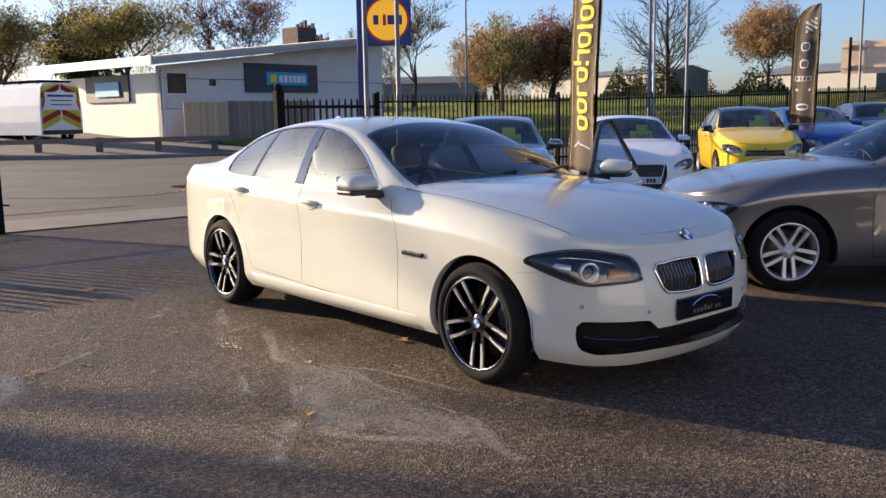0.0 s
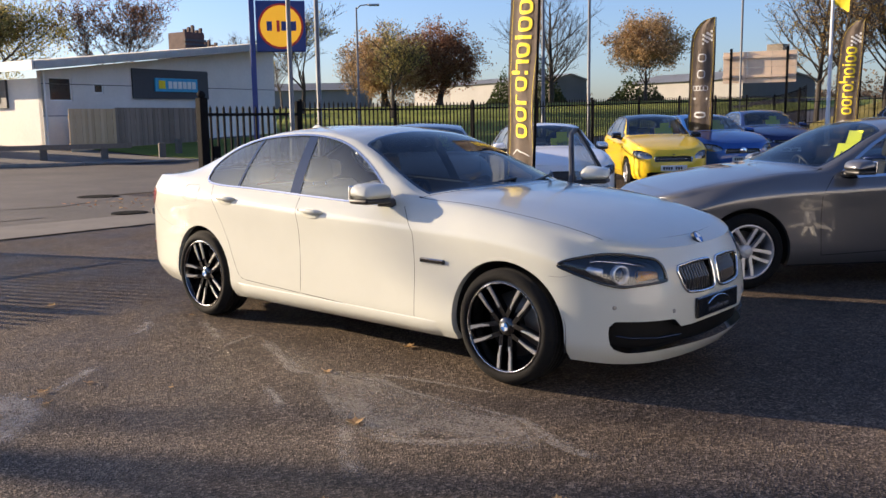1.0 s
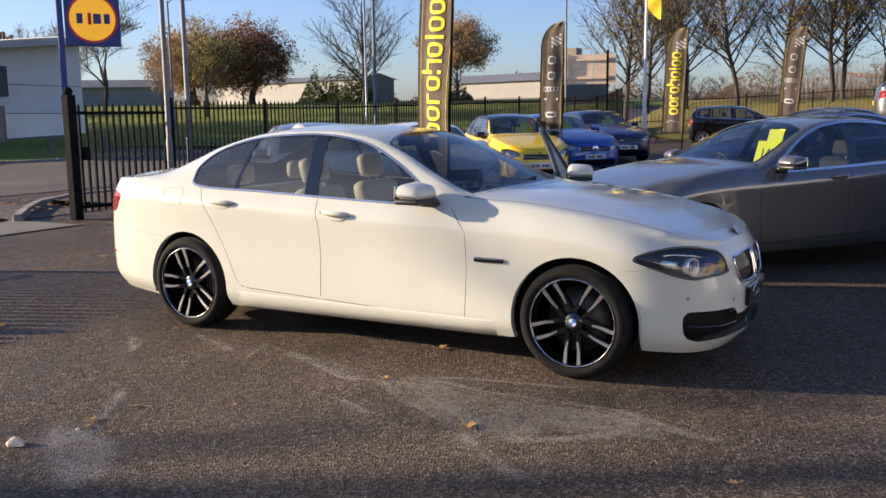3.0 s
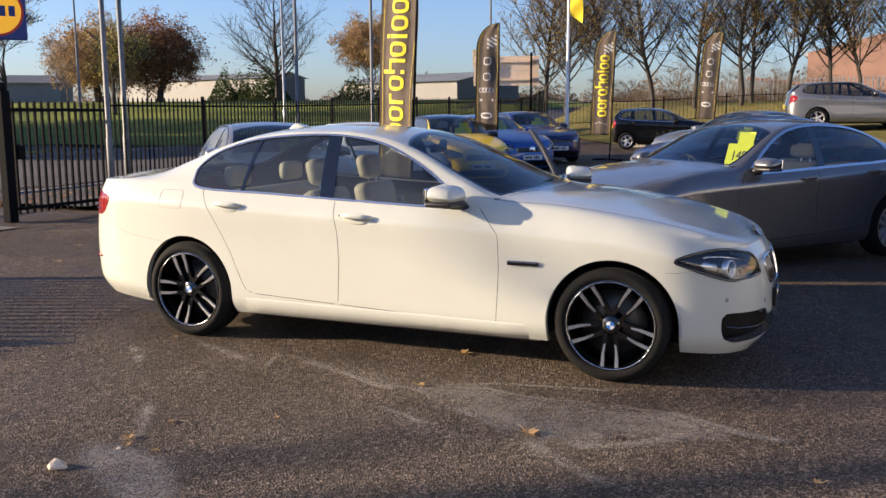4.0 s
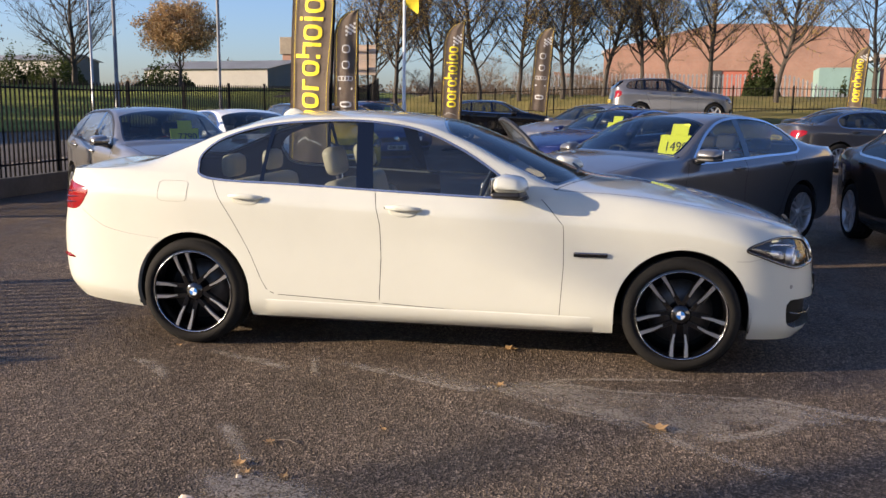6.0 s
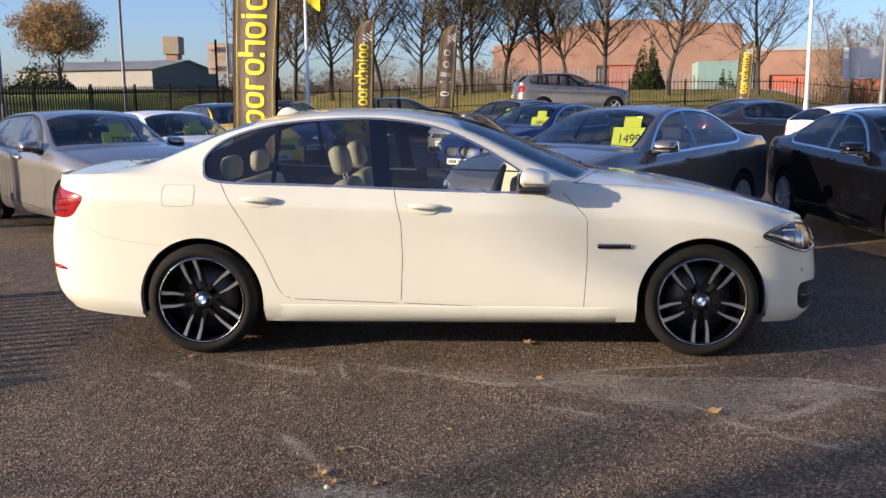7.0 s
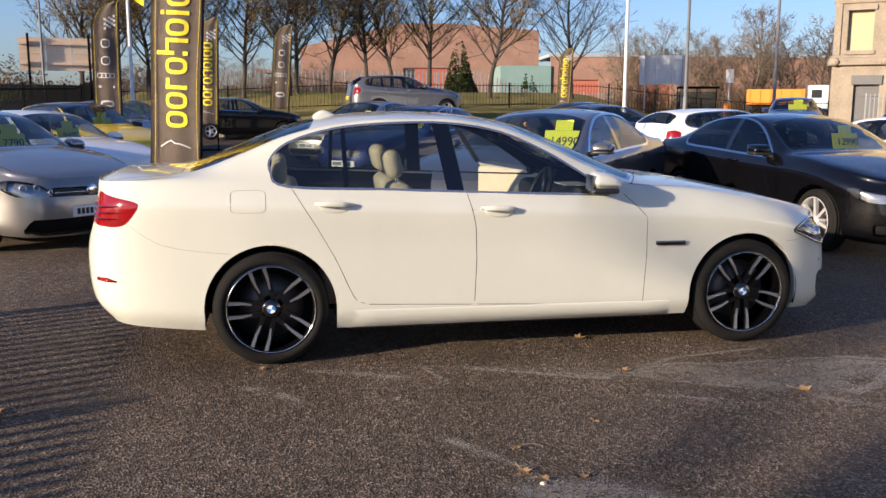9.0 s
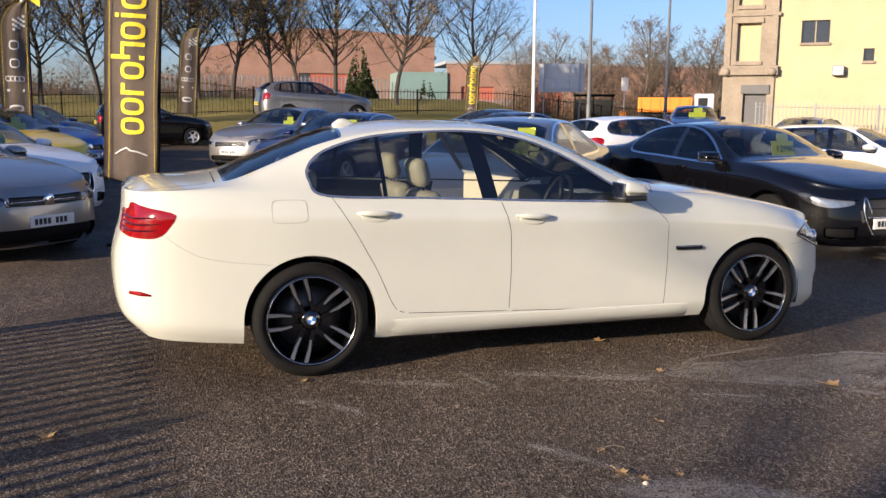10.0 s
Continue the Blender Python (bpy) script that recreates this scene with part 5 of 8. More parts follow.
def build_car(name, label, category, m, body_mat, form="saloon", warp=None, step=0.075, spans=(2, 2, 2, 2, 2, 4, 3, 3), wheel_r=0.327, tyre_w=0.225, rim_r=0.232,
              wheel="five", track=0.80, head=None, tail=None, grille=None, intake=None, badge=None, trim=CHROME, glass=GLASS, seat_mat=BLACK_SEAT, roof_mat=None,
              open_door=0.0, hero=False, group="", plate=True, dash=INTERIOR, mirror_mat=None, seats=True):
    global LC, LU, LW
    shape = HATCH if form == "hatch" else SALOON
    warp = warp or Warp()
    car = thing(name, label, category, m, group)
    bm, on_skin = half_shell(shape, step, spans)
    LC, LU, LW, LN = bm.verts.layers.float["c"], bm.verts.layers.float["u"], bm.verts.layers.float["w"], bm.verts.layers.float_vector["n"]
    reg = bm.faces.layers.int.new("reg")
    backing = bm.copy()
    dlo = DLO_HATCH if form == "hatch" else DLO
    sd = poly_sdf(smooth_poly(dlo, 4) if hero else smooth_poly(dlo, 2))
    side = lambda v: 4.3 < v[LC] < 6.2 and -2.3 < v.co.x < 0.95
    fd = lambda v: sd(v.co.x, v.co.z)
    tag_region(bm, reg, lambda v: fd(v) - (0.0125 if hero else 0.024), side, TRIM_BAND)
    tag_region(bm, reg, fd, side, GLASS_F, (TRIM_BAND,))
    pil = lambda v: abs(v.co.x + 0.385 + (v.co.z - 1.0) * 0.14) - 0.052
    tag_region(bm, reg, pil, side, PILLAR, (GLASS_F,))
    qx = -1.30 if form == "hatch" else -1.035
    div = lambda v: abs(v.co.x - qx) - 0.008
    tag_region(bm, reg, div, side, DF_FRAME, (GLASS_F,))
    for f in bm.faces:
        if f[reg] == GLASS_F:
            x = f.calc_center_median().x
            f[reg] = GLASS_F if x > -0.40 else GLASS_R if x > qx else GLASS_Q
    # doors with a gap round them
    gapw = 0.0018 if hero else 0.003
    low = lambda v: v[LC] < 5.02 and -1.6 < v.co.x < 1.0
    for poly, code in ((DOOR_F, D_F), (DOOR_R, D_R)):
        s2 = poly_sdf(poly)
        tag_region(bm, reg, lambda v: s2(v.co.x, v.co.z) - gapw, low, GAP, (BODY,))
        tag_region(bm, reg, lambda v: s2(v.co.x, v.co.z) + gapw, low, code, (GAP,))
    for f in bm.faces:
        c = f.calc_center_median()
        if f[reg] == GAP and abs(c.x + 0.282) < 0.03 and c.z < 0.345 and 2 * f.calc_area() / f.calc_perimeter() > 0.0026:
            f[reg] = BODY
    # screens and lids
    topw = lambda v: v[LC] > 5.9
    e2 = lambda v: ((8 - v[LC]) / 2) ** 2
    sc = lambda v: max((6.13 - v[LC]) * 0.3, v.co.x - (0.93 - 0.20 * e2(v)), (-0.02 + 0.11 * e2(v)) - v.co.x)
    tag_region(bm, reg, sc, topw, SEAL, (BODY,))
    tag_region(bm, reg, lambda v: sc(v) + 0.022, topw, SCREEN, (SEAL,))
    r0, r1 = shape["rear_glass"]
    bl = lambda v: max((6.17 - v[LC]) * 0.3, v.co.x - (r0 - 0.05 * e2(v)), r1 - v.co.x)
    tag_region(bm, reg, bl, topw, KID_RIM, (BODY,))
    tag_region(bm, reg, lambda v: bl(v) + 0.016, topw, BACKLIGHT, (KID_RIM,))
    hoodw = lambda v: v[LC] > 4.6 and v.co.x > 0.4
    hd = lambda v: max(v.co.y - (0.775 - 0.09 * smoothstep(1.0, 2.2, v.co.x)), (0.965 - 0.20 * (v.co.y / 0.75) ** 2) - v.co.x, v.co.x - (2.135 - 0.13 * (v.co.y / 0.7) ** 2))
    slit = lambda v: 0.003 * smoothstep(2.03, 1.95, v.co.x)
    tag_region(bm, reg, lambda v: hd(v) - slit(v), hoodw, GAP, (BODY,))
    tag_region(bm, reg, lambda v: hd(v) + slit(v), hoodw, BONNET, (GAP,))
    for f in bm.faces:
        if f[reg] == GAP and f.calc_center_median().x > 2.03:
            f[reg] = BONNET
    if form != "hatch":
        bootw = lambda v: v[LC] > 4.9 and v.co.x < -1.5
        bt = lambda v: max(v.co.y - 0.60, v.co.x + 1.985, -2.50 - v.co.x)
        tag_region(bm, reg, lambda v: bt(v) - 0.003, bootw, GAP, (BODY,))
        tag_region(bm, reg, lambda v: bt(v) + 0.003, bootw, BOOT, (GAP,))
    if roof_mat:
        rf = lambda v: max(5.98 - v[LC], -2.2 - v.co.x, v.co.x - 0.7)
        tag_region(bm, reg, rf, lambda v: v[LC] > 5.5, ROOF, (BODY,))
    noses = lambda v: v[LU] < 1.6 and v[LC] < 5.6
    tails = lambda v: v[LW] < 1.3 and v[LC] < 5.6
    hsd = poly_sdf(smooth_poly(head or HERO_HEAD, 4))
    tag_region(bm, reg, lambda v: hsd(v[LU], v.co.z), noses, HEAD, (BODY, GAP))
    if tail != ():
        tsd = poly_sdf(smooth_poly(tail or HERO_TAIL, 4))
        tag_region(bm, reg, lambda v: tsd(v[LW], v.co.z), tails, TAIL, (BODY, GAP))
    isd = poly_sdf(intake or HERO_INTAKE, 0.012)
    tag_region(bm, reg, lambda v: isd(v[LU], v.co.z), noses, INTAKE, (BODY,))
    gsd = poly_sdf(grille or HERO_KIDNEY, 0.012)
    if hero:
        tag_region(bm, reg, lambda v: gsd(v[LU], v.co.z), noses, GRILLE, (BODY,))
    else:
        tag_region(bm, reg, lambda v: gsd(v[LU], v.co.z), noses, GRILLE, (BODY,))
    # an inner skin behind the gaps and round the cabin
    breg = backing.faces.layers.int["reg"]
    BC = backing.verts.layers.float["c"]
    LC, keep = BC, (LC, LU, LW)
    LU, LW = backing.verts.layers.float["u"], backing.verts.layers.float["w"]
    cut(backing, lambda v: fd(v) - 0.012, lambda v: 4.3 < v[BC] < 6.2 and -2.3 < v.co.x < 0.95)
    cut(backing, lambda v: sc(v) + 0.008, lambda v: v[BC] > 5.9)
    cut(backing, lambda v: bl(v) + 0.008, lambda v: v[BC] > 5.9)
    gone = []
    for f in backing.faces:
        c = f.calc_center_median()
        cm = sum(v[BC] for v in f.verts) / len(f.verts)
        if 4.3 < cm < 6.2 and -2.3 < c.x < 0.95 and sd(c.x, c.z) < 0.012:
            gone.append(f)
        elif cm > 5.9 and min(fake_vertex_value(sc, f, c), fake_vertex_value(bl, f, c)) < -0.008:
            gone.append(f)
        elif c.x > 1.98 or c.x < -2.36:
            gone.append(f)
    bmesh.ops.delete(backing, geom=gone, context="FACES")
    bn = backing.verts.layers.float_vector["n"]
    for v in backing.verts:
        v.co -= 0.018 * Vector(v[bn])
    LC, LU, LW = keep
    wx = warp.x[1][2]
    arch_r = wheel_r + (0.044 if hero else 0.052)
    for b in (bm, backing):
        for v in b.verts:
            v.co = warp(v.co)
    for b, lc in ((bm, LC), (backing, BC)):
        for ax in (wx, -wx):
            def arch(v, ax=ax):
                dx, dz = v.co.x - ax, v.co.z - wheel_r
                return (math.hypot(dx, dz) if dz > 0 else abs(dx)) - arch_r
            w_ = lambda v, lc=lc: v[lc] < 4.5
            cut(b, arch, w_)
            bmesh.ops.delete(b, geom=[f for f in b.faces if all(v[lc] < 4.5 for v in f.verts) and arch(Spot(f.calc_center_median(), {})) < 0], context="FACES")
    # lips of the arches and lower edges, turned inwards
    rim_edges = [e for e in bm.edges if e.is_boundary and all(v.co.y > 0.3 and v[LC] < 4.5 for v in e.verts)]
    lips = [(e.verts[0].co.copy(), e.verts[1].co.copy()) for e in rim_edges]
    # sort the faces by region, on both sides
    bm.faces.ensure_lookup_table()
    groups = {}
    for f in bm.faces:
        groups.setdefault(f[reg], []).append(f.index)

    def emit(pname, codes, mat, sides, parent=car, plabel="", push=0.0, adjust=None, sub=None):
        idx = [i for c in codes for i in groups.get(c, [])]
        if not idx:
            return None
        out = bmesh.new()
        nl = out.verts.layers.float_vector.new("n")
        b = pick(bm, idx, True)
        bl_ = b.verts.layers.float_vector["n"]
        for sg in sides:
            mp = {}
            for v in b.verts:
                n = Vector(v[bl_])
                p = v.co + push * n
                nv = out.verts.new((p.x, p.y * sg, p.z))
                nv[nl] = (n.x, n.y * sg, n.z)
                mp[v] = nv
            for f in b.faces:
                vs = [mp[v] for v in f.verts]
                try:
                    nf = out.faces.new(vs if sg > 0 else list(reversed(vs)))
                    nf.smooth = True
                except ValueError:
                    pass
        b.free()
        if len(sides) == 2:
            bmesh.ops.remove_doubles(out, verts=[v for v in out.verts if abs(v.co.y) < 1e-4], dist=2e-4)
        if adjust:
            adjust(out)
        nrm = [Vector(v[nl]).normalized() if Vector(v[nl]).length > 0 else Vector((0, 0, 1)) for v in out.verts]
        return part(pname, out, mat, parent, plabel, True, nrm)

    both = (1, -1)
    lb = bmesh.new()
    for a, b in lips:
        for sg in both:
            q = [lb.verts.new((p.x, (p.y - d) * sg, p.z)) for p, d in ((a, 0), (b, 0), (b, 0.045), (a, 0.045))]
            lb.faces.new(q)
    bmesh.ops.remove_doubles(lb, verts=lb.verts, dist=1e-4)
    part("panel_edges", lb, body_mat, car)
    emit("body", [BODY], body_mat, both)
    if roof_mat:
        emit("roof", [ROOF], roof_mat, both)
    for sg in both:
        if open_door and sg > 0:
            continue
        emit("front_door", [D_F], body_mat, (sg,))
    for sg in both:
        emit("rear_door", [D_R], body_mat, (sg,))
        if not (open_door and sg > 0):
            emit("window_pane", [GLASS_F], glass, (sg,), push=-0.004)
        emit("window_pane", [GLASS_R], glass, (sg,), push=-0.004)
        emit("window_pane", [GLASS_Q], glass, (sg,), push=-0.004)
        emit("window_trim", [TRIM_BAND], trim, (sg,), plabel="polished trim round the side windows" if trim in (CHROME, BRIGHT_TRIM) else "", push=0.003)
        emit("door_pillar", [PILLAR], GLOSS_BLACK, (sg,))
        emit("window_divider", [DF_FRAME], GLOSS_BLACK, (sg,))
        emit("headlight", [HEAD], LENS, (sg,), plabel="clear headlight lens")
        emit("tail_light", [TAIL], RED_LENS, (sg,), plabel="red tail light", push=0.003)
    emit("windscreen", [SCREEN], DEEP_SCREEN if hero else SHADED_SCREEN if glass is GLASS_PRIVACY else SCREEN_GLASS, both)
    emit("rear_window", [BACKLIGHT], SCREEN_GLASS if hero else GLASS_PRIVACY if glass is GLASS_PRIVACY else GLASS_DARK, both)
    emit("screen_seal", [SEAL], GLOSS_BLACK, both)
    emit("screen_seal", [KID_RIM], GLOSS_BLACK, both)
    emit("bonnet", [BONNET], body_mat, both)
    emit("boot_lid", [BOOT], body_mat, both)
    for sides in ((1,), (-1,)) if intake and min(q[0] for q in intake) > 0 else (both,):
        emit("lower_grille", [INTAKE], MESH_BLACK, sides, push=-0.045)
    emit("grille", [GRILLE], TRIM, both, push=-0.035)
    for sg in both:
        emit("headlight_housing", [HEAD], HOUSING if hero else HOUSING_PALE, (sg,), push=-0.05)
    # inner skin
    inner = bmesh.new()
    for sg in both:
        mp = {v: inner.verts.new((v.co.x, v.co.y * sg, v.co.z)) for v in backing.verts}
        for f in backing.faces:
            c = f.calc_center_median()
            if open_door and sg > 0 and -0.25 < c.x < 0.76 and c.z < 1.0 and c.y > 0.5:
                continue
            try:
                inner.faces.new([mp[v] for v in f.verts])
            except ValueError:
                pass
    backing.free()
    part("cabin_lining", inner, INTERIOR, car, "", True)
    # floor and wheel housings
    fl = bmesh.new()
    X = lambda x: warp((x, 0, 0)).x
    box(fl, X(-1.05), X(1.05), -0.80 * warp.w, 0.80 * warp.w, 0.17, 0.24, 0.02, 1)
    box(fl, X(1.05), X(2.10), -0.52 * warp.w, 0.52 * warp.w, 0.17, 0.55, 0.02, 1)
    box(fl, X(-2.35), X(-1.05), -0.52 * warp.w, 0.52 * warp.w, 0.24, 0.6, 0.02, 1)
    for ax in (wx, -wx):
        for sg in both:
            n = 18
            a = [fl.verts.new((ax + (arch_r + 0.012) * math.cos(math.pi * (k / n * 1.16 - 0.08)), sg * 0.52 * warp.w, wheel_r + (arch_r + 0.012) * math.sin(math.pi * (k / n * 1.16 - 0.08)))) for k in range(n + 1)]
            b = [fl.verts.new((v.co.x, sg * 0.865 * warp.w, v.co.z)) for v in a]
            for k in range(n):
                fl.faces.new((a[k], a[k + 1], b[k + 1], b[k]))
            fl.faces.new(a)
    part("underbody", fl, INTERIOR, car)
    # bright frame round the grille
    if grille and not hero:
        for sg in both:
            gb = bmesh.new()
            pts = []
            for u, z in smooth_poly([q for q in grille if q[0] > 0], 3):
                p, n = on_skin(z, u=max(0.0, u))
                p = warp(p + 0.004 * n)
                pts.append(Vector((p.x, p.y * sg, p.z)))
            tube(gb, pts, 0.007, 6)
            part("grille_frame", gb, CHROME, car, "", True)
            for q in range(3):
                z = min(g[1] for g in grille) + (max(g[1] for g in grille) - min(g[1] for g in grille)) * (q + 1) / 4
                gb = bmesh.new()
                pts = []
                for u in np.linspace(0.0, max(g[0] for g in grille) * 0.86, 6):
                    p, n = on_skin(z, u=float(u))
                    p = warp(p - 0.014 * n)
                    pts.append(Vector((p.x, p.y * sg, p.z)))
                tube(gb, pts, 0.006, 6)
                part("grille_bar", gb, SATIN if q == 1 else GLOSS_BLACK, car, "", True)
    # lamps: reflector bowls behind the lens
    for sg in both if not hero and head is not WEDGE_HEAD else ():
        lam = bmesh.new()
        for (x, y, rr) in ((2.07, 0.665, 0.036), (2.125, 0.545, 0.032)):
            c = warp((x, y * sg, 0.69))
            mm = Matrix.Translation(c) @ Matrix.Rotation(radians(-sg * -24), 4, "Z") @ Matrix.Rotation(radians(90), 4, "Y")
            lathe(lam, [(0.004, 0.005), (rr * 0.72, 0.012), (rr * 0.75, 0.04), (rr * 0.86, 0.052), (rr, 0.050), (rr, -0.02)], 24, "z", mm)
        part("lamp_reflector", lam, REFLECTOR, car, "", True)
    # mirrors
    def mirror(sg, parent, move=None):
        c = warp((0.50, 0, 1.035))
        yo = warp.w * 0.93
        up = bmesh.new()
        box(up, -0.074, 0.100, -0.104, 0.104, -0.018, 0.088, 0.042, 4)
        for v in up.verts:
            v.co.z -= 0.28 * max(0.0, v.co.x) * (1 if v.co.z > 0.02 else 0)
            v.co.z -= 0.16 * max(0.0, v.co.y * sg) * (1 if v.co.z > 0.02 else 0)
            v.co.x -= 0.25 * max(0.0, v.co.y * sg)
        lo = bmesh.new()
        box(lo, -0.078, 0.088, -0.098, 0.098, -0.046, -0.010, 0.016, 3)
        for v in lo.verts:
            v.co.x -= 0.25 * max(0.0, v.co.y * sg)
        tube(lo, [(0.02, -sg * 0.04, -0.040), (0.05, -sg * 0.10, -0.045), (0.065, -sg * 0.17, -0.055)], [0.026, 0.026, 0.034], 8)
        gl = bmesh.new()
        box(gl, -0.085, -0.073, -0.090, 0.090, -0.030, 0.066, 0.005, 2)
        for v in gl.verts:
            v.co.x -= 0.25 * max(0.0, v.co.y * sg)
        mo = Matrix.Translation((c.x, sg * (yo + 0.038), c.z))
        hs = part("mirror", up, mirror_mat or body_mat, parent, "door mirror", True)
        hs.matrix_local = (move @ mo) if move is not None else mo
        part("mirror_base", lo, TRIM, hs, "", True)
        part("mirror_glass", gl, CHROME, hs)
    for sg in both:
        if not (open_door and sg > 0):
            mirror(sg, car)
    # handles
    def handle(sg, x, z, parent, move=None):
        """A pull strap bowed out over a shallow oval cup."""
        hb = bmesh.new()
        rings = []
        for q in np.linspace(-1, 1, 15):
            half = 0.0165 * (1 - 0.55 * abs(q) ** 3.5)
            y0 = 0.034 * (1 - abs(q) ** 3.0) - 0.004
            rings.append([hb.verts.new((0.112 * q, sg * (y0 + 0.010 * math.cos(a)), 0.010 + 0.003 * math.cos(1.5 * q) + half * math.sin(a))) for a in np.linspace(0, 2 * math.pi, 11)[:-1]])
        ring_faces(hb, rings, True, True)
        bmesh.ops.recalc_face_normals(hb, faces=hb.faces)
        cup = part("door_handle", hb, body_mat, parent, "", True)
        rb_ = bmesh.new()
        ellipsoid(rb_, (0.0, 0.0, -0.004), (0.088, 0.004, 0.037), 20, 10, 0.9)
        part("handle_cup", rb_, body_mat, cup, "", True)
        if hero and x > -0.5:
            lk = bmesh.new()
            lathe(lk, [(0.001, -0.0030 * sg), (0.006, -0.0028 * sg), (0.007, 0.004 * sg)], 12, "y", Matrix.Translation((-0.103, sg * 0.012, 0.010)))
            part("key_cover", lk, SHUT_LINE, cup)
        c = warp((x, 0.932 * sg, z))
        mo = Matrix.Translation(c) @ Matrix.Rotation(radians(2), 4, "Y")
        cup.matrix_local = (move @ mo) if move is not None else mo
    for sg in both:
        handle(sg, -1.11, 0.935, car)
        if not (open_door and sg > 0):
            handle(sg, -0.135, 0.893, car)
    # wheels
    tyre_w_ = tyre_w
    w0 = make_wheel(wheel, wheel_r, tyre_w_, car, rim_r)
    yy = warp.w * 0.93 - 0.012 - tyre_w / 2
    spots = [(wx, -yy, 0), (-wx, -yy, 0), (wx, yy, 180), (-wx, yy, 180)]
    w0.matrix_basis = Matrix.Translation((wx, -yy, wheel_r))
    for k, (x, y, turn) in enumerate(spots[1:]):
        c = w0.copy()
        scene.collection.objects.link(c)
        c.parent = car
        c.matrix_basis = pose(x, y, wheel_r, 0, 0, turn) @ Matrix.Rotation(radians(18) + 0.9 * k, 4, "Y")
        for ch in w0.children:
            d = ch.copy()
            scene.collection.objects.link(d)
            d.parent = c
            d.matrix_basis = ch.matrix_basis.copy()
    # cabin
    if seats:
        for sg in both:
            seat(car, -0.28, 0.37 * sg, seat_mat, 0.50, warp)
        rb = bmesh.new()
        c = warp((-1.05, 0, 0))
        box(rb, c.x - 0.28, c.x + 0.22, -0.62, 0.62, 0.28, 0.50, 0.06, 2)
        box(rb, c.x - 0.42, c.x - 0.24, -0.62, 0.62, 0.45, 1.0, 0.06, 2)
        part("rear_seat", rb, seat_mat, car, "", True)
        for sg in both:
            hb = bmesh.new()
            box(hb, c.x - 0.42, c.x - 0.32, 0.36 * sg - 0.13, 0.36 * sg + 0.13, 1.02, 1.17, 0.045, 2)
            part("rear_headrest", hb, seat_mat, car, "", True)
    db = bmesh.new()
    c = warp((0.62, 0, 0.95))
    box(db, c.x - 0.22, c.x + 0.22, -0.68, 0.68, c.z - 0.28, c.z + 0.01, 0.06, 2)
    part("dashboard", db, dash, car, "", True)
    st = bmesh.new()
    ring = []
    cs_ = warp((0.27, -0.37, 0.93))
    mm = Matrix.Translation(cs_) @ Matrix.Rotation(radians(-68), 4, "Y")
    pts = [mm @ Vector((0.18 * math.cos(2 * math.pi * k / 20), 0.18 * math.sin(2 * math.pi * k / 20), 0)) for k in range(21)]
    tube(st, pts, 0.016, 6, False)
    for a in (0.3, 2.84, 4.71):
        tube(st, [mm @ Vector((0, 0, -0.03)), mm @ Vector((0.18 * math.cos(a), 0.18 * math.sin(a), 0))], 0.018, 6)
    part("steering_wheel", st, TRIM, car, "", True)
    # number plate as a plain board with a dark bar
    if plate:
        pb = bmesh.new()
        nx = warp((2.316, 0, 0)).x
        box(pb, nx - 0.01, nx + 0.012, -0.26, 0.26, 0.36, 0.47, 0.004, 1)
        pl = part("number_plate", pb, PLATE_WHITE, car, "white number plate")
        ib = bmesh.new()
        for y0 in (-0.215, -0.165, -0.115, -0.065, 0.03, 0.08, 0.13):
            box(ib, nx + 0.0125, nx + 0.0145, y0, y0 + 0.036, 0.385, 0.445)
        part("plate_bar", ib, INK, pl)
        pb = bmesh.new()
        nx = warp((-2.591, 0, 0)).x
        box(pb, nx - 0.012, nx + 0.03, -0.26, 0.26, 0.72, 0.83, 0.004, 1)
        pl = part("number_plate", pb, PLATE_YELLOW, car, "yellow number plate")
        ib = bmesh.new()
        for y0 in (-0.215, -0.165, -0.115, -0.065, 0.03, 0.08, 0.13):
            box(ib, nx - 0.0145, nx - 0.0125, y0, y0 + 0.036, 0.745, 0.805)
        part("plate_bar", ib, INK, pl)
    if badge:
        bb = bmesh.new()
        nx, z, rr, bmat = badge
        lathe(bb, [(0.001, 0.012), (rr * 0.8, 0.012), (rr, 0.004), (rr, -0.03)], 24, "z", Matrix.Translation(warp((nx, 0, z))) @ Matrix.Rotation(radians(90), 4, "Y"))
        part("badge", bb, bmat, car, "round badge", True)
    SKINS[car.name] = on_skin
    # a door that stands open
    if open_door:
        hinge = warp((0.80, 0.905, 0))
        mv = Matrix.Translation(hinge) @ Matrix.Rotation(radians(-open_door), 4, "Z") @ Matrix.Translation(-hinge)
        od = emit("front_door", [D_F], body_mat, (1,), plabel="front passenger door standing open")
        od.matrix_local = mv
        pane = emit("window_pane", [GLASS_F], glass, (1,), parent=od, push=-0.004)
        ib = bmesh.new()
        fr = [warp(p) for p in ((0.60, 0.80, 0.985), (0.44, 0.765, 1.09), (0.19, 0.70, 1.243), (-0.08, 0.635, 1.357), (-0.28, 0.615, 1.392), (-0.40, 0.612, 1.395), (-0.37, 0.75, 1.18), (-0.335, 0.865, 1.0))]
        tube(ib, fr, 0.022, 8)
        part("window_frame", ib, TRIM, od)
        card = bmesh.new()
        box(card, X(-0.24), X(0.76), 0.80 * warp.w, 0.855 * warp.w, 0.33, 0.97, 0.02, 1)
        part("door_lining", card, seat_mat, od)
        mirror(1, od)
        handle(1, -0.135, 0.893, od)
    bm.free()
    return car

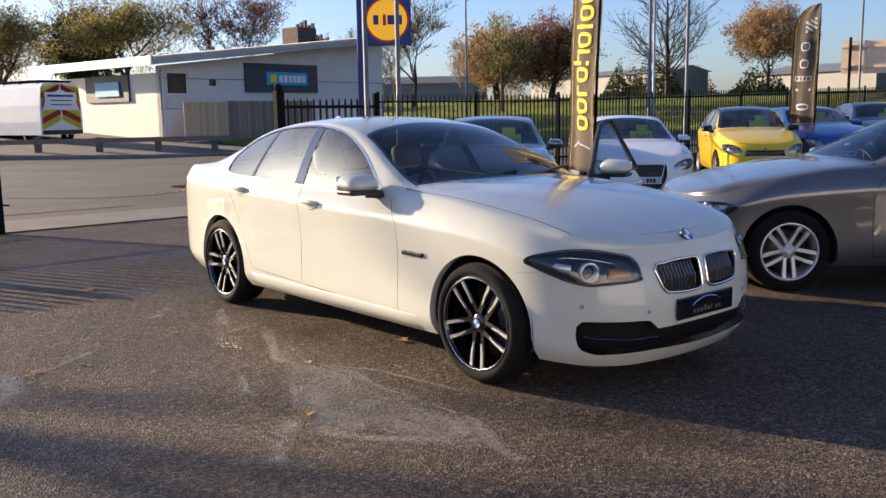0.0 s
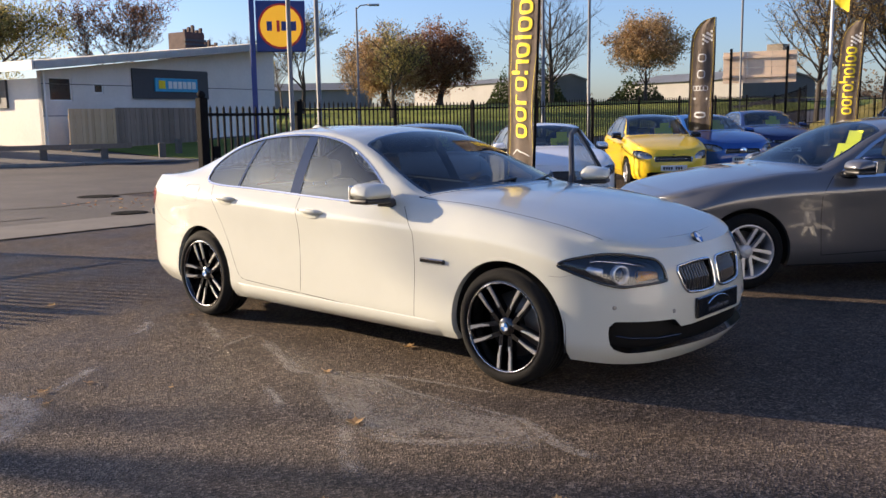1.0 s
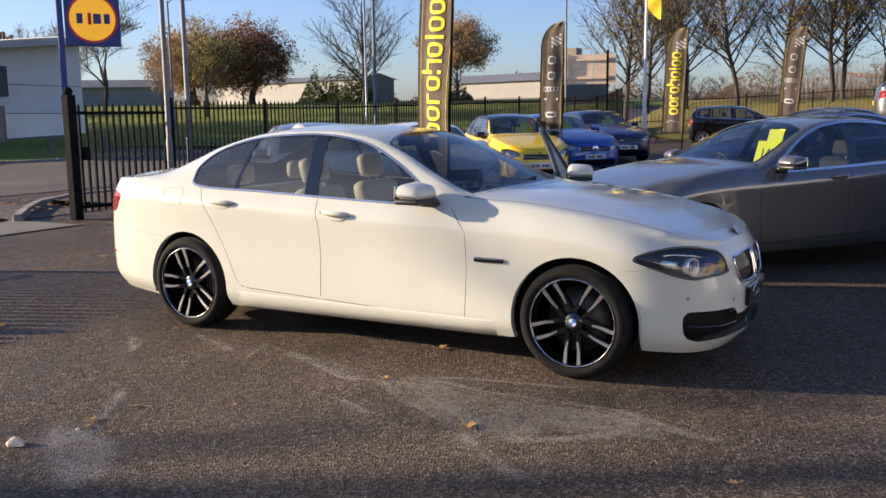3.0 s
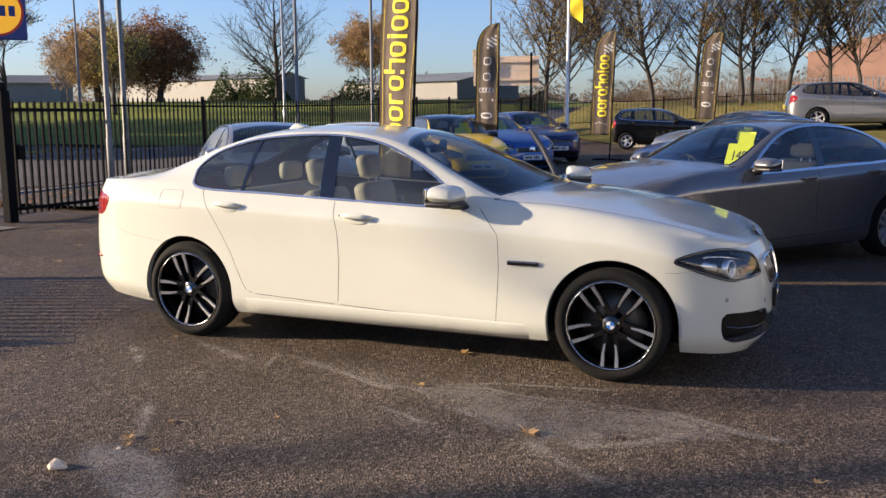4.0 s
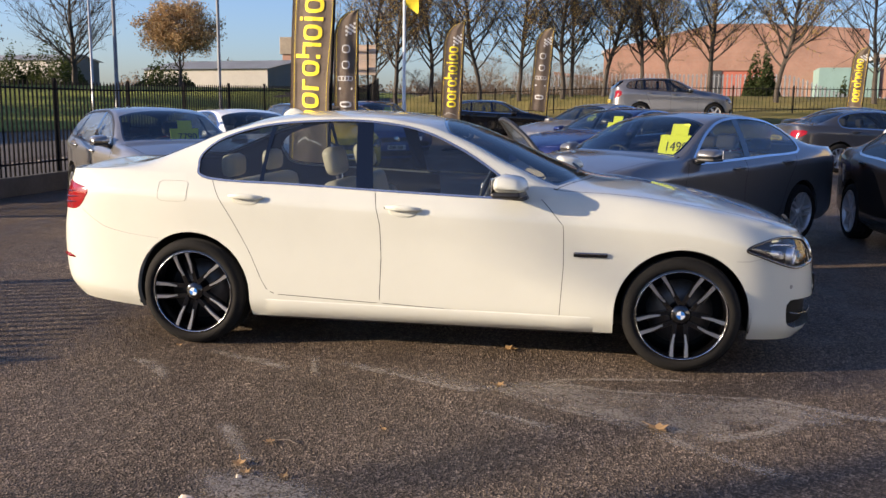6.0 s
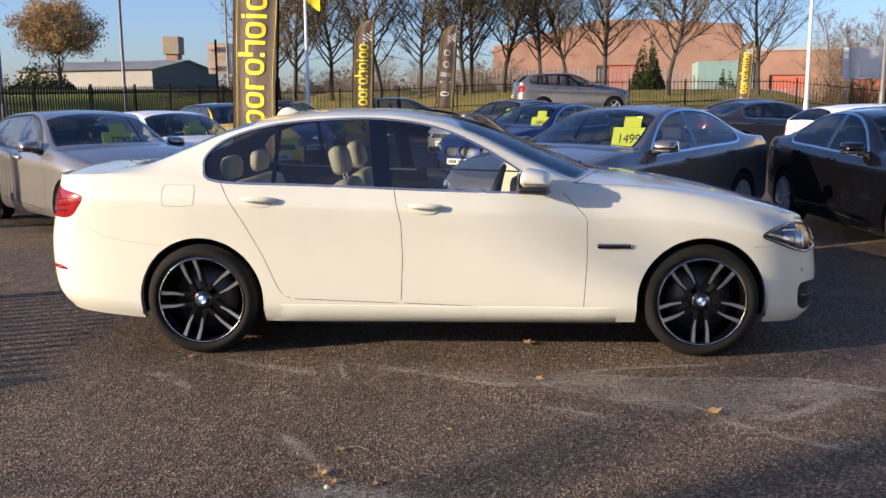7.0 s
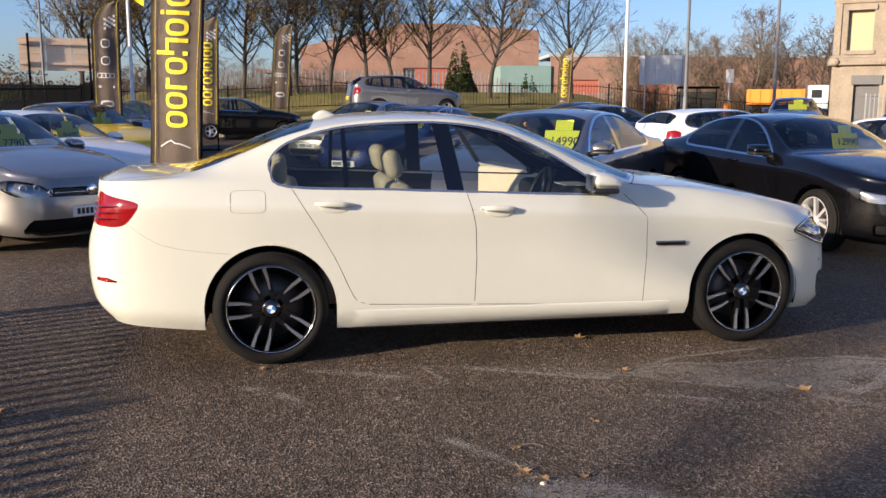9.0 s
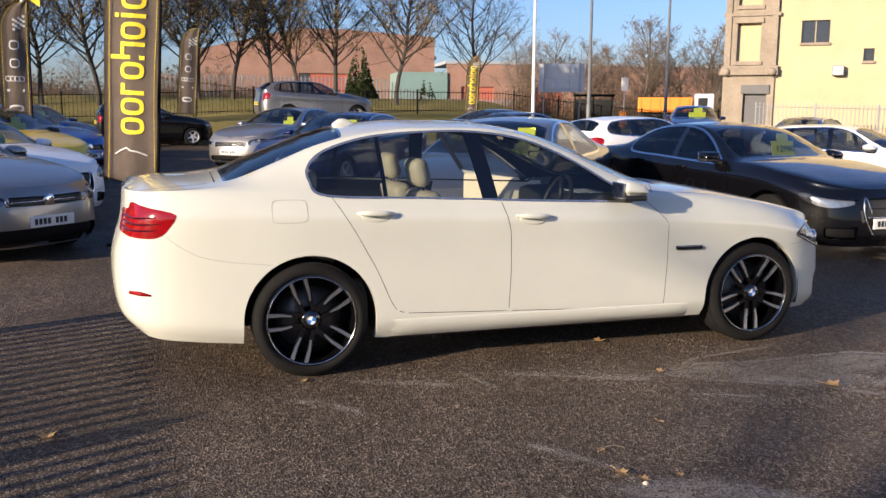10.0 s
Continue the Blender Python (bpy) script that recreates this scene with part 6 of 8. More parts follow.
# ---- the white saloon ----
def skin_line(skin, pts, sg, lift, tail=False):
    """Points a little off the skin, from (way round, height) pairs."""
    out = []
    for a, z in pts:
        p, n = skin(z, w=a) if tail else skin(z, u=a)
        q = p + lift * n
        out.append(Vector((q.x, q.y * sg, q.z)))
    return out


def rounded(poly, by):
    """A polygon pushed outwards by a few millimetres and smoothed."""
    c = Vector((sum(p[0] for p in poly) / len(poly), sum(p[1] for p in poly) / len(poly)))
    return [tuple(Vector(p) + (Vector(p) - c).normalized() * by) for p in smooth_poly(poly, 5)]


SLAT = plain("grille_slat", (0.10, 0.10, 0.105), 0.25, 0.8, var=0.1)


def white_saloon():
    car = build_car("saloon_car", "white saloon with black alloy wheels, cream seats and an open door", "car", pose(0, 0, 0), WHITE_PAINT, hero=True,
                    step=0.027, spans=(3, 5, 5, 7, 6, 11, 8, 8), wheel_r=0.335, tyre_w=0.25, rim_r=0.262, wheel="twin_black", seat_mat=CREAM, open_door=70, plate=False, trim=BRIGHT_TRIM)
    skin = SKINS[car.name]
    for sg in (1, -1):
        # twin grille openings: bright frame and upright slats
        bm = bmesh.new()
        loop = skin_line(skin, rounded(HERO_KIDNEY, 0.010), sg, 0.004)
        tube(bm, loop + [loop[0]], 0.0085, 8, False)
        fr = part("grille_frame", bm, CHROME, car, "chrome grille surround", True)
        for k in range(11):
            u = 0.062 + 0.0275 * k
            bm = bmesh.new()
            a, b = skin_line(skin, [(u - 0.004, 0.53), (u + 0.004, 0.682)], sg, -0.012)
            tube(bm, [a + Vector((-0.01, 0, 0)), a.lerp(b, 0.5) + Vector((0.006, 0, 0)), b + Vector((-0.01, 0, 0))], [0.0045, 0.0055, 0.0045], 6)
            part("slat", bm, SLAT, fr)
        # headlight: dark bezel, projector ring, brow light, amber corner
        bm = bmesh.new()
        loop = skin_line(skin, rounded(HERO_HEAD, 0.004), sg, 0.001)
        tube(bm, loop + [loop[0]], 0.008, 6, False)
        part("headlight_bezel", bm, GLOSS_BLACK, car, "", True)
        for u, z, r in ((0.775, 0.683, 0.050), (0.635, 0.674, 0.044)):
            p, n = skin(z, u=u)
            way = Vector((1, 0.42 * 1, 0)).normalized()
            c = p - 0.036 * n
            mm = Matrix.Translation((c.x, c.y * sg, c.z)) @ Vector((way.x, way.y * sg, 0)).to_track_quat("Z", "Y").to_matrix().to_4x4()
            bm = bmesh.new()
            lathe(bm, [(0.002, 0.016), (r * 0.55, 0.010), (r * 0.70, 0.002)], 28, "z", mm)
            part("projector_lens", bm, GLOSS_BLACK, car, "", True)
            if u < 0.7:
                continue
            bm = bmesh.new()
            lathe(bm, [(r * 0.72, 0.0), (r * 0.80, 0.022), (r, 0.030), (r * 1.05, 0.020), (r * 1.0, -0.01)], 28, "z", mm)
            part("projector_ring", bm, REFLECTOR, car, "bright ring round the headlight projector", True)
        bm = bmesh.new()
        tube(bm, skin_line(skin, [(0.60, 0.715), (0.75, 0.742), (0.90, 0.754), (1.03, 0.735), (1.085, 0.718)], sg, -0.026), 0.0055, 6)
        part("brow_light", bm, SATIN, car, "", True)
        bm = bmesh.new()
        tube(bm, skin_line(skin, [(0.87, 0.69), (0.95, 0.705), (1.06, 0.712)], sg, -0.036), [0.026, 0.022, 0.006], 8)
        part("side_reflector", bm, REFLECTOR, car, "", True)
        bm = bmesh.new()
        tube(bm, skin_line(skin, [(0.53, 0.660), (0.66, 0.662)], sg, -0.026), [0.020, 0.030], 8)
        part("indicator", bm, AMBER, car, "amber indicator", True)
        # lower intake: blade and rim
        bm = bmesh.new()
        a = skin_line(skin, [(0.37, 0.315), (0.55, 0.318), (0.72, 0.330), (0.80, 0.345)], sg, -0.008)
        tube(bm, a, 0.0035, 6)
        part("intake_blade", bm, SLAT, car, "")
        # parking sensors
        for u, z in ((0.81, 0.50), (0.44, 0.455)):
            p, n = skin(z, u=u)
            bm = bmesh.new()
            mm = Matrix.Translation((p.x, p.y * sg, p.z)) @ Vector((n.x, n.y * sg, n.z)).to_track_quat("Z", "Y").to_matrix().to_4x4()
            lathe(bm, [(0.001, 0.003), (0.009, 0.003), (0.012, 0.001), (0.012, -0.005)], 14, "z", mm)
            part("parking_sensor", bm, SILVER_PAINT, car)
        # tail light: dark bands and a paler inner part
        for z0, w0, w1 in ((0.862, 0.56, 0.92), (0.897, 0.56, 0.945), (0.930, 0.56, 0.91)):
            bm = bmesh.new()
            way = [(w0 + (w1 - w0) * q / 12, z0 + 0.01 * (1 - math.sin(math.pi * q / 12))) for q in range(13)]
            tube(bm, skin_line(skin, way, sg, 0.005, True), [0.0065] * 9 + [0.006, 0.005, 0.004, 0.002], 6)
            part("light_band", bm, DARK_LENS, car)
        bm = bmesh.new()
        tube(bm, skin_line(skin, [(0.72, 0.515), (0.80, 0.512), (0.87, 0.505)], sg, 0.0, True), [0.012, 0.014, 0.005], 8)
        part("rear_reflector", bm, RED_LENS, car, "small red rear reflector", True)
        # bumper joints
        run = [(-2.262, 0.838), (-2.235, 0.812), (-2.185, 0.775), (-2.095, 0.725), (-2.00, 0.702), (-1.915, 0.688), (-1.80, 0.676), (-1.70, 0.667)]
        line = []
        for k in range(43):
            x = -2.262 + (2.262 - 1.70) * k / 42
            z = float(np.interp(x, [q[0] for q in run], [q[1] for q in run]))
            lo, hi = 0.5, 2.6
            for i in range(26):
                mid = (lo + hi) / 2
                if skin(z, w=mid)[0].x < x:
                    lo = mid
                else:
                    hi = mid
            p, n = skin(z, w=lo)
            q = p + 0.0006 * n
            line.append(Vector((q.x, q.y * sg, q.z)))
        bm = bmesh.new()
        tube(bm, line, 0.0009, 5)
        part("bumper_joint", bm, SHUT_LINE, car)
        bm = bmesh.new()
        tube(bm, skin_line(skin, [(1.02, 0.672), (1.10, 0.655), (1.17, 0.655)], sg, 0.0002), 0.0014, 5)
        part("bumper_joint", bm, SHUT_LINE, car)
        # side vent in the wing
        bm = bmesh.new()
        z = 0.668
        y = 0.918 * sg
        box(bm, 0.868, 1.060, y - 0.014, y + 0.014, z - 0.015, z + 0.013, 0.006, 2)
        v = part("side_vent", bm, GLOSS_BLACK, car, "black and chrome wing vent")
        bm = bmesh.new()
        box(bm, 0.872, 1.056, y - 0.016 if sg < 0 else y + 0.006, y - 0.006 if sg < 0 else y + 0.016, z + 0.002, z + 0.012, 0.003, 1)
        part("vent_blade", bm, CHROME, v)
    # sill panels under the doors, a little proud of the flank
    def side_at(x, z):
        lo, hi = 0.8, 5.2
        for i in range(28):
            mid = (lo + hi) / 2
            if skin(z, w=mid)[0].x < x:
                lo = mid
            else:
                hi = mid
        return skin(z, w=lo)
    for sg in (1, -1):
        bm = bmesh.new()
        rows = []
        for x in np.linspace(-1.075, 1.065, 40):
            row = []
            for z, d in ((0.306, -0.004), (0.304, 0.005), (0.299, 0.008), (0.250, 0.0105), (0.200, 0.009), (0.194, 0.004), (0.190, -0.014)):
                p, n = side_at(float(x), z + 0.016 * (0.35 - 0.5 * (x + 0.3)) * (1 if z > 0.28 else 0.3))
                d = -0.004 + (d + 0.004) * smoothstep(1.065, 0.86, float(x)) * smoothstep(-1.075, -0.90, float(x))
                row.append(bm.verts.new((p.x, (p.y + d) * sg, p.z)))
            rows.append(row)
        ring_faces(bm, rows, False)
        bmesh.ops.recalc_face_normals(bm, faces=bm.faces)
        part("sill_panel", bm, WHITE_PAINT, car, "", True)
    # outline of the fuel flap
    bm = bmesh.new()
    loop = []
    for k in range(96):
        a = 2 * math.pi * k / 96
        c, s_ = math.cos(a), math.sin(a)
        x = -1.597 + 0.098 * math.copysign(abs(c) ** 0.35, c)
        z = 0.965 + 0.062 * math.copysign(abs(s_) ** 0.35, s_)
        lo, hi = 0.8, 2.6
        for i in range(26):
            mid = (lo + hi) / 2
            if skin(z, w=mid)[0].x < x:
                lo = mid
            else:
                hi = mid
        p, n = skin(z, w=lo)
        loop.append(Vector((p.x, -p.y, p.z)) + 0.0008 * Vector((n.x, -n.y, n.z)))
    tube(bm, loop + [loop[0]], 0.0008, 5, False)
    part("fuel_flap_joint", bm, SHUT_LINE, car)
    # black board where the front plate goes, with a pale outline mark
    bm = bmesh.new()
    box(bm, 2.318, 2.340, -0.255, 0.255, 0.385, 0.500, 0.006, 1)
    pl = part("plate_board", bm, GLOSS_BLACK, car, "black board with a pale car outline on the bumper")
    bm = bmesh.new()
    tube(bm, [(2.3415, -0.13 + 0.26 * q, 0.452 + 0.034 * math.sin(math.pi * q) ** 0.7) for q in np.linspace(0, 1, 13)], 0.0028, 5)
    part("outline_mark", bm, SATIN, pl)
    for k in range(8):
        bm = bmesh.new()
        y = -0.125 + 0.033 * k
        h = 0.030 if k in (3, 5) else 0.021
        box(bm, 2.3405, 2.3420, y, y + (0.008 if k == 5 else 0.024), 0.408, 0.408 + h, 0.0005, 1)
        part("lettering_bar", bm, SATIN, pl)
    # bonnet badge, quartered in blue and white
    bm = bmesh.new()
    mm = Matrix.Translation((2.200, 0, 0.800)) @ Matrix.Rotation(radians(52), 4, "Y")
    lathe(bm, [(0.001, 0.008), (0.028, 0.007), (0.034, 0.008), (0.041, 0.006), (0.042, -0.01)], 32, "z", mm)
    inv = mm.inverted()
    for f in bm.faces:
        c = inv @ f.calc_center_median()
        r = math.hypot(c.x, c.y)
        f.material_index = 0 if r > 0.031 else (1 if c.x * c.y > 0 else 2)
    part("badge", bm, [TRIM, ROUND_BLUE, ROUND_WHITE], car, "round quartered badge")
    # joint along the front of the bonnet
    bm = bmesh.new()
    tz = curve1(SALOON["top_z"])
    tube(bm, [(2.138 - 0.13 * (y / 0.7) ** 2, y, tz(2.138 - 0.13 * (y / 0.7) ** 2) - 0.0015 - 0.0155 * (abs(y) / 0.6) ** 2.0) for y in np.linspace(-0.60, 0.60, 25)], 0.0022, 5)
    part("bonnet_joint", bm, INTERIOR, car)
    # fin on the roof
    bm = bmesh.new()
    rings = []
    for q in np.linspace(0, 1, 9):
        x = -1.02 - 0.17 * q
        h, w = 0.055 * math.sin(math.pi * min(1, q * 0.62 + 0.02)) ** 1.4 + 0.002, 0.028 * (0.25 + 0.75 * q)
        z0 = 1.442 - 0.12 * (q * 0.17) - 0.2 * max(0, q - 0.3) ** 2 * 0.3
        rings.append([bm.verts.new((x, w * math.cos(a), z0 - 0.01 + h * math.sin(a) * 1.15)) for a in np.linspace(0, math.pi, 9)])
    ring_faces(bm, rings, False)
    bm.faces.new(rings[-1])
    part("roof_fin", bm, WHITE_PAINT, car, "", True)
    # wipers
    for y0, y1 in ((-0.55, 0.05), (0.05, 0.55)):
        bm = bmesh.new()
        tube(bm, [(0.93 - 0.16 * (abs(y0) / 0.75) ** 2, y0, 1.052), (0.86 - 0.1 * (abs(y1) / 0.75) ** 2, y1, 1.10)], 0.008, 6)
        part("wiper", bm, TRIM, car)
    # sheets of paper on the seat and dash
    bm = bmesh.new()
    box(bm, 0.50, 0.68, -0.25, 0.05, 0.968, 0.972)
    solid("paper_sheet", bm, PAPER, "white paper sheet lying on the dashboard", "paper")
    # inner panel of the far rear door and the sun blind
    bm = bmesh.new()
    tube(bm, [(0.10, -0.05, 1.335), (0.06, 0.05, 1.335)], 0.03, 8)
    box(bm, 0.02, 0.06, -0.12, 0.12, 1.27, 1.33, 0.015, 2)
    part("rear_view_mirror", bm, TRIM, car)
    return car


SALOON_CAR = white_saloon()

# a plain wall added out of the walk's sight, to bounce sunlight onto the saloon's shaded front
bm = bmesh.new()
box(bm, 17.0, 17.4, -24.0, 6.0, -0.3, 5.2, 0.03, 1)
solid("wall_east", bm, plain("pale_bounce_render", (0.60, 0.62, 0.65), 0.85, var=0.1, scale=0.6, grain=0.2, gscale=20), "unseen pale wall added to bounce sunlight onto the white saloon's front", kind="structure")

# ---- the other cars in the yard ----
def at_land(x, y, a, dz=0.0):
    return Matrix.Translation((x, y, land(x, y) + dz)) @ Matrix.Rotation(radians(a), 4, "Z")


SAL_HEAD = [(0.50, 0.60), (0.72, 0.59), (0.95, 0.63), (1.06, 0.70), (0.95, 0.735), (0.74, 0.735), (0.54, 0.70)]
WEDGE_HEAD = [(0.45, 0.632), (0.66, 0.590), (0.84, 0.592), (0.97, 0.640), (1.06, 0.722), (0.98, 0.732), (0.86, 0.715), (0.68, 0.690), (0.47, 0.668)]
HATCH_HEAD = [(0.48, 0.62), (0.66, 0.595), (0.86, 0.615), (1.02, 0.70), (0.99, 0.765), (0.80, 0.762), (0.57, 0.715)]
WIDE_GRILLE = [(-0.1, 0.56), (0.40, 0.56), (0.44, 0.60), (0.42, 0.645), (-0.1, 0.645)]
DEEP_GRILLE = [(-0.1, 0.30), (0.24, 0.30), (0.36, 0.46), (0.37, 0.64), (0.33, 0.675), (-0.1, 0.675)]
SLIM_GRILLE = [(-0.1, 0.605), (0.44, 0.615), (0.46, 0.640), (0.44, 0.665), (-0.1, 0.660)]
LOW_INTAKE = [(-0.2, 0.225), (0.50, 0.225), (0.62, 0.26), (0.56, 0.33), (-0.2, 0.33)]
SMALL_TAIL = [(0.50, 0.80), (0.70, 0.79), (0.86, 0.83), (0.98, 0.92), (0.92, 0.97), (0.70, 0.97), (0.52, 0.95)]
TALL_TAIL = [(0.62, 0.80), (0.78, 0.79), (0.92, 0.83), (1.00, 0.93), (0.92, 1.0), (0.76, 1.01), (0.62, 0.98)]

SMALL = dict(step=0.085, spans=(2, 2, 2, 3, 2, 5, 4, 4))
W_EXEC = Warp(2.28, -2.58, 1.437, 0.925, 0.975, 1.47)
W_LONG = Warp(2.36, -2.56, 1.456, 0.935, 0.98, 1.455)
W_FAMILY = Warp(2.15, -2.10, 1.315, 0.90, 0.96, 1.452)
W_COMPACT = Warp(2.12, -2.12, 1.30, 0.89, 0.94, 1.42)
W_TOWN = Warp(2.05, -1.95, 1.232, 0.82, 0.98, 1.498)
W_MID = Warp(2.18, -2.11, 1.35, 0.89, 0.97, 1.43)
W_ESTATE = Warp(2.30, -2.42, 1.42, 0.91, 0.97, 1.46)
W_SUV = Warp(2.24, -2.41, 1.405, 0.94, 1.14, 1.665)
W_BOX = Warp(2.02, -1.80, 1.25, 0.86, 0.98, 1.44)


def yard_cars():
    g = "cars for sale in the yard"
    build_car("parked_saloon", "grey metallic saloon with silver twin-spoke wheels, parked in shade", "car", at_land(1.68, 4.30, -131.4), GREY_PAINT, warp=W_EXEC, step=0.05, spans=(2, 3, 3, 4, 3, 7, 5, 5),
              wheel="twin", wheel_r=0.33, rim_r=0.235, tyre_w=0.23, head=SAL_HEAD, grille=WIDE_GRILLE, intake=LOW_INTAKE, badge=(2.30, 0.60, 0.08, CHROME), seat_mat=BLACK_SEAT, group=g)
    build_car("parked_saloon", "glossy black saloon with silver multi-spoke wheels on asphalt", "car", at_land(5.0, 4.04, -86.6), BLACK_PAINT, warp=W_LONG, step=0.055, spans=(2, 3, 3, 3, 3, 6, 5, 5),
              wheel="multi", wheel_r=0.335, rim_r=0.252, tyre_w=0.235, head=WEDGE_HEAD, glass=GLASS_PRIVACY, grille=DEEP_GRILLE, intake=[(0.46, 0.26), (0.76, 0.27), (0.78, 0.36), (0.46, 0.37)], group=g)
    build_car("parked_hatchback", "silver five-door hatchback parked nose out by the fence", "car", at_land(-4.88, 5.32, -44.6), SILVER_PAINT, "hatch", W_FAMILY, step=0.055, spans=(2, 3, 3, 3, 3, 6, 5, 5),
              wheel="ten", wheel_r=0.315, rim_r=0.205, tyre_w=0.205, head=HATCH_HEAD, tail=TALL_TAIL, grille=[(-0.1, 0.595), (0.47, 0.605), (0.50, 0.640), (0.47, 0.675), (-0.1, 0.668)], intake=[(-0.2, 0.20), (0.62, 0.20), (0.76, 0.25), (0.68, 0.350), (-0.2, 0.352)], badge=(2.29, 0.635, 0.065, CHROME), trim=TRIM, group=g)
    build_car("parked_hatchback", "white hatchback with deep black grille, parked nose out", "car", at_land(-4.95, 8.66, -44.1), WHITE_COOL, "hatch", W_COMPACT, head=HATCH_HEAD, tail=TALL_TAIL, grille=DEEP_GRILLE,
              intake=[(0.46, 0.26), (0.72, 0.27), (0.74, 0.36), (0.46, 0.37)], wheel="five", wheel_r=0.315, rim_r=0.215, group=g, **SMALL)
    build_car("parked_hatchback", "bright yellow small hatchback with a black roof", "car", at_land(-5.22, 13.07, -49), YELLOW_PAINT, "hatch", W_TOWN, head=HATCH_HEAD, tail=TALL_TAIL, grille=WIDE_GRILLE,
              intake=LOW_INTAKE, wheel="five", wheel_r=0.30, rim_r=0.20, roof_mat=BLACK_PAINT, mirror_mat=BLACK_PAINT, trim=TRIM, badge=(2.28, 0.66, 0.04, TRIM), group=g, **SMALL)
    build_car("parked_hatchback", "mid-blue hatchback with a round grille badge", "car", at_land(-5.34, 15.95, -42), BLUE_PAINT, "hatch", W_MID, head=HATCH_HEAD, tail=TALL_TAIL, grille=WIDE_GRILLE,
              intake=LOW_INTAKE, wheel="five", wheel_r=0.315, badge=(2.30, 0.60, 0.085, CHROME), group=g, **SMALL)
    build_car("parked_hatchback", "dark navy hatchback parked in shade", "car", at_land(-5.54, 20.0, -49), NAVY_PAINT, "hatch", W_FAMILY, head=HATCH_HEAD, tail=TALL_TAIL, grille=SLIM_GRILLE,
              intake=LOW_INTAKE, wheel="five", wheel_r=0.315, group=g, **SMALL)
    build_car("parked_hatchback", "long white estate car with red tail lights", "car", at_land(8.95, 13.30, 14), WHITE_COOL, "hatch", W_ESTATE, head=HATCH_HEAD, tail=TALL_TAIL, grille=DEEP_GRILLE,
              wheel="five", wheel_r=0.315, rim_r=0.215, group=g, **SMALL)
    build_car("parked_saloon", "dark grey saloon with bright window trim and silver wheels", "car", at_land(7.6, 17.2, 16), DARKGREY_PAINT, warp=W_LONG, head=SAL_HEAD, grille=WIDE_GRILLE, tail=SMALL_TAIL,
              wheel="ten", wheel_r=0.335, group=g, **SMALL)
    build_car("parked_saloon", "black saloon with red tail lights at the row's far end", "car", at_land(8.6, 21.4, 16), BLACK_PAINT, warp=W_LONG, head=SAL_HEAD, grille=WIDE_GRILLE, tail=SMALL_TAIL,
              wheel="ten", wheel_r=0.335, group=g, **SMALL)
    build_car("parked_saloon", "dark blue saloon with a yellow price card inside", "car", at_land(1.2, 11.9, -131), NAVY_PAINT, warp=W_EXEC, head=SAL_HEAD, grille=None, wheel="five", group=g, **SMALL)
    build_car("parked_saloon", "silver-grey saloon parked beyond the dark blue one", "car", at_land(0.7, 17.0, -131), SILVER_PAINT, warp=W_EXEC, head=SAL_HEAD, grille=WIDE_GRILLE, intake=LOW_INTAKE, wheel="five", group=g, **SMALL)
    build_car("parked_hatchback", "small black hatchback beside a feather flag", "car", at_land(-2.6, 26.6, 8), BLACK_PAINT, "hatch", W_BOX, head=HATCH_HEAD, tail=TALL_TAIL, grille=WIDE_GRILLE, intake=LOW_INTAKE,
              wheel="five", wheel_r=0.30, rim_r=0.2, group=g, **SMALL)
    build_car("parked_suv", "grey metallic sport utility car standing on the grass bank", "car", at_land(3.64, 29.86, 10, 0.05), paint("mid_grey_paint", (0.22, 0.22, 0.225), 0.7), "hatch", W_SUV,
              head=HATCH_HEAD, tail=TALL_TAIL, grille=None, wheel="five", wheel_r=0.36, rim_r=0.24, tyre_w=0.24, trim=TRIM, group=g, **SMALL)
    build_car("parked_suv", "dark blue pickup-like car with a yellow price card", "car", at_land(16.5, 23.0, -120), NAVY_PAINT, "hatch", W_SUV, head=HATCH_HEAD, tail=TALL_TAIL, grille=WIDE_GRILLE, wheel="five", wheel_r=0.36, group=g, **SMALL)
    build_car("parked_hatchback", "white hatchback at the edge of the yard", "car", at_land(10.9, 8.5, -60), WHITE_COOL, "hatch", W_COMPACT, head=HATCH_HEAD, tail=TALL_TAIL, grille=DEEP_GRILLE, wheel="five", group=g, **SMALL)
    build_car("parked_hatchback", "blue hatchback by the cream building's railings", "car", at_land(17.2, 18.0, -150), BLUE_PAINT, "hatch", W_FAMILY, head=HATCH_HEAD, tail=TALL_TAIL, grille=SLIM_GRILLE, wheel="five", group=g, **SMALL)
    build_car("parked_hatchback", "navy estate car near the cream building", "car", at_land(18.0, 13.0, 150), NAVY_PAINT, "hatch", W_SUV, head=HATCH_HEAD, tail=TALL_TAIL, grille=SLIM_GRILLE, wheel="five", wheel_r=0.36, group=g, **SMALL)


yard_cars()


def price_card(m, text, size=1.0):
    """Yellow card with a smaller one above it, hung inside a windscreen."""
    ob = thing("price_card", "fluorescent yellow price card with dark figures inside a windscreen", "price card", m, "price cards")
    bm = bmesh.new()
    box(bm, -0.003, 0.003, -0.23 * size, 0.23 * size, -0.14 * size, 0.12 * size, 0.001, 1)
    card = part("card", bm, SIGN_YELLOW, ob)
    bm = bmesh.new()
    box(bm, -0.003, 0.003, -0.10 * size, 0.13 * size, 0.121 * size, 0.25 * size, 0.001, 1)
    part("top_card", bm, SIGN_YELLOW, ob)
    if text:
        words(text, 0.155 * size, INK, ob, Matrix.Translation((0.007, 0.04 * size, -0.02 * size)) @ Matrix.Rotation(radians(90), 4, "Z") @ Matrix.Rotation(radians(90), 4, "X"), "figures", 0.001)
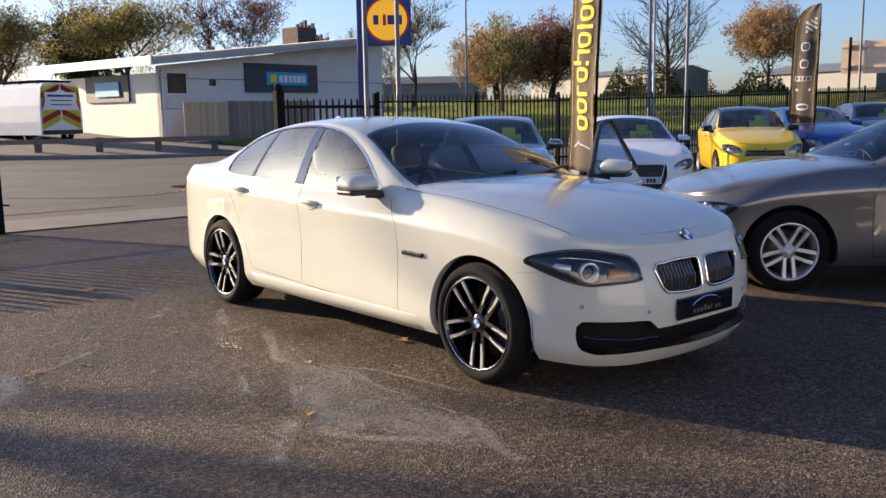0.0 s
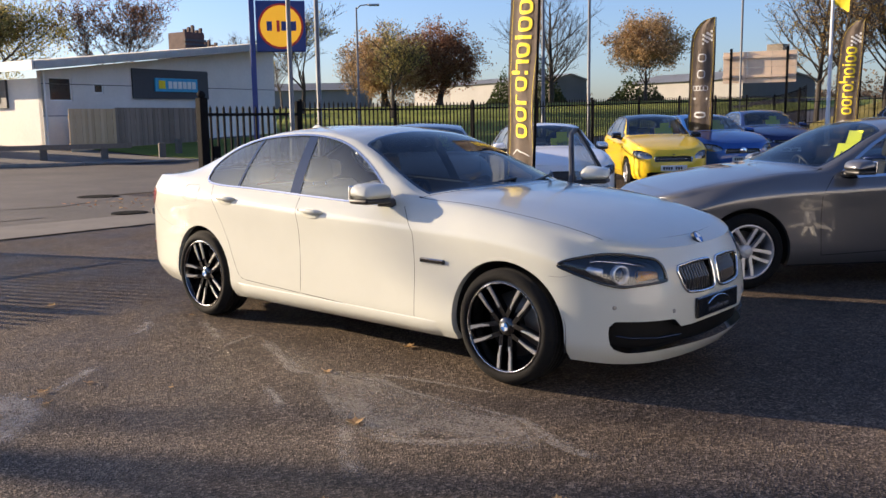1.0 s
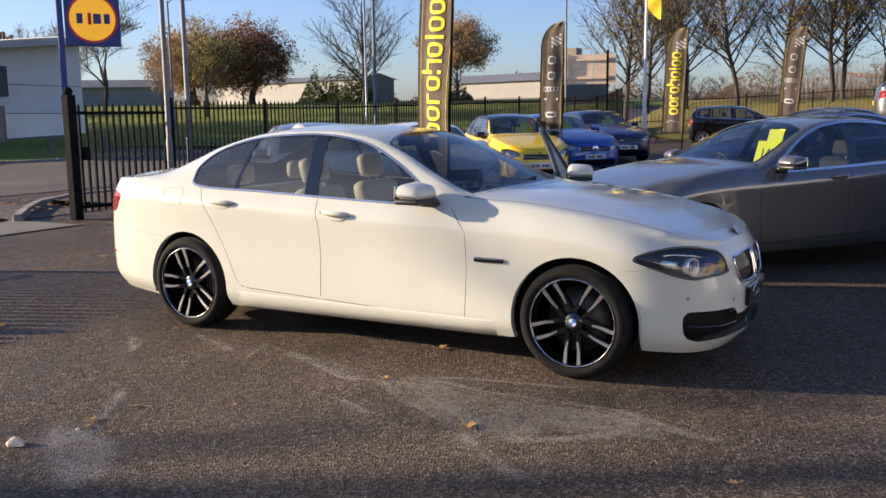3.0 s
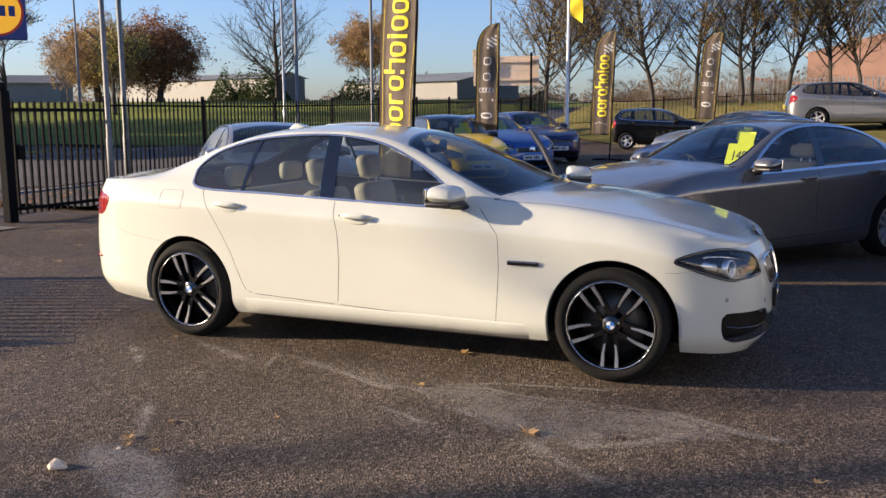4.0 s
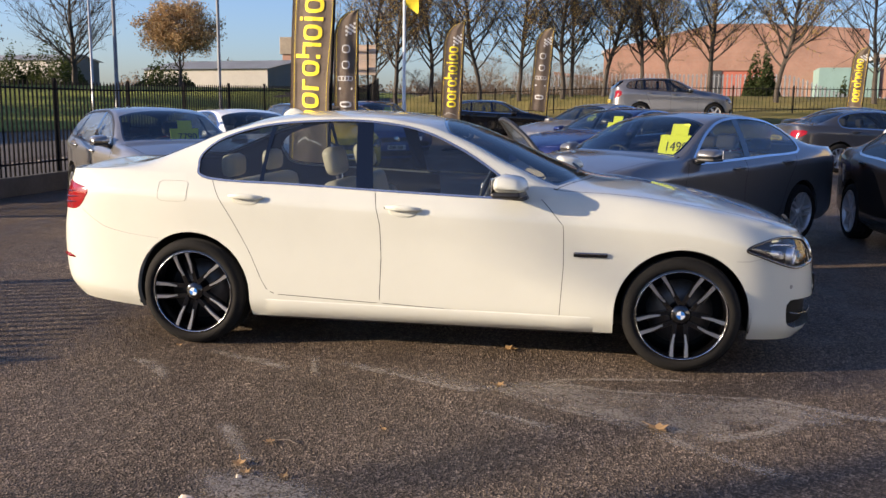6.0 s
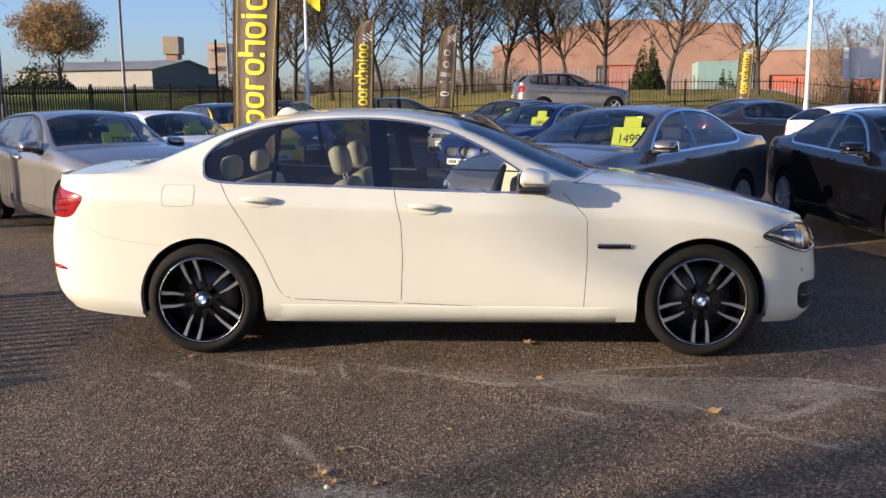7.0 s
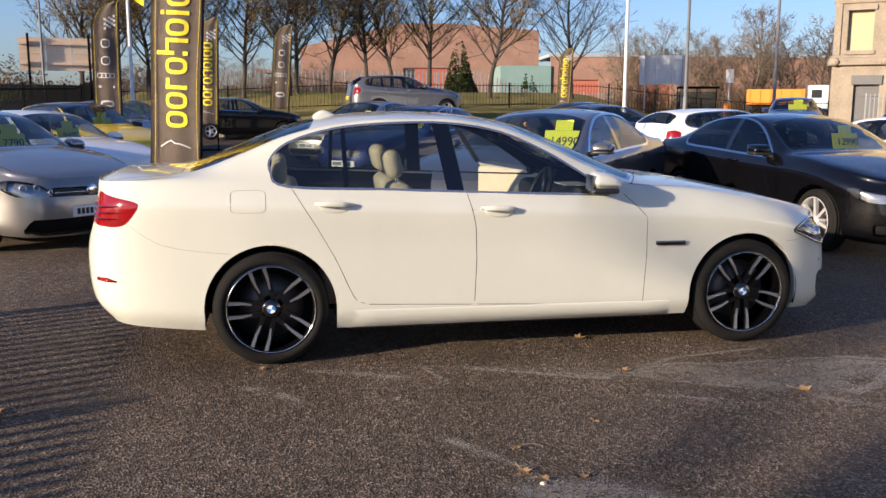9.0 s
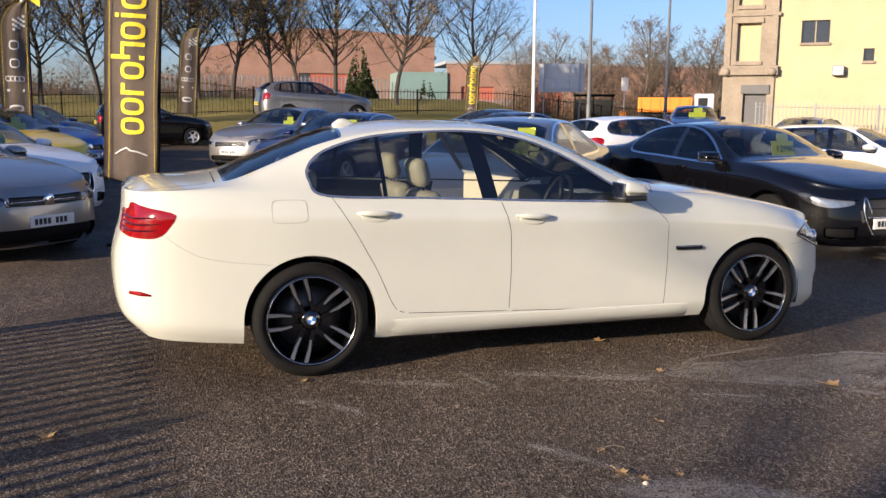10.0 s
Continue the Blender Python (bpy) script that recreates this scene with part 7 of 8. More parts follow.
    return ob


def card_in(x, y, a, w, text, l, f=0.24, z=1.09, dz=0.0, size=1.0):
    """A card behind the windscreen of the car that stands at x, y with heading a."""
    p = w((f, l, z))
    return price_card(at_land(x, y, a, dz) @ Matrix.Translation(p) @ Matrix.Rotation(radians(-16), 4, "Y"), text, size)


card_in(1.68, 4.30, -131.4, W_EXEC, "14990", 0.36, z=1.12, size=0.95)
card_in(5.0, 4.04, -86.6, W_LONG, "12990", 0.42, f=0.17, z=1.13, size=0.78)
card_in(-4.88, 5.32, -44.6, W_FAMILY, "7790", 0.25, size=0.85)
card_in(-4.95, 8.66, -44.1, W_COMPACT, "9495", 0.25, size=0.85)
card_in(-5.22, 13.07, -49, W_TOWN, "", 0.25, size=0.85)
card_in(-5.34, 15.95, -42, W_MID, "", 0.2, size=0.85)
card_in(-5.54, 20.0, -49, W_FAMILY, "", 0.2, size=0.85)
card_in(1.2, 11.9, -131, W_EXEC, "9990", 0.30, size=0.95)
card_in(0.7, 17.0, -131, W_EXEC, "", 0.30, z=1.05, size=0.75)
card_in(16.5, 23.0, -120, W_SUV, "", 0.1, size=1.3)

# ---- fences, poles and flags ----
def bar_mesh(w, d, h, mat, tip=True, name="pale"):
    bm = bmesh.new()
    box(bm, -w / 2, w / 2, -d / 2, d / 2, 0, h)
    if tip:
        top = [v for v in bm.verts if v.co.z > h - 1e-6]
        for v in top:
            v.co.z -= 0.05
        p = bm.verts.new((0, 0, h))
        old = [f for f in bm.faces if all(v in top for v in f.verts)]
        bmesh.ops.delete(bm, geom=old, context="FACES_ONLY")
        for e in [e for e in bm.edges if e.is_boundary]:
            bm.faces.new((e.verts[0], e.verts[1], p))
        bmesh.ops.recalc_face_normals(bm, faces=bm.faces)
    return mesh_from(name, bm, mat, False)


def railing(name, label, a, b, base, height, gap=0.112, pale=0.022, post_gap=2.45, rails=(0.12, 0.90), mat=STEEL_BLACK, joined=False, wall=0.0):
    """Steel railings from a to b with pales, posts and two rails, on a low wall where wall is given."""
    A, B = Vector((*a, 0)), Vector((*b, 0))
    L = (B - A).length
    ang = math.atan2(B.y - A.y, B.x - A.x)
    gz = lambda s: land(*(A.lerp(B, s / L)).xy)
    fence = thing(name, label, "fence", Matrix.Translation((A.x, A.y, 0)) @ Matrix.Rotation(ang, 4, "Z"))
    n = int(L / gap)
    if joined:
        bm = bmesh.new()
        for k in range(n + 1):
            s = k * gap
            z = gz(s) + base
            box(bm, s - pale / 2, s + pale / 2, -pale / 2, pale / 2, z, z + height)
        tagged(part("pale_run", bm, mat, fence), kind="stuff")
    else:
        me = bar_mesh(pale, pale, height, mat)
        for k in range(n + 1):
            s = k * gap
            p = new("pale", me)
            p.parent = fence
            p.matrix_basis = Matrix.Translation((s, 0, gz(s) + base))
    m = int(L / post_gap)
    for k in range(m + 1):
        s = min(L, k * post_gap)
        bm = bmesh.new()
        box(bm, s - 0.027, s + 0.027, -0.027, 0.027, gz(s) + base - 0.05, gz(s) + base + height + 0.03, 0.006, 1)
        part("post", bm, mat, fence)
    for q in rails:
        bm = bmesh.new()
        pts = [(s, 0, gz(s) + base + height * q) for s in np.linspace(0, L, max(2, int(L / 4) + 1))]
        tube(bm, pts, 0.018, 6)
        part("rail", bm, mat, fence)
    if wall:
        bm = bmesh.new()
        k = max(2, int(L / 3))
        rings = []
        for s in np.linspace(-0.1, L + 0.1, k):
            z = gz(s)
            rings.append([bm.verts.new(v) for v in ((s, -0.13, z - 0.1), (s, 0.13, z - 0.1), (s, 0.13, z + wall), (s, -0.13, z + wall))])
        ring_faces(bm, rings, True, True)
        bmesh.ops.recalc_face_normals(bm, faces=bm.faces)
        part("plinth", bm, plain("dark_plinth", (0.05, 0.045, 0.042), 0.85, var=0.4, scale=2, grain=0.4, gscale=12), fence, "dark stained low concrete wall")
    return fence


railing("railing_fence", "black steel railings on a low dark wall", (-8.35, 5.75), (-8.3, 31.0), 0.30, 1.58, gap=0.115, wall=0.30)
railing("railing_fence", "black steel railings along the street", (-7.60, -1.15), (-7.0, -13.0), 0.05, 1.42, gap=0.14, pale=0.046, rails=(0.12, 0.55))
railing("railing_fence", "black steel railings behind the display grass", (-8.3, 31.0), (30.0, 35.5), 0.25, 1.05, gap=0.15, pale=0.014, joined=True)
railing("railing_fence", "pale palisade fence at the works", (-6.0, 66.0), (60.0, 64.0), 0.1, 1.7, gap=0.32, pale=0.10, mat=STEEL_GREY, joined=True)
railing("railing_fence", "pale grey railings before the cream building", (22.5, 27.5), (33.0, 20.5), 0.0, 1.7, gap=0.16, pale=0.03, mat=STEEL_GREY, joined=True)


def gate():
    g = thing("metal_gate", "black steel yard gate standing at its post", "gate", at_land(-8.42, 3.72, 88.5))
    for x, r, h in ((0.0, 0.075, 1.92), (1.98, 0.04, 1.88)):
        bm = bmesh.new()
        box(bm, x - r, x + r, -r, r, 0, h, 0.01, 1)
        p = part("post", bm, STEEL_BLACK, g)
        if r > 0.05:
            bm = bmesh.new()
            ellipsoid(bm, (x, 0, h + 0.05), (0.07, 0.07, 0.07), 14, 9)
            part("ball_finial", bm, STEEL_BLACK, g, "", True)
    me = bar_mesh(0.032, 0.032, 1.70, STEEL_BLACK)
    for k in range(14):
        p = new("bar", me)
        p.parent = g
        p.matrix_basis = Matrix.Translation((0.16 + 0.13 * k, 0, 0.10))
    for z in (0.16, 1.62):
        bm = bmesh.new()
        box(bm, 0.07, 1.95, -0.022, 0.022, z, z + 0.05)
        part("rail", bm, STEEL_BLACK, g)
    bm = bmesh.new()
    box(bm, 0.16, 0.30, -0.05, 0.05, 0.92, 1.12, 0.01, 1)
    part("lock_box", bm, STEEL_BLACK, g)


gate()
bm = bmesh.new()
box(bm, -0.075, 0.075, -0.075, 0.075, 0, 1.92, 0.01, 1)
box(bm, -0.04, 0.30, -0.012, 0.012, 0.38, 0.40)
solid("gate_post", bm, STEEL_BLACK, "black square steel gate post with a hinge pin", "gate post", at_land(-7.72, -1.02, 20))


def pole(x, y, h, r0, r1, mat, label, name="flag_pole", cap=True):
    t = thing(name, label, "pole", at_land(x, y, 0))
    bm = bmesh.new()
    tube(bm, [(0, 0, -0.05), (0, 0, 1.2), (0, 0, 1.22), (0, 0, h)], [r0 * 1.25, r0 * 1.25, r0, r1], 12)
    part("shaft", bm, mat, t, "", True)
    bm = bmesh.new()
    box(bm, -r0 * 2.2, r0 * 2.2, -r0 * 2.2, r0 * 2.2, -0.02, 0.025, 0.005, 1)
    part("base_plate", bm, mat, t)
    return t


POLE_WHITE = plain("pole_white", (0.62, 0.62, 0.60), 0.45, var=0.1)
pole(-7.72, 5.05, 8.5, 0.042, 0.034, POLE_GREY, "tall grey steel flag pole by the gate")
pole(-8.75, 6.55, 8.5, 0.046, 0.036, POLE_GREY, "tall grey steel flag pole behind the railings")
pole(-8.85, 16.2, 9.0, 0.042, 0.034, POLE_GREY, "tall slim grey pole at the railings")
pole(-9.4, 27.3, 9.0, 0.042, 0.034, POLE_GREY, "tall slim grey pole at the fence corner")
pole(-24.9, 36.7, 10.0, 0.07, 0.05, STEEL_GREY, "grey street pole on the grass", "street_pole")


def yellow_flag(x, y, h, a):
    t = pole(x, y, h, 0.07, 0.05, POLE_WHITE, "tall white flag pole with a yellow flag")
    bm = bmesh.new()
    n, k = 10, 6
    g = [[bm.verts.new((0.06 + 0.5 * i / n, 0.05 * math.sin(4 * i / n + j), h - 0.05 - 1.25 * j / k - 0.35 * i / n)) for j in range(k + 1)] for i in range(n + 1)]
    for i in range(n):
        for j in range(k):
            bm.faces.new((g[i][j], g[i + 1][j], g[i + 1][j + 1], g[i][j + 1]))
    f = part("flag", bm, FLAG_YELLOW, t, "drooping yellow cloth flag", True)
    f.matrix_basis = Matrix.Rotation(radians(a), 4, "Z")


yellow_flag(-6.7, 28.7, 6.3, 0)
yellow_flag(11.6, 26.6, 7.2, 0)


def street_lamp(x, y, h, reach, a, r=0.08):
    t = pole(x, y, h, r, r * 0.6, POLE_GREY, "street lamp with one short arm", "street_lamp")
    bm = bmesh.new()
    tube(bm, [(0, 0, h - 0.1), (reach * 0.3, 0, h + 0.12), (reach, 0, h + 0.18)], r * 0.5, 8)
    arm = part("arm", bm, STEEL_GREY, t, "", True)
    arm.matrix_basis = Matrix.Rotation(radians(a), 4, "Z")
    bm = bmesh.new()
    box(bm, reach - 0.1, reach + 0.6, -0.13, 0.13, h + 0.10, h + 0.22, 0.04, 2)
    hd = part("lantern", bm, STEEL_GREY, t, "", True)
    hd.matrix_basis = Matrix.Rotation(radians(a), 4, "Z")


street_lamp(-36.0, 33.0, 7.4, 0.8, 50)
street_lamp(28.9, 45.4, 9.6, 1.6, -20, 0.11)
street_lamp(15.6, 29.8, 6.9, 0.3, 0)
street_lamp(-17.8, 26.7, 9.5, 0.6, 60)
street_lamp(-24.6, -13.7, 8.5, 0.9, 200, 0.12)


GLYPHS = "ring ring hook ring tall ring slim ring ring"


def glyph(bm, kind, w, h, m, stroke=0.24):
    """A plain shape the size of one sign letter: a ring, a post, a post with a stub or a dotted bar."""
    s = w * stroke

    def slab(x0, x1, y0, y1):
        q = [bm.verts.new(m @ Vector(p)) for p in ((x0, y0, 0), (x1, y0, 0), (x1, y1, 0), (x0, y1, 0))]
        bm.faces.new(q)
    if kind == "ring":
        n = 28
        def loop(a, b, e):
            out = []
            for k in range(n):
                c, d = math.cos(2 * math.pi * k / n), math.sin(2 * math.pi * k / n)
                out.append(bm.verts.new(m @ Vector((a * math.copysign(abs(c) ** e, c), b * math.copysign(abs(d) ** e, d), 0))))
            return out
        ring_faces(bm, [loop(w / 2, h / 2, 0.72), loop(w / 2 - s, h / 2 - s, 0.6)])
    elif kind == "slim":
        slab(-s / 2, s / 2, -h / 2, h / 2)
        slab(-s / 2, s / 2, h * 0.60, h * 0.60 + s)
    elif kind == "hook":
        slab(-w * 0.36, -w * 0.36 + s, -h / 2, h / 2)
        slab(-w * 0.36 + s, w * 0.30, h / 2 - s * 1.25, h / 2 - s * 0.1)
    else:
        slab(-w / 2, -w / 2 + s, -h / 2, h * 0.92)
        slab(w / 2 - s, w / 2, -h / 2, h / 2 - s)
        slab(-w / 2 + s, w / 2, h / 2 - s, h / 2)


def feather_flag(x, y, a, low, high, width, style, lean=0.0, big=False):
    """A cloth feather banner on a bent pole; it faces along its local -y."""
    t = thing("feather_flag", "tall dark grey advertising banner with yellow marks" if style == "word" else "dark grey feather flag with pale round emblems", "banner", at_land(x, y, a) @ Matrix.Rotation(radians(lean), 4, "Y"), "feather flags")
    H = high - low
    wave = lambda u, v: 0.03 * math.sin(3.1 * v / H * 3 + u * 2) * (0.3 + u) + 0.02 * math.sin(9 * u)
    right = width / 2

    def left_edge(v):
        k = min(1.0, max(0.0, (v - 0.77 * H) / (0.23 * H)))
        return -width / 2 + (0.0 if big else width * 0.93 * (1 - math.sqrt(1 - 0.999 * k * k)))
    bm = bmesh.new()
    n, k = 10, 44
    g = []
    for j in range(k + 1):
        v = H * j / k
        le = left_edge(v)
        g.append([bm.verts.new((le + (right - le) * i / n, wave(i / n, v), low + v)) for i in range(n + 1)])
    for j in range(k):
        for i in range(n):
            bm.faces.new((g[j][i], g[j][i + 1], g[j + 1][i + 1], g[j + 1][i]))
    bmesh.ops.solidify(bm, geom=list(bm.faces), thickness=0.004)
    part("cloth", bm, FLAG_GREY, t, "", True)
    bm = bmesh.new()
    tube(bm, [(right + 0.01, 0, -0.02), (right + 0.01, 0, low + 0.7 * H), (right + 0.005, 0, high)], [0.022, 0.016, 0.008], 8)
    part("pole", bm, STEEL_BLACK, t, "", True)
    bm = bmesh.new()
    tube(bm, [(right - 0.45, 0.3, 0.03), (right, 0, 0.05), (right + 0.45, -0.3, 0.03)], 0.02, 6)
    tube(bm, [(right - 0.45, -0.3, 0.03), (right, 0, 0.05), (right + 0.45, 0.3, 0.03)], 0.02, 6)
    part("cross_base", bm, STEEL_BLACK, t)
    # yellow piping down both edges
    for edge in (0, 1):
        bm = bmesh.new()
        pts = []
        for j in range(k + 1):
            v = H * j / k
            le = left_edge(v) + 0.035
            u = 0.04 if edge == 0 else 0.93
            pts.append((le + (right - le) * u, wave(u, v) - 0.009, low + v))
        tube(bm, pts, 0.003, 5)
        part("piping", bm, FLAG_YELLOW, t)
    # marks
    def stick(bm):
        for v in bm.verts:
            u = (v.co.x + width / 2) / width
            v.co.y = wave(u, v.co.z - low) - 0.010
    if style == "word":
        z = low + width * 0.86
        adv = width * 0.338
        for kind in GLYPHS.split():
            bm = bmesh.new()
            step_ = adv * {"slim": 0.55, "hook": 0.86}.get(kind, 1.06)
            mm = Matrix.Translation((0.03 * width, 0, z + step_ / 2)) @ Matrix.Rotation(radians(90), 4, "X") @ Matrix.Rotation(radians(90), 4, "Z")
            glyph(bm, kind, adv * 0.92, width * 0.44, mm)
            bmesh.ops.subdivide_edges(bm, edges=bm.edges[:], cuts=1)
            stick(bm)
            part("sign_mark", bm, FLAG_YELLOW, t)
            z += step_
        bm = bmesh.new()
        pts = [(-0.30 * width + 0.6 * width * q, -0.02, low + (0.30 if big else 0.1 * H) + 0.06 * math.sin(math.pi * q) * (1.4 if q < 0.5 else 0.8)) for q in np.linspace(0, 1, 9)]
        tube(bm, pts, 0.008, 5)
        stick(bm)
        for v in bm.verts:
            v.co.y -= 0.004
        part("car_outline_mark", bm, FLAG_WHITE, t)
    else:
        for zf, kind in ((0.66, "ring"), (0.52, "ring"), (0.40, "row"), (0.31, "bar"), (0.17, "oval")):
            bm = bmesh.new()
            c = low + zf * H
            if kind == "row":
                for q in range(4):
                    glyph(bm, "ring", width * 0.2, width * 0.2, Matrix.Translation((-0.24 * width + 0.15 * width * q, 0, c)) @ Matrix.Rotation(radians(90), 4, "X"), 0.14)
            elif kind == "bar":
                q = [bm.verts.new((sx * width * 0.3, 0, c + sz * 0.025)) for sx, sz in ((-1, -1), (1, -1), (1, 1), (-1, 1))]
                bm.faces.new(q)
            else:
                glyph(bm, "ring", width * (0.34 if kind == "ring" else 0.5), width * (0.34 if kind == "ring" else 0.26), Matrix.Translation((0, 0, c)) @ Matrix.Rotation(radians(90), 4, "X"), 0.13)
            stick(bm)
            part("emblem", bm, FLAG_WHITE, t)
    if not big:
        for i in range(5):
            for j in range(5):
                if (i + j) % 2 == 0:
                    bm = bmesh.new()
                    s = width * 0.085
                    cx, cz = right - 0.06 - s * (i + 0.5), low + 0.80 * H + s * (j + 0.5) - 0.4 * s * i
                    q = [bm.verts.new((cx + sx * s / 2, 0, cz + sz * s / 2)) for sx, sz in ((-1, -1), (1, -1), (1, 1), (-1, 1))]
                    bm.faces.new(q)
                    stick(bm)
                    part("chequer", bm, FLAG_WHITE, t)
    return t


feather_flag(-2.66, 4.74, -17, 0.72, 3.9, 0.60, "word", 3.2, True)
feather_flag(-5.25, 15.4, 6, 0.95, 3.68, 0.58, "emblem", 1.0)
feather_flag(-3.45, 20.2, 2, 0.75, 3.74, 0.60, "word", 2.0)
feather_flag(-1.45, 28.0, 2, 0.95, 4.05, 0.66, "emblem", 4.0)
feather_flag(10.6, 31.2, -10, 0.35, 2.95, 0.56, "word", 3.0)

# ---- trees ----
BARK = bark_mat("bark", (0.060, 0.050, 0.042))
TWIG = bark_mat("twigs", (0.19, 0.155, 0.125))
LEAF_RUST = leaf_mat("rust_leaves", [(0.0, (0.10, 0.042, 0.025)), (0.35, (0.21, 0.095, 0.05)), (0.7, (0.30, 0.15, 0.08)), (1.0, (0.22, 0.14, 0.075))])
LEAF_GOLD = leaf_mat("golden_leaves", [(0.0, (0.20, 0.12, 0.06)), (0.4, (0.38, 0.24, 0.12)), (0.8, (0.46, 0.32, 0.17)), (1.0, (0.30, 0.25, 0.14))])
LEAF_OLIVE = leaf_mat("olive_leaves", [(0.0, (0.16, 0.16, 0.05)), (0.5, (0.32, 0.28, 0.09)), (1.0, (0.48, 0.36, 0.13))])
LEAF_SPARSE = leaf_mat("last_leaves", [(0.0, (0.22, 0.12, 0.04)), (0.6, (0.36, 0.25, 0.08)), (1.0, (0.26, 0.22, 0.08))])
LEAF_DARK = leaf_mat("evergreen_leaves", [(0.0, (0.018, 0.03, 0.010)), (0.6, (0.04, 0.06, 0.02)), (1.0, (0.07, 0.08, 0.03))])
SCRUB = leaf_mat("brown_scrub", [(0.0, (0.10, 0.072, 0.05)), (0.5, (0.18, 0.13, 0.09)), (1.0, (0.26, 0.19, 0.12))])


class Wood:
    """Tapered limbs collected as plain lists."""

    def __init__(self):
        self.v, self.f = [], []

    def limb(self, pts, radii, n):
        d0 = (pts[-1] - pts[0]).normalized()
        side = d0.cross(Vector((0, 0, 1)) if abs(d0.z) < 0.9 else Vector((1, 0, 0))).normalized()
        up = d0.cross(side)
        k0 = len(self.v)
        for p, r in zip(pts, radii):
            for k in range(n):
                a = 2 * math.pi * k / n
                self.v.append(p + r * (math.cos(a) * side + math.sin(a) * up))
        for i in range(len(pts) - 1):
            for k in range(n):
                o = k0 + i * n
                self.f.append((o + k, o + (k + 1) % n, o + n + (k + 1) % n, o + n + k))


def make_tree(name, label, m, height, spread, seed, leaves, leaf_mat_, leaf=0.16, trunk_r=0.2, levels=4, fork=0.28, up=0.55, kids=4, crown=None, loose=0.22, leader=0, rise=0.32, bark=BARK, thin=0.009):
    """A tapered trunk with limbs that divide, and leaves or clumps at the twigs; leader: side limbs along the trunk."""
    rnd = random.Random(seed)
    wood, tips = Wood(), []

    def grow(p, d, length, r, level):
        pts, rad = [p.copy()], [r]
        q = p.copy()
        dd = d.copy()
        k = 6 if level == 0 else 4 if level < 2 else 3 if level < 4 else 2
        wob = 0.07 if level == 0 else 0.15
        for i in range(k):
            dd = (dd + Vector((rnd.gauss(0, wob), rnd.gauss(0, wob), rnd.gauss(0.02, 0.07)))).normalized()
            q = q + dd * length / k
            pts.append(q.copy())
            rad.append(max(thin, r * (1 - (0.75 if leader and level == 0 else 0.55) * (i + 1) / k)))
        wood.limb(pts, rad, 8 if level == 0 else 5 if level < 3 else 3)
        if level >= levels - 1:
            tips.extend(pts[1:])
        if level == levels:
            return
        n = leader if leader and level == 0 else kids + (1 if level == 0 else 0)
        for i in range(n):
            f = 1.0 if i == 0 else rnd.uniform(0.35 if level else (0.36 if leader else 0.55), 0.98)
            j = min(k - 1, int(f * k))
            base = pts[j].lerp(pts[j + 1], f * k - j) if f < 1 else pts[-1]
            ang = 2 * math.pi * (i * 0.618 + rnd.random() * 0.25)
            out = Vector((math.cos(ang), math.sin(ang), 0))
            tilt = rnd.uniform(0.55, 1.0) * spread
            nd = (dd * up + out * tilt + Vector((0, 0, rise * rnd.uniform(0.4, 1.3)))).normalized() if i else (dd + out * 0.25).normalized()
            ln = length * rnd.uniform(0.55, 0.8)
            if leader and level == 0:
                ln = length * (0.17 + 0.33 * (1 - f)) * rnd.uniform(0.8, 1.25) if i else length * 0.22
            grow(base, nd, ln, max(thin, rad[j] * rnd.uniform(0.42, 0.60)), level + 1)
    grow(Vector((0, 0, -0.1)), Vector((0.02, 0, 1)), height * fork, trunk_r, 0)
    top = max(v.z for v in wood.v)
    s = height / top
    t = thing(name, label, "tree", m)
    me = bpy.data.meshes.new("trunk")
    me.from_pydata([tuple(v * s) for v in wood.v], [], wood.f)
    me.materials.append(bark)
    new("trunk", me).parent = t
    if leaves:
        if crown:
            rx, ry, rz, zc, n = crown
            tips = []
            for i in range(n):
                d = Vector((rnd.gauss(0, 1), rnd.gauss(0, 1), rnd.gauss(0, 1))).normalized()
                q = 0.35 + 0.65 * rnd.random() ** 0.5
                q *= 0.86 + 0.45 * noise.noise(d * 2.4 + Vector((seed, 0, 0))) + 0.25 * noise.noise(d * 6.1 + Vector((0, seed, 0)))
                z = d.z * rz * q
                tips.append(Vector((d.x * rx * q, d.y * ry * q, zc + (z if z > 0 else z * 0.75) + 0.35 * rnd.gauss(0, 1))) / s)
        lf = []
        fc = []
        for i in range(leaves):
            c = rnd.choice(tips) * s + Vector((rnd.gauss(0, loose), rnd.gauss(0, loose), rnd.gauss(0, loose * 0.9)))
            a, b = Vector((rnd.gauss(0, 1), rnd.gauss(0, 1), rnd.gauss(0, 1))).normalized(), Vector((rnd.gauss(0, 1), rnd.gauss(0, 1), rnd.gauss(0, 1))).normalized()
            b = a.cross(b).normalized()
            w = leaf * rnd.uniform(0.6, 1.3)
            k = len(lf)
            lf += [c - a * w, c + b * w * 0.5 - a * w * 0.2, c + a * w, c - b * w * 0.5 + a * w * 0.1]
            fc.append((k, k + 1, k + 2, k + 3))
        me = bpy.data.meshes.new("crown")
        me.from_pydata([tuple(v) for v in lf], [], fc)
        me.materials.append(leaf_mat_)
        ob = new("crown", me)
        ob.parent = t
        tagged(ob, kind="stuff")
    return t


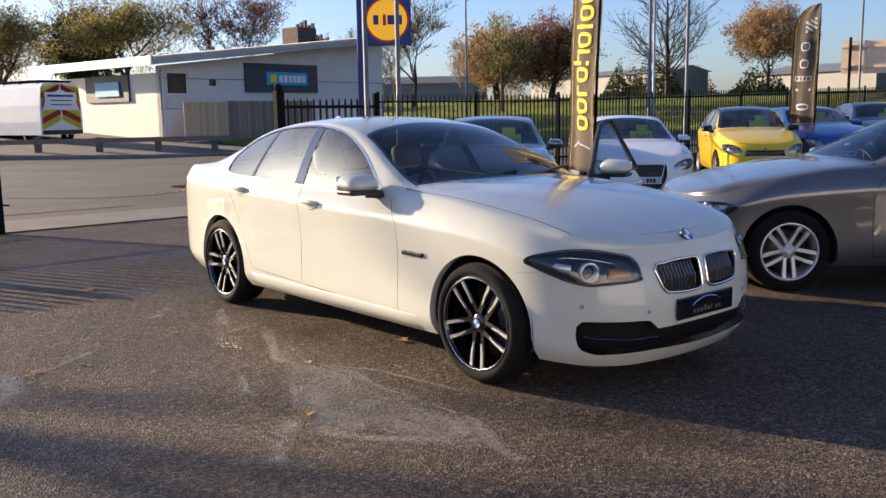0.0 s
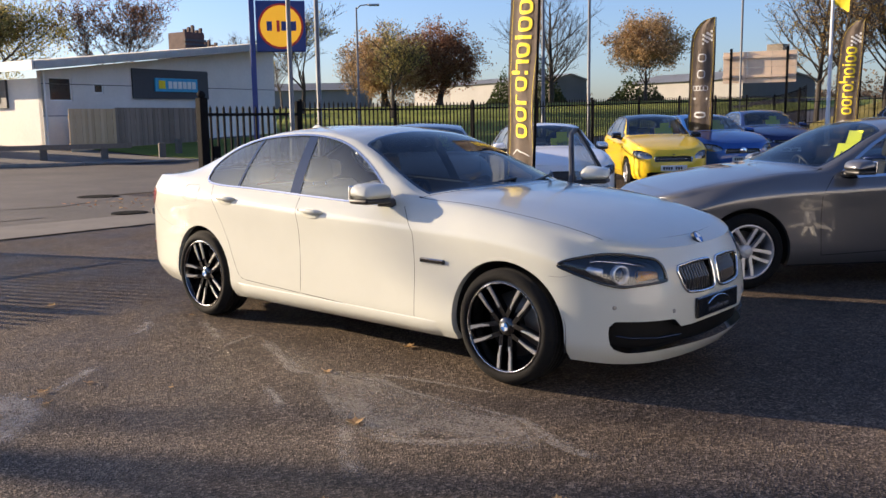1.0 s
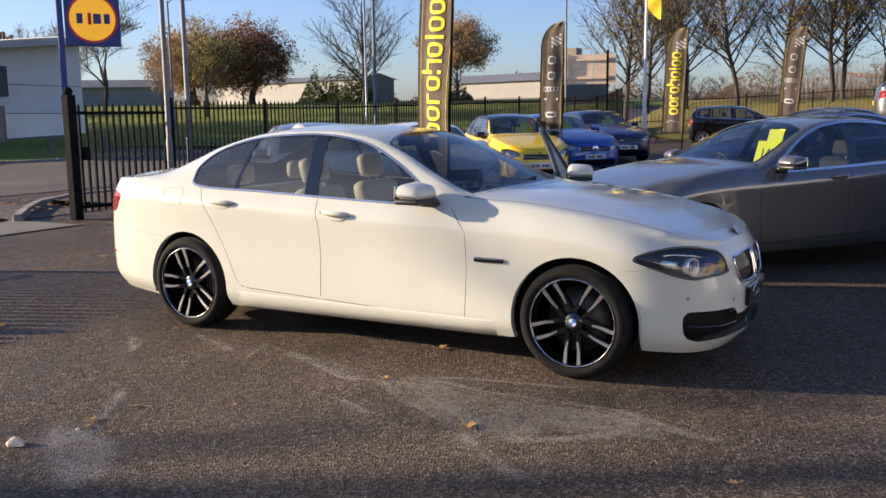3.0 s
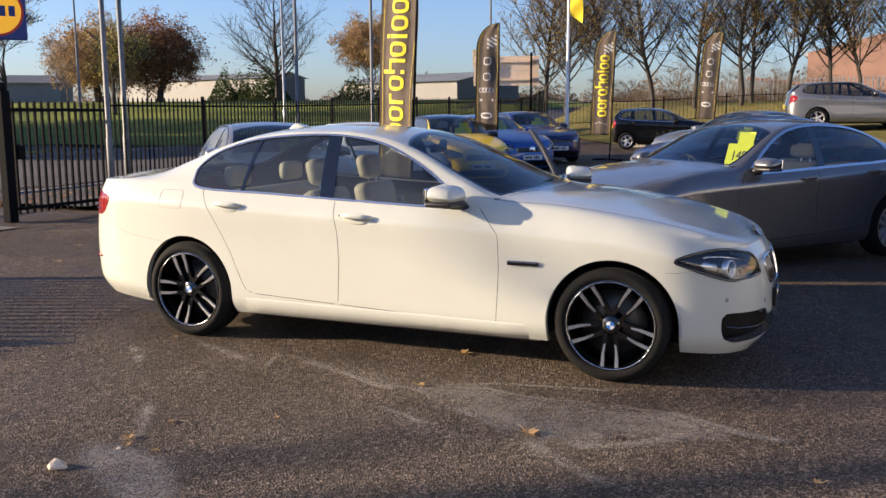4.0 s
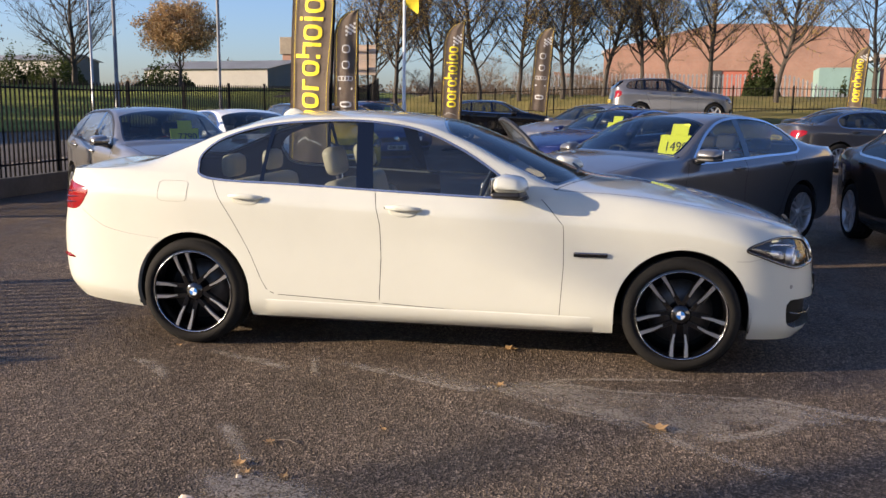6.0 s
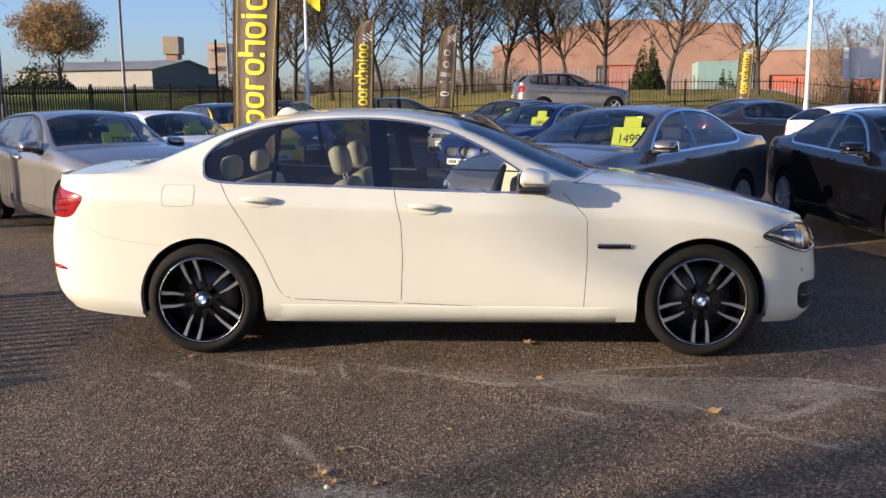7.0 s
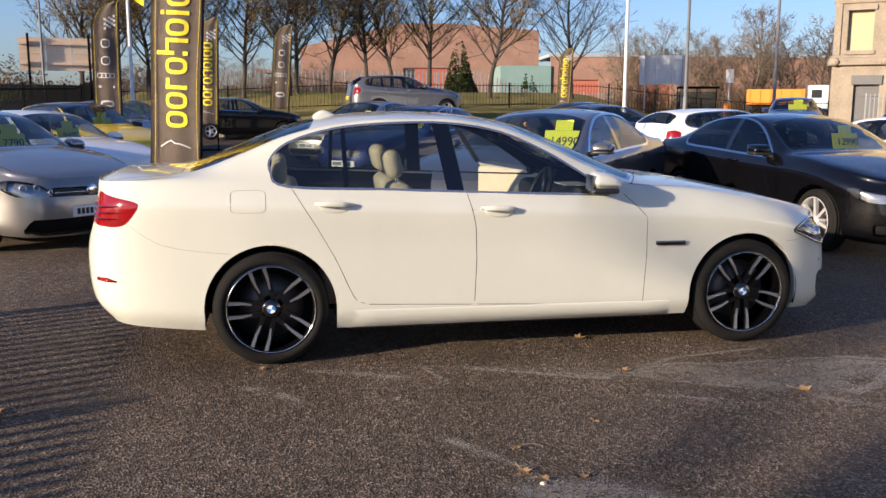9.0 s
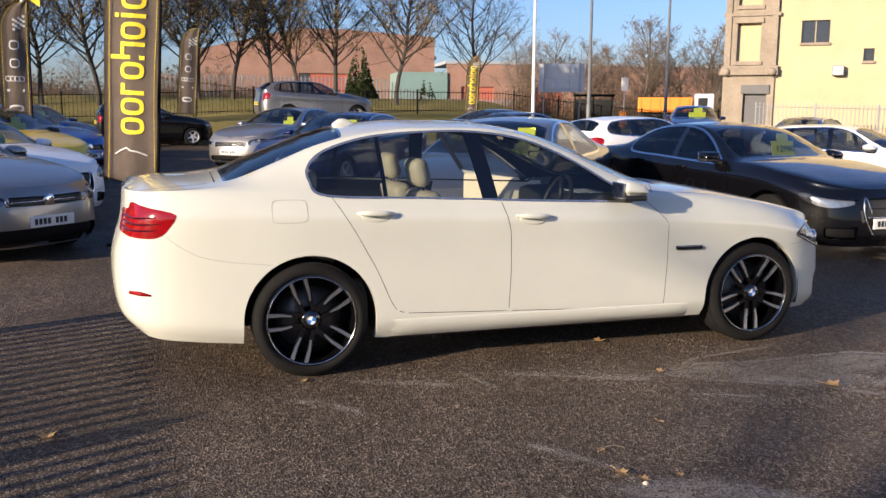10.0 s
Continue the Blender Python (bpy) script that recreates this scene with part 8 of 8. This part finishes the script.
def make_street_tree(name, label, m, height, seed, leaves, leaf_mat_, width=0.30, clear=0.20, limbs=30, leaf=0.06, trunk_r=0.17, bark=None, thin=0.006, twigs=8, low=1.15, flare=0.0, stout=1.0):
    """An upright tree with a clear stem, a leader to the top and many rising limbs that carry fine twigs; the crown is a tall oval."""
    rnd = random.Random(seed)
    wood, tips = Wood(), []

    def shoot(p, d, length, r, k, bend, n):
        pts, rad, q, dd = [p.copy()], [r], p.copy(), d.normalized()
        for i in range(k):
            dd = (dd + Vector((rnd.gauss(0, 0.09), rnd.gauss(0, 0.09), bend + rnd.gauss(0, 0.05)))).normalized()
            q = q + dd * length / k
            pts.append(q.copy())
            rad.append(max(thin, r * (1 - 0.8 * (i + 1) / k)))
        wood.limb(pts, rad, n)
        return pts, rad

    def along(pts, rad, f):
        k = len(pts) - 1
        j = min(k - 1, int(f * k))
        return pts[j].lerp(pts[j + 1], f * k - j), rad[j], (pts[j + 1] - pts[j]).normalized()
    stem, srad = shoot(Vector((0, 0, -0.1)), Vector((rnd.gauss(0, 0.02), rnd.gauss(0, 0.02), 1)), height, trunk_r, 12, 0.05, 8)
    for i in range(limbs):
        f = clear + (0.95 - clear) * ((i + rnd.random()) / limbs) ** low
        base, r, up = along(stem, srad, f)
        g = (f - clear) / (1 - clear)
        reach = width * height * (0.95 + 0.35 * g) * (1 - g) ** 0.6 * rnd.uniform(0.8, 1.25) + 0.35
        a = i * 2.4 + rnd.uniform(-0.5, 0.5)
        out = Vector((math.cos(a), math.sin(a), 0))
        lp, lr = shoot(base, out * rnd.uniform(0.75, 1.1) * (1 + flare) + up * rnd.uniform(0.6, 1.0), reach * 1.25, min(r * 0.55, stout * (0.014 + 0.012 * reach)), 6, 0.07, 5)
        for j in range(twigs + int(reach * 2)):
            q, r2, d2 = along(lp, lr, rnd.uniform(0.22, 0.98))
            side = Vector((rnd.gauss(0, 1), rnd.gauss(0, 1), rnd.gauss(0.35, 0.6))).normalized()
            tp, tr = shoot(q, d2 * 0.8 + side * 0.9, reach * rnd.uniform(0.22, 0.48), max(thin, r2 * 0.5), 3, 0.03, 3)
            tips.extend(tp[1:])
            for k in range(4):
                q3, r3, d3 = along(tp, tr, rnd.uniform(0.2, 1.0))
                side = Vector((rnd.gauss(0, 1), rnd.gauss(0, 1), rnd.gauss(0.3, 0.6))).normalized()
                ep, er = shoot(q3, d3 * 0.7 + side * 0.8, rnd.uniform(0.22, 0.5), thin, 2, 0.02, 3)
                tips.append(ep[-1])
    t = thing(name, label, "tree", m)
    me = bpy.data.meshes.new("trunk")
    me.from_pydata([tuple(v) for v in wood.v], [], wood.f)
    me.materials.append(bark or BARK)
    new("trunk", me).parent = t
    if leaves:
        lf, fc = [], []
        for i in range(leaves):
            c = rnd.choice(tips) + Vector((rnd.gauss(0, 0.05), rnd.gauss(0, 0.05), rnd.gauss(-0.03, 0.05)))
            a = Vector((rnd.gauss(0, 1), rnd.gauss(0, 1), rnd.gauss(0, 1))).normalized()
            b = a.cross(Vector((rnd.gauss(0, 1), rnd.gauss(0, 1), rnd.gauss(0, 1)))).normalized()
            w = leaf * rnd.uniform(0.6, 1.3)
            k = len(lf)
            lf += [c - a * w, c + b * w * 0.5 - a * w * 0.2, c + a * w, c - b * w * 0.5 + a * w * 0.1]
            fc.append((k, k + 1, k + 2, k + 3))
        me = bpy.data.meshes.new("crown")
        me.from_pydata([tuple(v) for v in lf], [], fc)
        me.materials.append(leaf_mat_)
        ob = new("crown", me)
        ob.parent = t
        tagged(ob, kind="stuff")
    return t


def scrub(name, label, spots, mat, n, leaf, seed, kind="stuff"):
    """A mass of undergrowth over a few spots (x, y, radius, height)."""
    rnd = random.Random(seed)
    lf, fc = [], []
    tot = sum(s[2] * s[3] for s in spots)
    for x, y, r, h in spots:
        z0 = land(x, y)
        for i in range(int(n * r * h / tot)):
            th, rr = rnd.uniform(0, 2 * math.pi), r * math.sqrt(rnd.random())
            zz = h * (1 - (rr / r) ** 2) * rnd.random() ** 0.8 * (0.8 + 0.35 * math.sin(3 * th + x))
            c = Vector((x + rr * math.cos(th), y + rr * math.sin(th) * 0.6, z0 + zz))
            a = Vector((rnd.gauss(0, 1), rnd.gauss(0, 1), rnd.gauss(0, 1))).normalized()
            b = a.cross(Vector((rnd.gauss(0, 1), rnd.gauss(0, 1), rnd.gauss(0, 1)))).normalized()
            w = leaf * rnd.uniform(0.6, 1.4)
            k = len(lf)
            lf += [c - a * w, c + b * w * 0.5, c + a * w, c - b * w * 0.5]
            fc.append((k, k + 1, k + 2, k + 3))
    me = bpy.data.meshes.new(name)
    me.from_pydata([tuple(v) for v in lf], [], fc)
    me.materials.append(mat)
    return tagged(new(name, me), label, "bushes", kind=kind)


make_tree("rust_tree", "broad autumn tree with rust-brown leaves", at_land(-47.4, 53.1, 20), 6.9, 0.95, 3, 26000, LEAF_RUST, 0.10, 0.2, 4, 0.22, crown=(4.0, 4.0, 3.4, 3.7, 1500))
make_tree("rust_tree", "broad autumn tree turning from gold to brown", at_land(-50.8, 50.0, 70), 6.2, 0.95, 5, 26000, LEAF_GOLD, 0.10, 0.2, 4, 0.20, crown=(4.2, 4.2, 3.3, 3.2, 1500))
make_street_tree("bare_tree", "large bare tree with a spreading crown", at_land(-40.7, 60.2, 0), 8.7, 11, 0, None, 0.52, 0.20, 26, trunk_r=0.26, low=1.9, flare=0.25, twigs=14, thin=0.008)
make_tree("golden_tree", "round autumn tree with golden-brown leaves", at_land(-32.4, 61.8, 60), 7.0, 0.85, 7, 22000, LEAF_GOLD, 0.09, 0.17, 4, 0.34, crown=(3.5, 3.5, 2.7, 4.5, 1000))
ROW = make_street_tree("street_tree", "slender street tree nearly bare of leaves", at_land(-9.0, 37.2, 0), 8.2, 21, 6500, LEAF_SPARSE, 0.32, leaf=0.042, trunk_r=0.125, twigs=13, limbs=34)
ROW["group"] = "row of street trees"
ROW2 = make_street_tree("street_tree", "slender street tree with a few yellow leaves", at_land(-4.9, 37.6, 0), 8.5, 33, 9000, LEAF_SPARSE, 0.30, leaf=0.042, trunk_r=0.12, twigs=13, limbs=34)
ROW2["group"] = "row of street trees"
for k, (x, y, a, s) in enumerate(((-0.9, 37.8, 40, 1.0), (-0.5, 38.6, 310, 0.9), (1.05, 38.2, 130, 0.98), (2.85, 37.8, 200, 0.9), (4.1, 37.7, 290, 0.88), (5.85, 37.6, 80, 0.96), (8.8, 37.1, 160, 1.0), (-3.0, 37.9, 20, 0.92), (-7.3, 37.8, 250, 1.0), (-10.4, 38.2, 75, 1.05))):
    copy_thing(ROW if k % 2 else ROW2, at_land(x, y, a) @ Matrix.Diagonal((s, s, s, 1)))
make_street_tree("bare_tree", "bare tree with fine twigs beside a feather flag", at_land(13.1, 37.4, 30), 6.6, 41, 0, None, 0.50, 0.22, 24, trunk_r=0.12, low=1.7, flare=0.25, twigs=12, thin=0.005, stout=0.6)
make_tree("bare_tree", "slim bare tree behind the shop", at_land(-50.0, 40.0, 30), 9.0, 0.9, 43, 1500, LEAF_OLIVE, 0.08, 0.16, 5, 0.28, kids=4)
make_tree("bare_tree", "bare tree beside the blue pylon sign", at_land(-40.0, 40.0, 130), 7.2, 0.9, 47, 3500, LEAF_OLIVE, 0.08, 0.15, 5, 0.28, kids=4)
make_tree("olive_tree", "tall airy tree with olive and yellow leaves behind the shop", at_land(-62.0, 22.0, 0), 9.6, 0.95, 51, 15000, LEAF_OLIVE, 0.10, 0.24, 5, 0.24, kids=4, loose=0.45)
make_tree("olive_tree", "spreading tree with thinning yellow-green leaves at the road", at_land(-67.0, 15.0, 0), 9.8, 1.0, 53, 15000, LEAF_OLIVE, 0.10, 0.26, 5, 0.24, kids=4, loose=0.45)
make_tree("olive_tree", "dark leafy tree beyond the van", at_land(-80.0, 25.3, 0), 9.6, 0.9, 57, 20000, LEAF_DARK, 0.14, 0.24, 4, 0.22, crown=(4.0, 4.0, 4.0, 5.4, 700))
make_tree("bare_tree", "reddish bare tree above the shop roof", at_land(-56.0, 28.0, 0), 10.0, 0.95, 59, 5000, LEAF_RUST, 0.085, 0.2, 5, 0.26, kids=4, loose=0.15)
scrub("hedge_bushes", "dark evergreen bushes before a white shed", [(-46, 66, 3.0, 4.2), (-50, 66, 2.6, 3.6), (-38, 70, 3, 2.6)], LEAF_DARK, 9000, 0.13, 61)
WOOD = make_street_tree("woodland_tree", "bare brown woodland tree with dense fine twigs", at_land(27.0, 66.0, 0), 7.2, 91, 900, SCRUB, 0.32, 0.18, 22, leaf=0.05, trunk_r=0.11, bark=TWIG, thin=0.008, twigs=6)
WOOD["group"] = "woodland on the rise"
rw = random.Random(8)
for k in range(26):
    s = rw.uniform(0.75, 1.2)
    copy_thing(WOOD, at_land(28.5 + 1.25 * k + rw.uniform(-0.8, 0.8), 67 + rw.uniform(-3, 5), rw.uniform(0, 360)) @ Matrix.Diagonal((s * 1.15, s * 1.15, s, 1)))
for k in range(7):
    s = rw.uniform(0.32, 0.45)
    copy_thing(WOOD, at_land(-14 + 2.6 * k + rw.uniform(-0.8, 0.8), 68 + rw.uniform(-2, 2), rw.uniform(0, 360)) @ Matrix.Diagonal((s * 1.8, s * 1.8, s, 1)))
for x, y, k in ((-55, 41, 0.75), (-60, 46, 0.9), (-49, 45, 0.65), (-64, 41, 0.85), (-70, 50, 1.0)):
    copy_thing(WOOD, at_land(x, y, 40 * k + x) @ Matrix.Diagonal((k, k, k, 1)))
scrub("scrub_woodland", "low brown undergrowth before the bare woodland", [(26 + 1.7 * k, 63 + 1.5 * math.sin(k), 2.0 + 0.6 * math.sin(2.7 * k), 4.3 + 0.8 * math.sin(1.7 * k)) for k in range(20)], SCRUB, 110000, 0.06, 67)
scrub("scrub_bushes", "brown autumn bushes beyond the fences", [(-14 + 2.2 * k, 64 + 1.5 * math.sin(2 * k), 2.0 + 0.6 * math.sin(3.1 * k), 2.4 + 0.9 * math.sin(1.3 * k)) for k in range(10)], SCRUB, 60000, 0.035, 71)
scrub("green_bush", "small evergreen bush against the works", [(11.6, 58, 1.3, 3.4), (20.5, 72, 1.4, 3.2)], LEAF_DARK, 9000, 0.11, 73)
scrub("far_trees", "distant brown trees along the horizon", [(-150 + 9 * k, 150 + 8 * math.sin(k), 8 + 2 * math.sin(1.9 * k), 5 + 1.6 * math.sin(2.3 * k)) for k in range(34)], SCRUB, 80000, 0.24, 79)
scrub("far_trees", "distant trees beyond the shop", [(-110 - 3 * math.sin(k), -20 + 9 * k, 7, 8 + 2 * math.sin(1.9 * k)) for k in range(8)], LEAF_OLIVE, 45000, 0.14, 83)

# trees behind the camera, whose shadows cross the yard
SHADE = make_street_tree("street_tree", "tall bare street tree across the road", at_land(-28.0, -17.75, 15), 11.5, 77, 0, None, 0.22, 0.2, 16, trunk_r=0.24, twigs=4, thin=0.014, stout=2.6)
SHADE["group"] = "street trees across the road"
copy_thing(SHADE, at_land(-33.5, -21.8, 130))

# ---- small things on the ground ----
DRY_LEAF = leaf_mat("fallen_leaf", [(0.0, (0.34, 0.14, 0.06)), (0.5, (0.52, 0.26, 0.11)), (1.0, (0.44, 0.31, 0.16))])


def stain_mat(name, col, amount, scale, soft):
    """Dried silt: pale grains that thin out to nothing, over the asphalt."""
    m, nt, p = nodes_of(name)
    co = nt.nodes.new("ShaderNodeTexCoord")
    f = maths(nt, "MULTIPLY", tex_noise(nt, scale, 5, 0.7), 1.0)
    g = tex_noise(nt, 110, 2, 0.6)
    at = nt.nodes.new("ShaderNodeAttribute")
    at.attribute_name = "fade"
    k = maths(nt, "MULTIPLY", ramp(nt, f, [(0.30, grey(0.15)), (0.30 + soft, grey(1.0))]), at.outputs["Fac"])
    k = maths(nt, "MULTIPLY", k, ramp(nt, g, [(0.42, grey(0.0)), (0.52, grey(amount))]))
    link(nt, k, p.inputs["Alpha"])
    p.inputs["Base Color"].default_value = (*col, 1)
    p.inputs["Roughness"].default_value = 0.42
    p.inputs["Specular IOR Level"].default_value = 1.0
    bump(nt, p, tex_noise(nt, 140, 2, 0.6), 0.8, 0.006)
    return m


SILT = stain_mat("dried_silt", (0.40, 0.355, 0.30), 1.0, 3.0, 0.22)


def silt_line(pts, width, label="pale dried silt line on the asphalt", z=0.004):
    """A wavering pale band on the ground that fades at its edges."""
    P = [Vector(p) for p in pts]
    path = []
    for i in range(len(P) - 1):
        p0, p1, p2, p3 = P[max(0, i - 1)], P[i], P[i + 1], P[min(len(P) - 1, i + 2)]
        for s in range(8):
            t = s / 8
            path.append(0.5 * (2 * p1 + (p2 - p0) * t + (2 * p0 - 5 * p1 + 4 * p2 - p3) * t * t + (3 * p1 - p0 - 3 * p2 + p3) * t ** 3))
    path.append(P[-1])
    bm = bmesh.new()
    fade = bm.verts.layers.float.new("fade")
    rows = []
    for i, p in enumerate(path):
        d = (path[min(i + 1, len(path) - 1)] - path[max(0, i - 1)]).normalized()
        n = Vector((-d.y, d.x))
        end = min(1, i / 4, (len(path) - 1 - i) / 4)
        row = []
        for q, a in ((-1, 0), (-0.4, 0.8), (0, 1), (0.4, 0.8), (1, 0)):
            w = 1.15 * width * (0.8 + 0.8 * noise.noise(Vector((p.x * 2, p.y * 2, q))))
            v = bm.verts.new((p.x + n.x * w * q, p.y + n.y * w * q, z))
            v[fade] = a * end * 0.62
            row.append(v)
        rows.append(row)
    ring_faces(bm, rows, False)
    ob = solid("silt_mark", bm, SILT, label, kind="structure")
    return ob


def silt_patch(poly, strength, seed):
    """A film of pale grit with an uneven outline, thinning towards its edge."""
    sd = poly_sdf(smooth_poly(poly, 3))
    bm = bmesh.new()
    fade = bm.verts.layers.float.new("fade")
    xs = np.arange(min(p[0] for p in poly) - 0.1, max(p[0] for p in poly) + 0.1, 0.035)
    ys = np.arange(min(p[1] for p in poly) - 0.1, max(p[1] for p in poly) + 0.1, 0.035)
    g = []
    for x in xs:
        row = []
        for y in ys:
            v = bm.verts.new((x, y, 0.0035))
            d = -sd(x, y) + 0.06 * noise.noise(Vector((x * 5, y * 5, seed)))
            v[fade] = strength * min(1.0, max(0.0, d / 0.09)) * (0.45 + 0.55 * max(0.0, 1 - d / 0.35))
            row.append(v)
        g.append(row)
    ring_faces(bm, g, False)
    bmesh.ops.delete(bm, geom=[f for f in bm.faces if all(v[fade] <= 0 for v in f.verts)], context="FACES")
    bmesh.ops.delete(bm, geom=[v for v in bm.verts if not v.link_faces], context="VERTS")
    solid("silt_patch", bm, SILT, "pale gritty film dried on the asphalt", kind="structure")


silt_patch([(0.44, -1.38), (0.85, -1.28), (1.16, -1.34), (1.6, -1.33), (1.89, -1.31), (2.24, -1.46), (2.21, -1.58), (2.0, -1.63), (1.72, -1.84), (1.71, -2.0), (1.51, -1.98), (1.25, -1.89), (0.86, -1.68)], 0.72, 1)
silt_patch([(-0.62, -2.78), (-0.3, -2.72), (0.0, -2.85), (0.25, -3.1), (0.1, -3.3), (-0.25, -3.12), (-0.5, -2.98)], 0.7, 2)
silt_patch([(-0.48, -1.05), (0.3, -1.25), (0.44, -1.40), (0.33, -1.52), (-0.1, -1.36)], 0.3, 3)
silt_line([(-0.48, -1.11), (-0.03, -1.32), (0.33, -1.48), (0.53, -1.37)], 0.06)
silt_line([(0.50, -1.40), (0.76, -1.25), (0.95, -1.16), (1.35, -1.09), (1.56, -1.07)], 0.035)
silt_line([(1.80, -1.31), (1.95, -1.33), (2.08, -1.40), (2.3, -1.50), (2.5, -1.52)], 0.05)
silt_line([(0.45, -1.36), (0.85, -1.29), (1.16, -1.34), (1.6, -1.33), (1.89, -1.31)], 0.045)
silt_line([(0.42, -1.34), (0.62, -1.52), (0.88, -1.70), (1.25, -1.90)], 0.06)
silt_line([(1.45, -1.97), (1.72, -1.88), (2.0, -1.64), (2.21, -1.56)], 0.09)
silt_line([(-1.38, -1.02), (-1.02, -1.17), (-0.67, -1.32)], 0.07)
silt_line([(0.43, -1.78), (0.65, -1.87), (0.85, -1.98)], 0.05)
silt_line([(1.25, -1.89), (1.56, -2.18), (1.83, -2.37)], 0.06)
silt_line([(-0.52, -1.42), (-0.59, -1.24), (-0.63, -1.02)], 0.04)
silt_line([(-1.72, -1.29), (-1.48, -1.42), (-1.3, -1.67)], 0.06)
silt_line([(-0.72, -2.2), (-0.62, -2.35), (-0.52, -2.5), (-0.38, -2.68)], 0.05)


def fallen_leaf(x, y, s, a, curl=0.4):
    bm = bmesh.new()
    out = [(0.0, -0.5), (0.16, -0.28), (0.42, -0.20), (0.30, 0.02), (0.40, 0.26), (0.14, 0.22), (0.0, 0.55), (-0.14, 0.22), (-0.40, 0.26), (-0.30, 0.02), (-0.42, -0.20), (-0.16, -0.28)]
    c = bm.verts.new((0, 0, 0.006))
    vs = [bm.verts.new((p[0] * s, p[1] * s, 0.008 + curl * s * (p[0] ** 2 + 0.4 * p[1] ** 2) * (1 + 0.5 * math.sin(5 * i)))) for i, p in enumerate(out)]
    for i in range(len(vs)):
        bm.faces.new((c, vs[i], vs[(i + 1) % len(vs)]))
    tube(bm, [(0, -0.45 * s, 0.012), (0.05 * s, -0.8 * s, 0.02)], 0.0016, 4)
    return solid("fallen_leaf", bm, DRY_LEAF, "curled brown autumn leaf on the asphalt", "leaf", Matrix.Translation((x, y, 0.002)) @ Matrix.Rotation(a, 4, "Z"), "fallen leaves")


rl = random.Random(5)
for x, y, s in ((1.31, -1.89, 0.115), (0.49, -0.645, 0.10), (0.51, -1.38, 0.065), (-0.39, -2.74, 0.055), (-2.83, -1.51, 0.10), (-0.41, -2.40, 0.05), (-0.22, -2.75, 0.05), (-0.45, -2.66, 0.075), (-1.55, -0.98, 0.05), (2.6, -2.0, 0.05),
                (-4.9, 1.2, 0.09), (-5.6, 2.2, 0.08), (0.05, -2.15, 0.04), (1.9, -2.6, 0.05)):
    fallen_leaf(x, y, s, rl.uniform(0, 6.3), rl.uniform(0.3, 0.9))
lf = bmesh.new()
for k in range(420):
    x, y = (rl.uniform(-11.3, -9.3), rl.uniform(2.6, 9)) if k % 2 else (rl.uniform(-3, 24), 25.4 + rl.gauss(0, 0.5) + 0.12 * max(0, rl.uniform(-3, 24)))
    z = land(x, y) + 0.10
    a, s = rl.uniform(0, 6.3), rl.uniform(0.03, 0.07)
    q = [lf.verts.new((x + s * math.cos(a + t), y + s * 0.7 * math.sin(a + t), z + rl.uniform(0, 0.03))) for t in (0, 1.6, 3.1, 4.7)]
    lf.faces.new(q)
solid("leaf_litter", lf, DRY_LEAF, "scattered brown leaves along the kerbs", "leaves", kind="stuff")


def fallen_twig(pts, r):
    """A thin bent twig with one side shoot, lying on the asphalt."""
    bm = bmesh.new()
    tube(bm, pts, [r, r * 0.9, r * 0.75, r * 0.4][:len(pts)], 5)
    a, b = Vector(pts[1]), Vector(pts[2])
    d = (b - a).normalized()
    e = a.lerp(b, 0.4)
    tube(bm, [e, e + Vector((d.x - d.y * 0.7, d.y + d.x * 0.7, 0.1)) * (b - a).length * 0.6], [r * 0.6, r * 0.3], 5)
    solid("fallen_twig", bm, TWIG, "thin bent brown twig on the asphalt", "twig")


fallen_twig([(-0.43, -2.41, 0.006), (-0.38, -2.375, 0.009), (-0.33, -2.375, 0.012), (-0.285, -2.40, 0.006)], 0.0035)
fallen_twig([(0.02, -2.60, 0.005), (0.055, -2.57, 0.008), (0.09, -2.56, 0.008), (0.12, -2.53, 0.005)], 0.0025)


def stone(x, y, s):
    bm = bmesh.new()
    bmesh.ops.create_icosphere(bm, subdivisions=2, radius=s)
    rs = random.Random(17)
    for k in range(9):
        n = Vector((rs.uniform(-1, 1), rs.uniform(-1, 1), rs.uniform(-0.5, 1))).normalized()
        cut = s * rs.uniform(0.55, 0.75)
        for v in bm.verts:
            over = v.co.dot(n) - cut
            if over > 0:
                v.co -= over * n
    for v in bm.verts:
        v.co = Vector((v.co.x * 1.15, v.co.y * 0.9, max(-s * 0.35, v.co.z * 0.85)))
    return solid("stone", bm, plain("pale_stone", (0.60, 0.50, 0.39), 0.9, var=0.35, scale=20), "small pale stone lying on the asphalt", "stone", Matrix.Translation((x, y, s * 0.35)))


stone(-0.49, -3.06, 0.045)
stone(-0.40, -2.78, 0.014)


def manhole(x, y, r, label):
    t = thing("manhole_cover", label, "manhole cover", Matrix.Translation((x, y, land(x, y) + 0.016)))
    bm = bmesh.new()
    lathe(bm, [(0.001, 0.006), (r * 0.9, 0.006), (r * 0.9, 0.012), (r, 0.012), (r, -0.02)], 32, "z")
    part("frame", bm, STEEL_BLACK, t)
    for k in range(7):
        bm = bmesh.new()
        w = math.sqrt(max(0, (0.8 * r) ** 2 - ((k - 3) * r * 0.24) ** 2))
        box(bm, -w, w, (k - 3) * r * 0.24 - 0.02, (k - 3) * r * 0.24 + 0.02, 0.006, 0.013)
        part("rib", bm, STEEL_BLACK, t)


manhole(-13.3, 4.3, 0.42, "round iron manhole cover in the road")
manhole(-9.5, 2.9, 0.30, "small iron drain cover by the kerb")
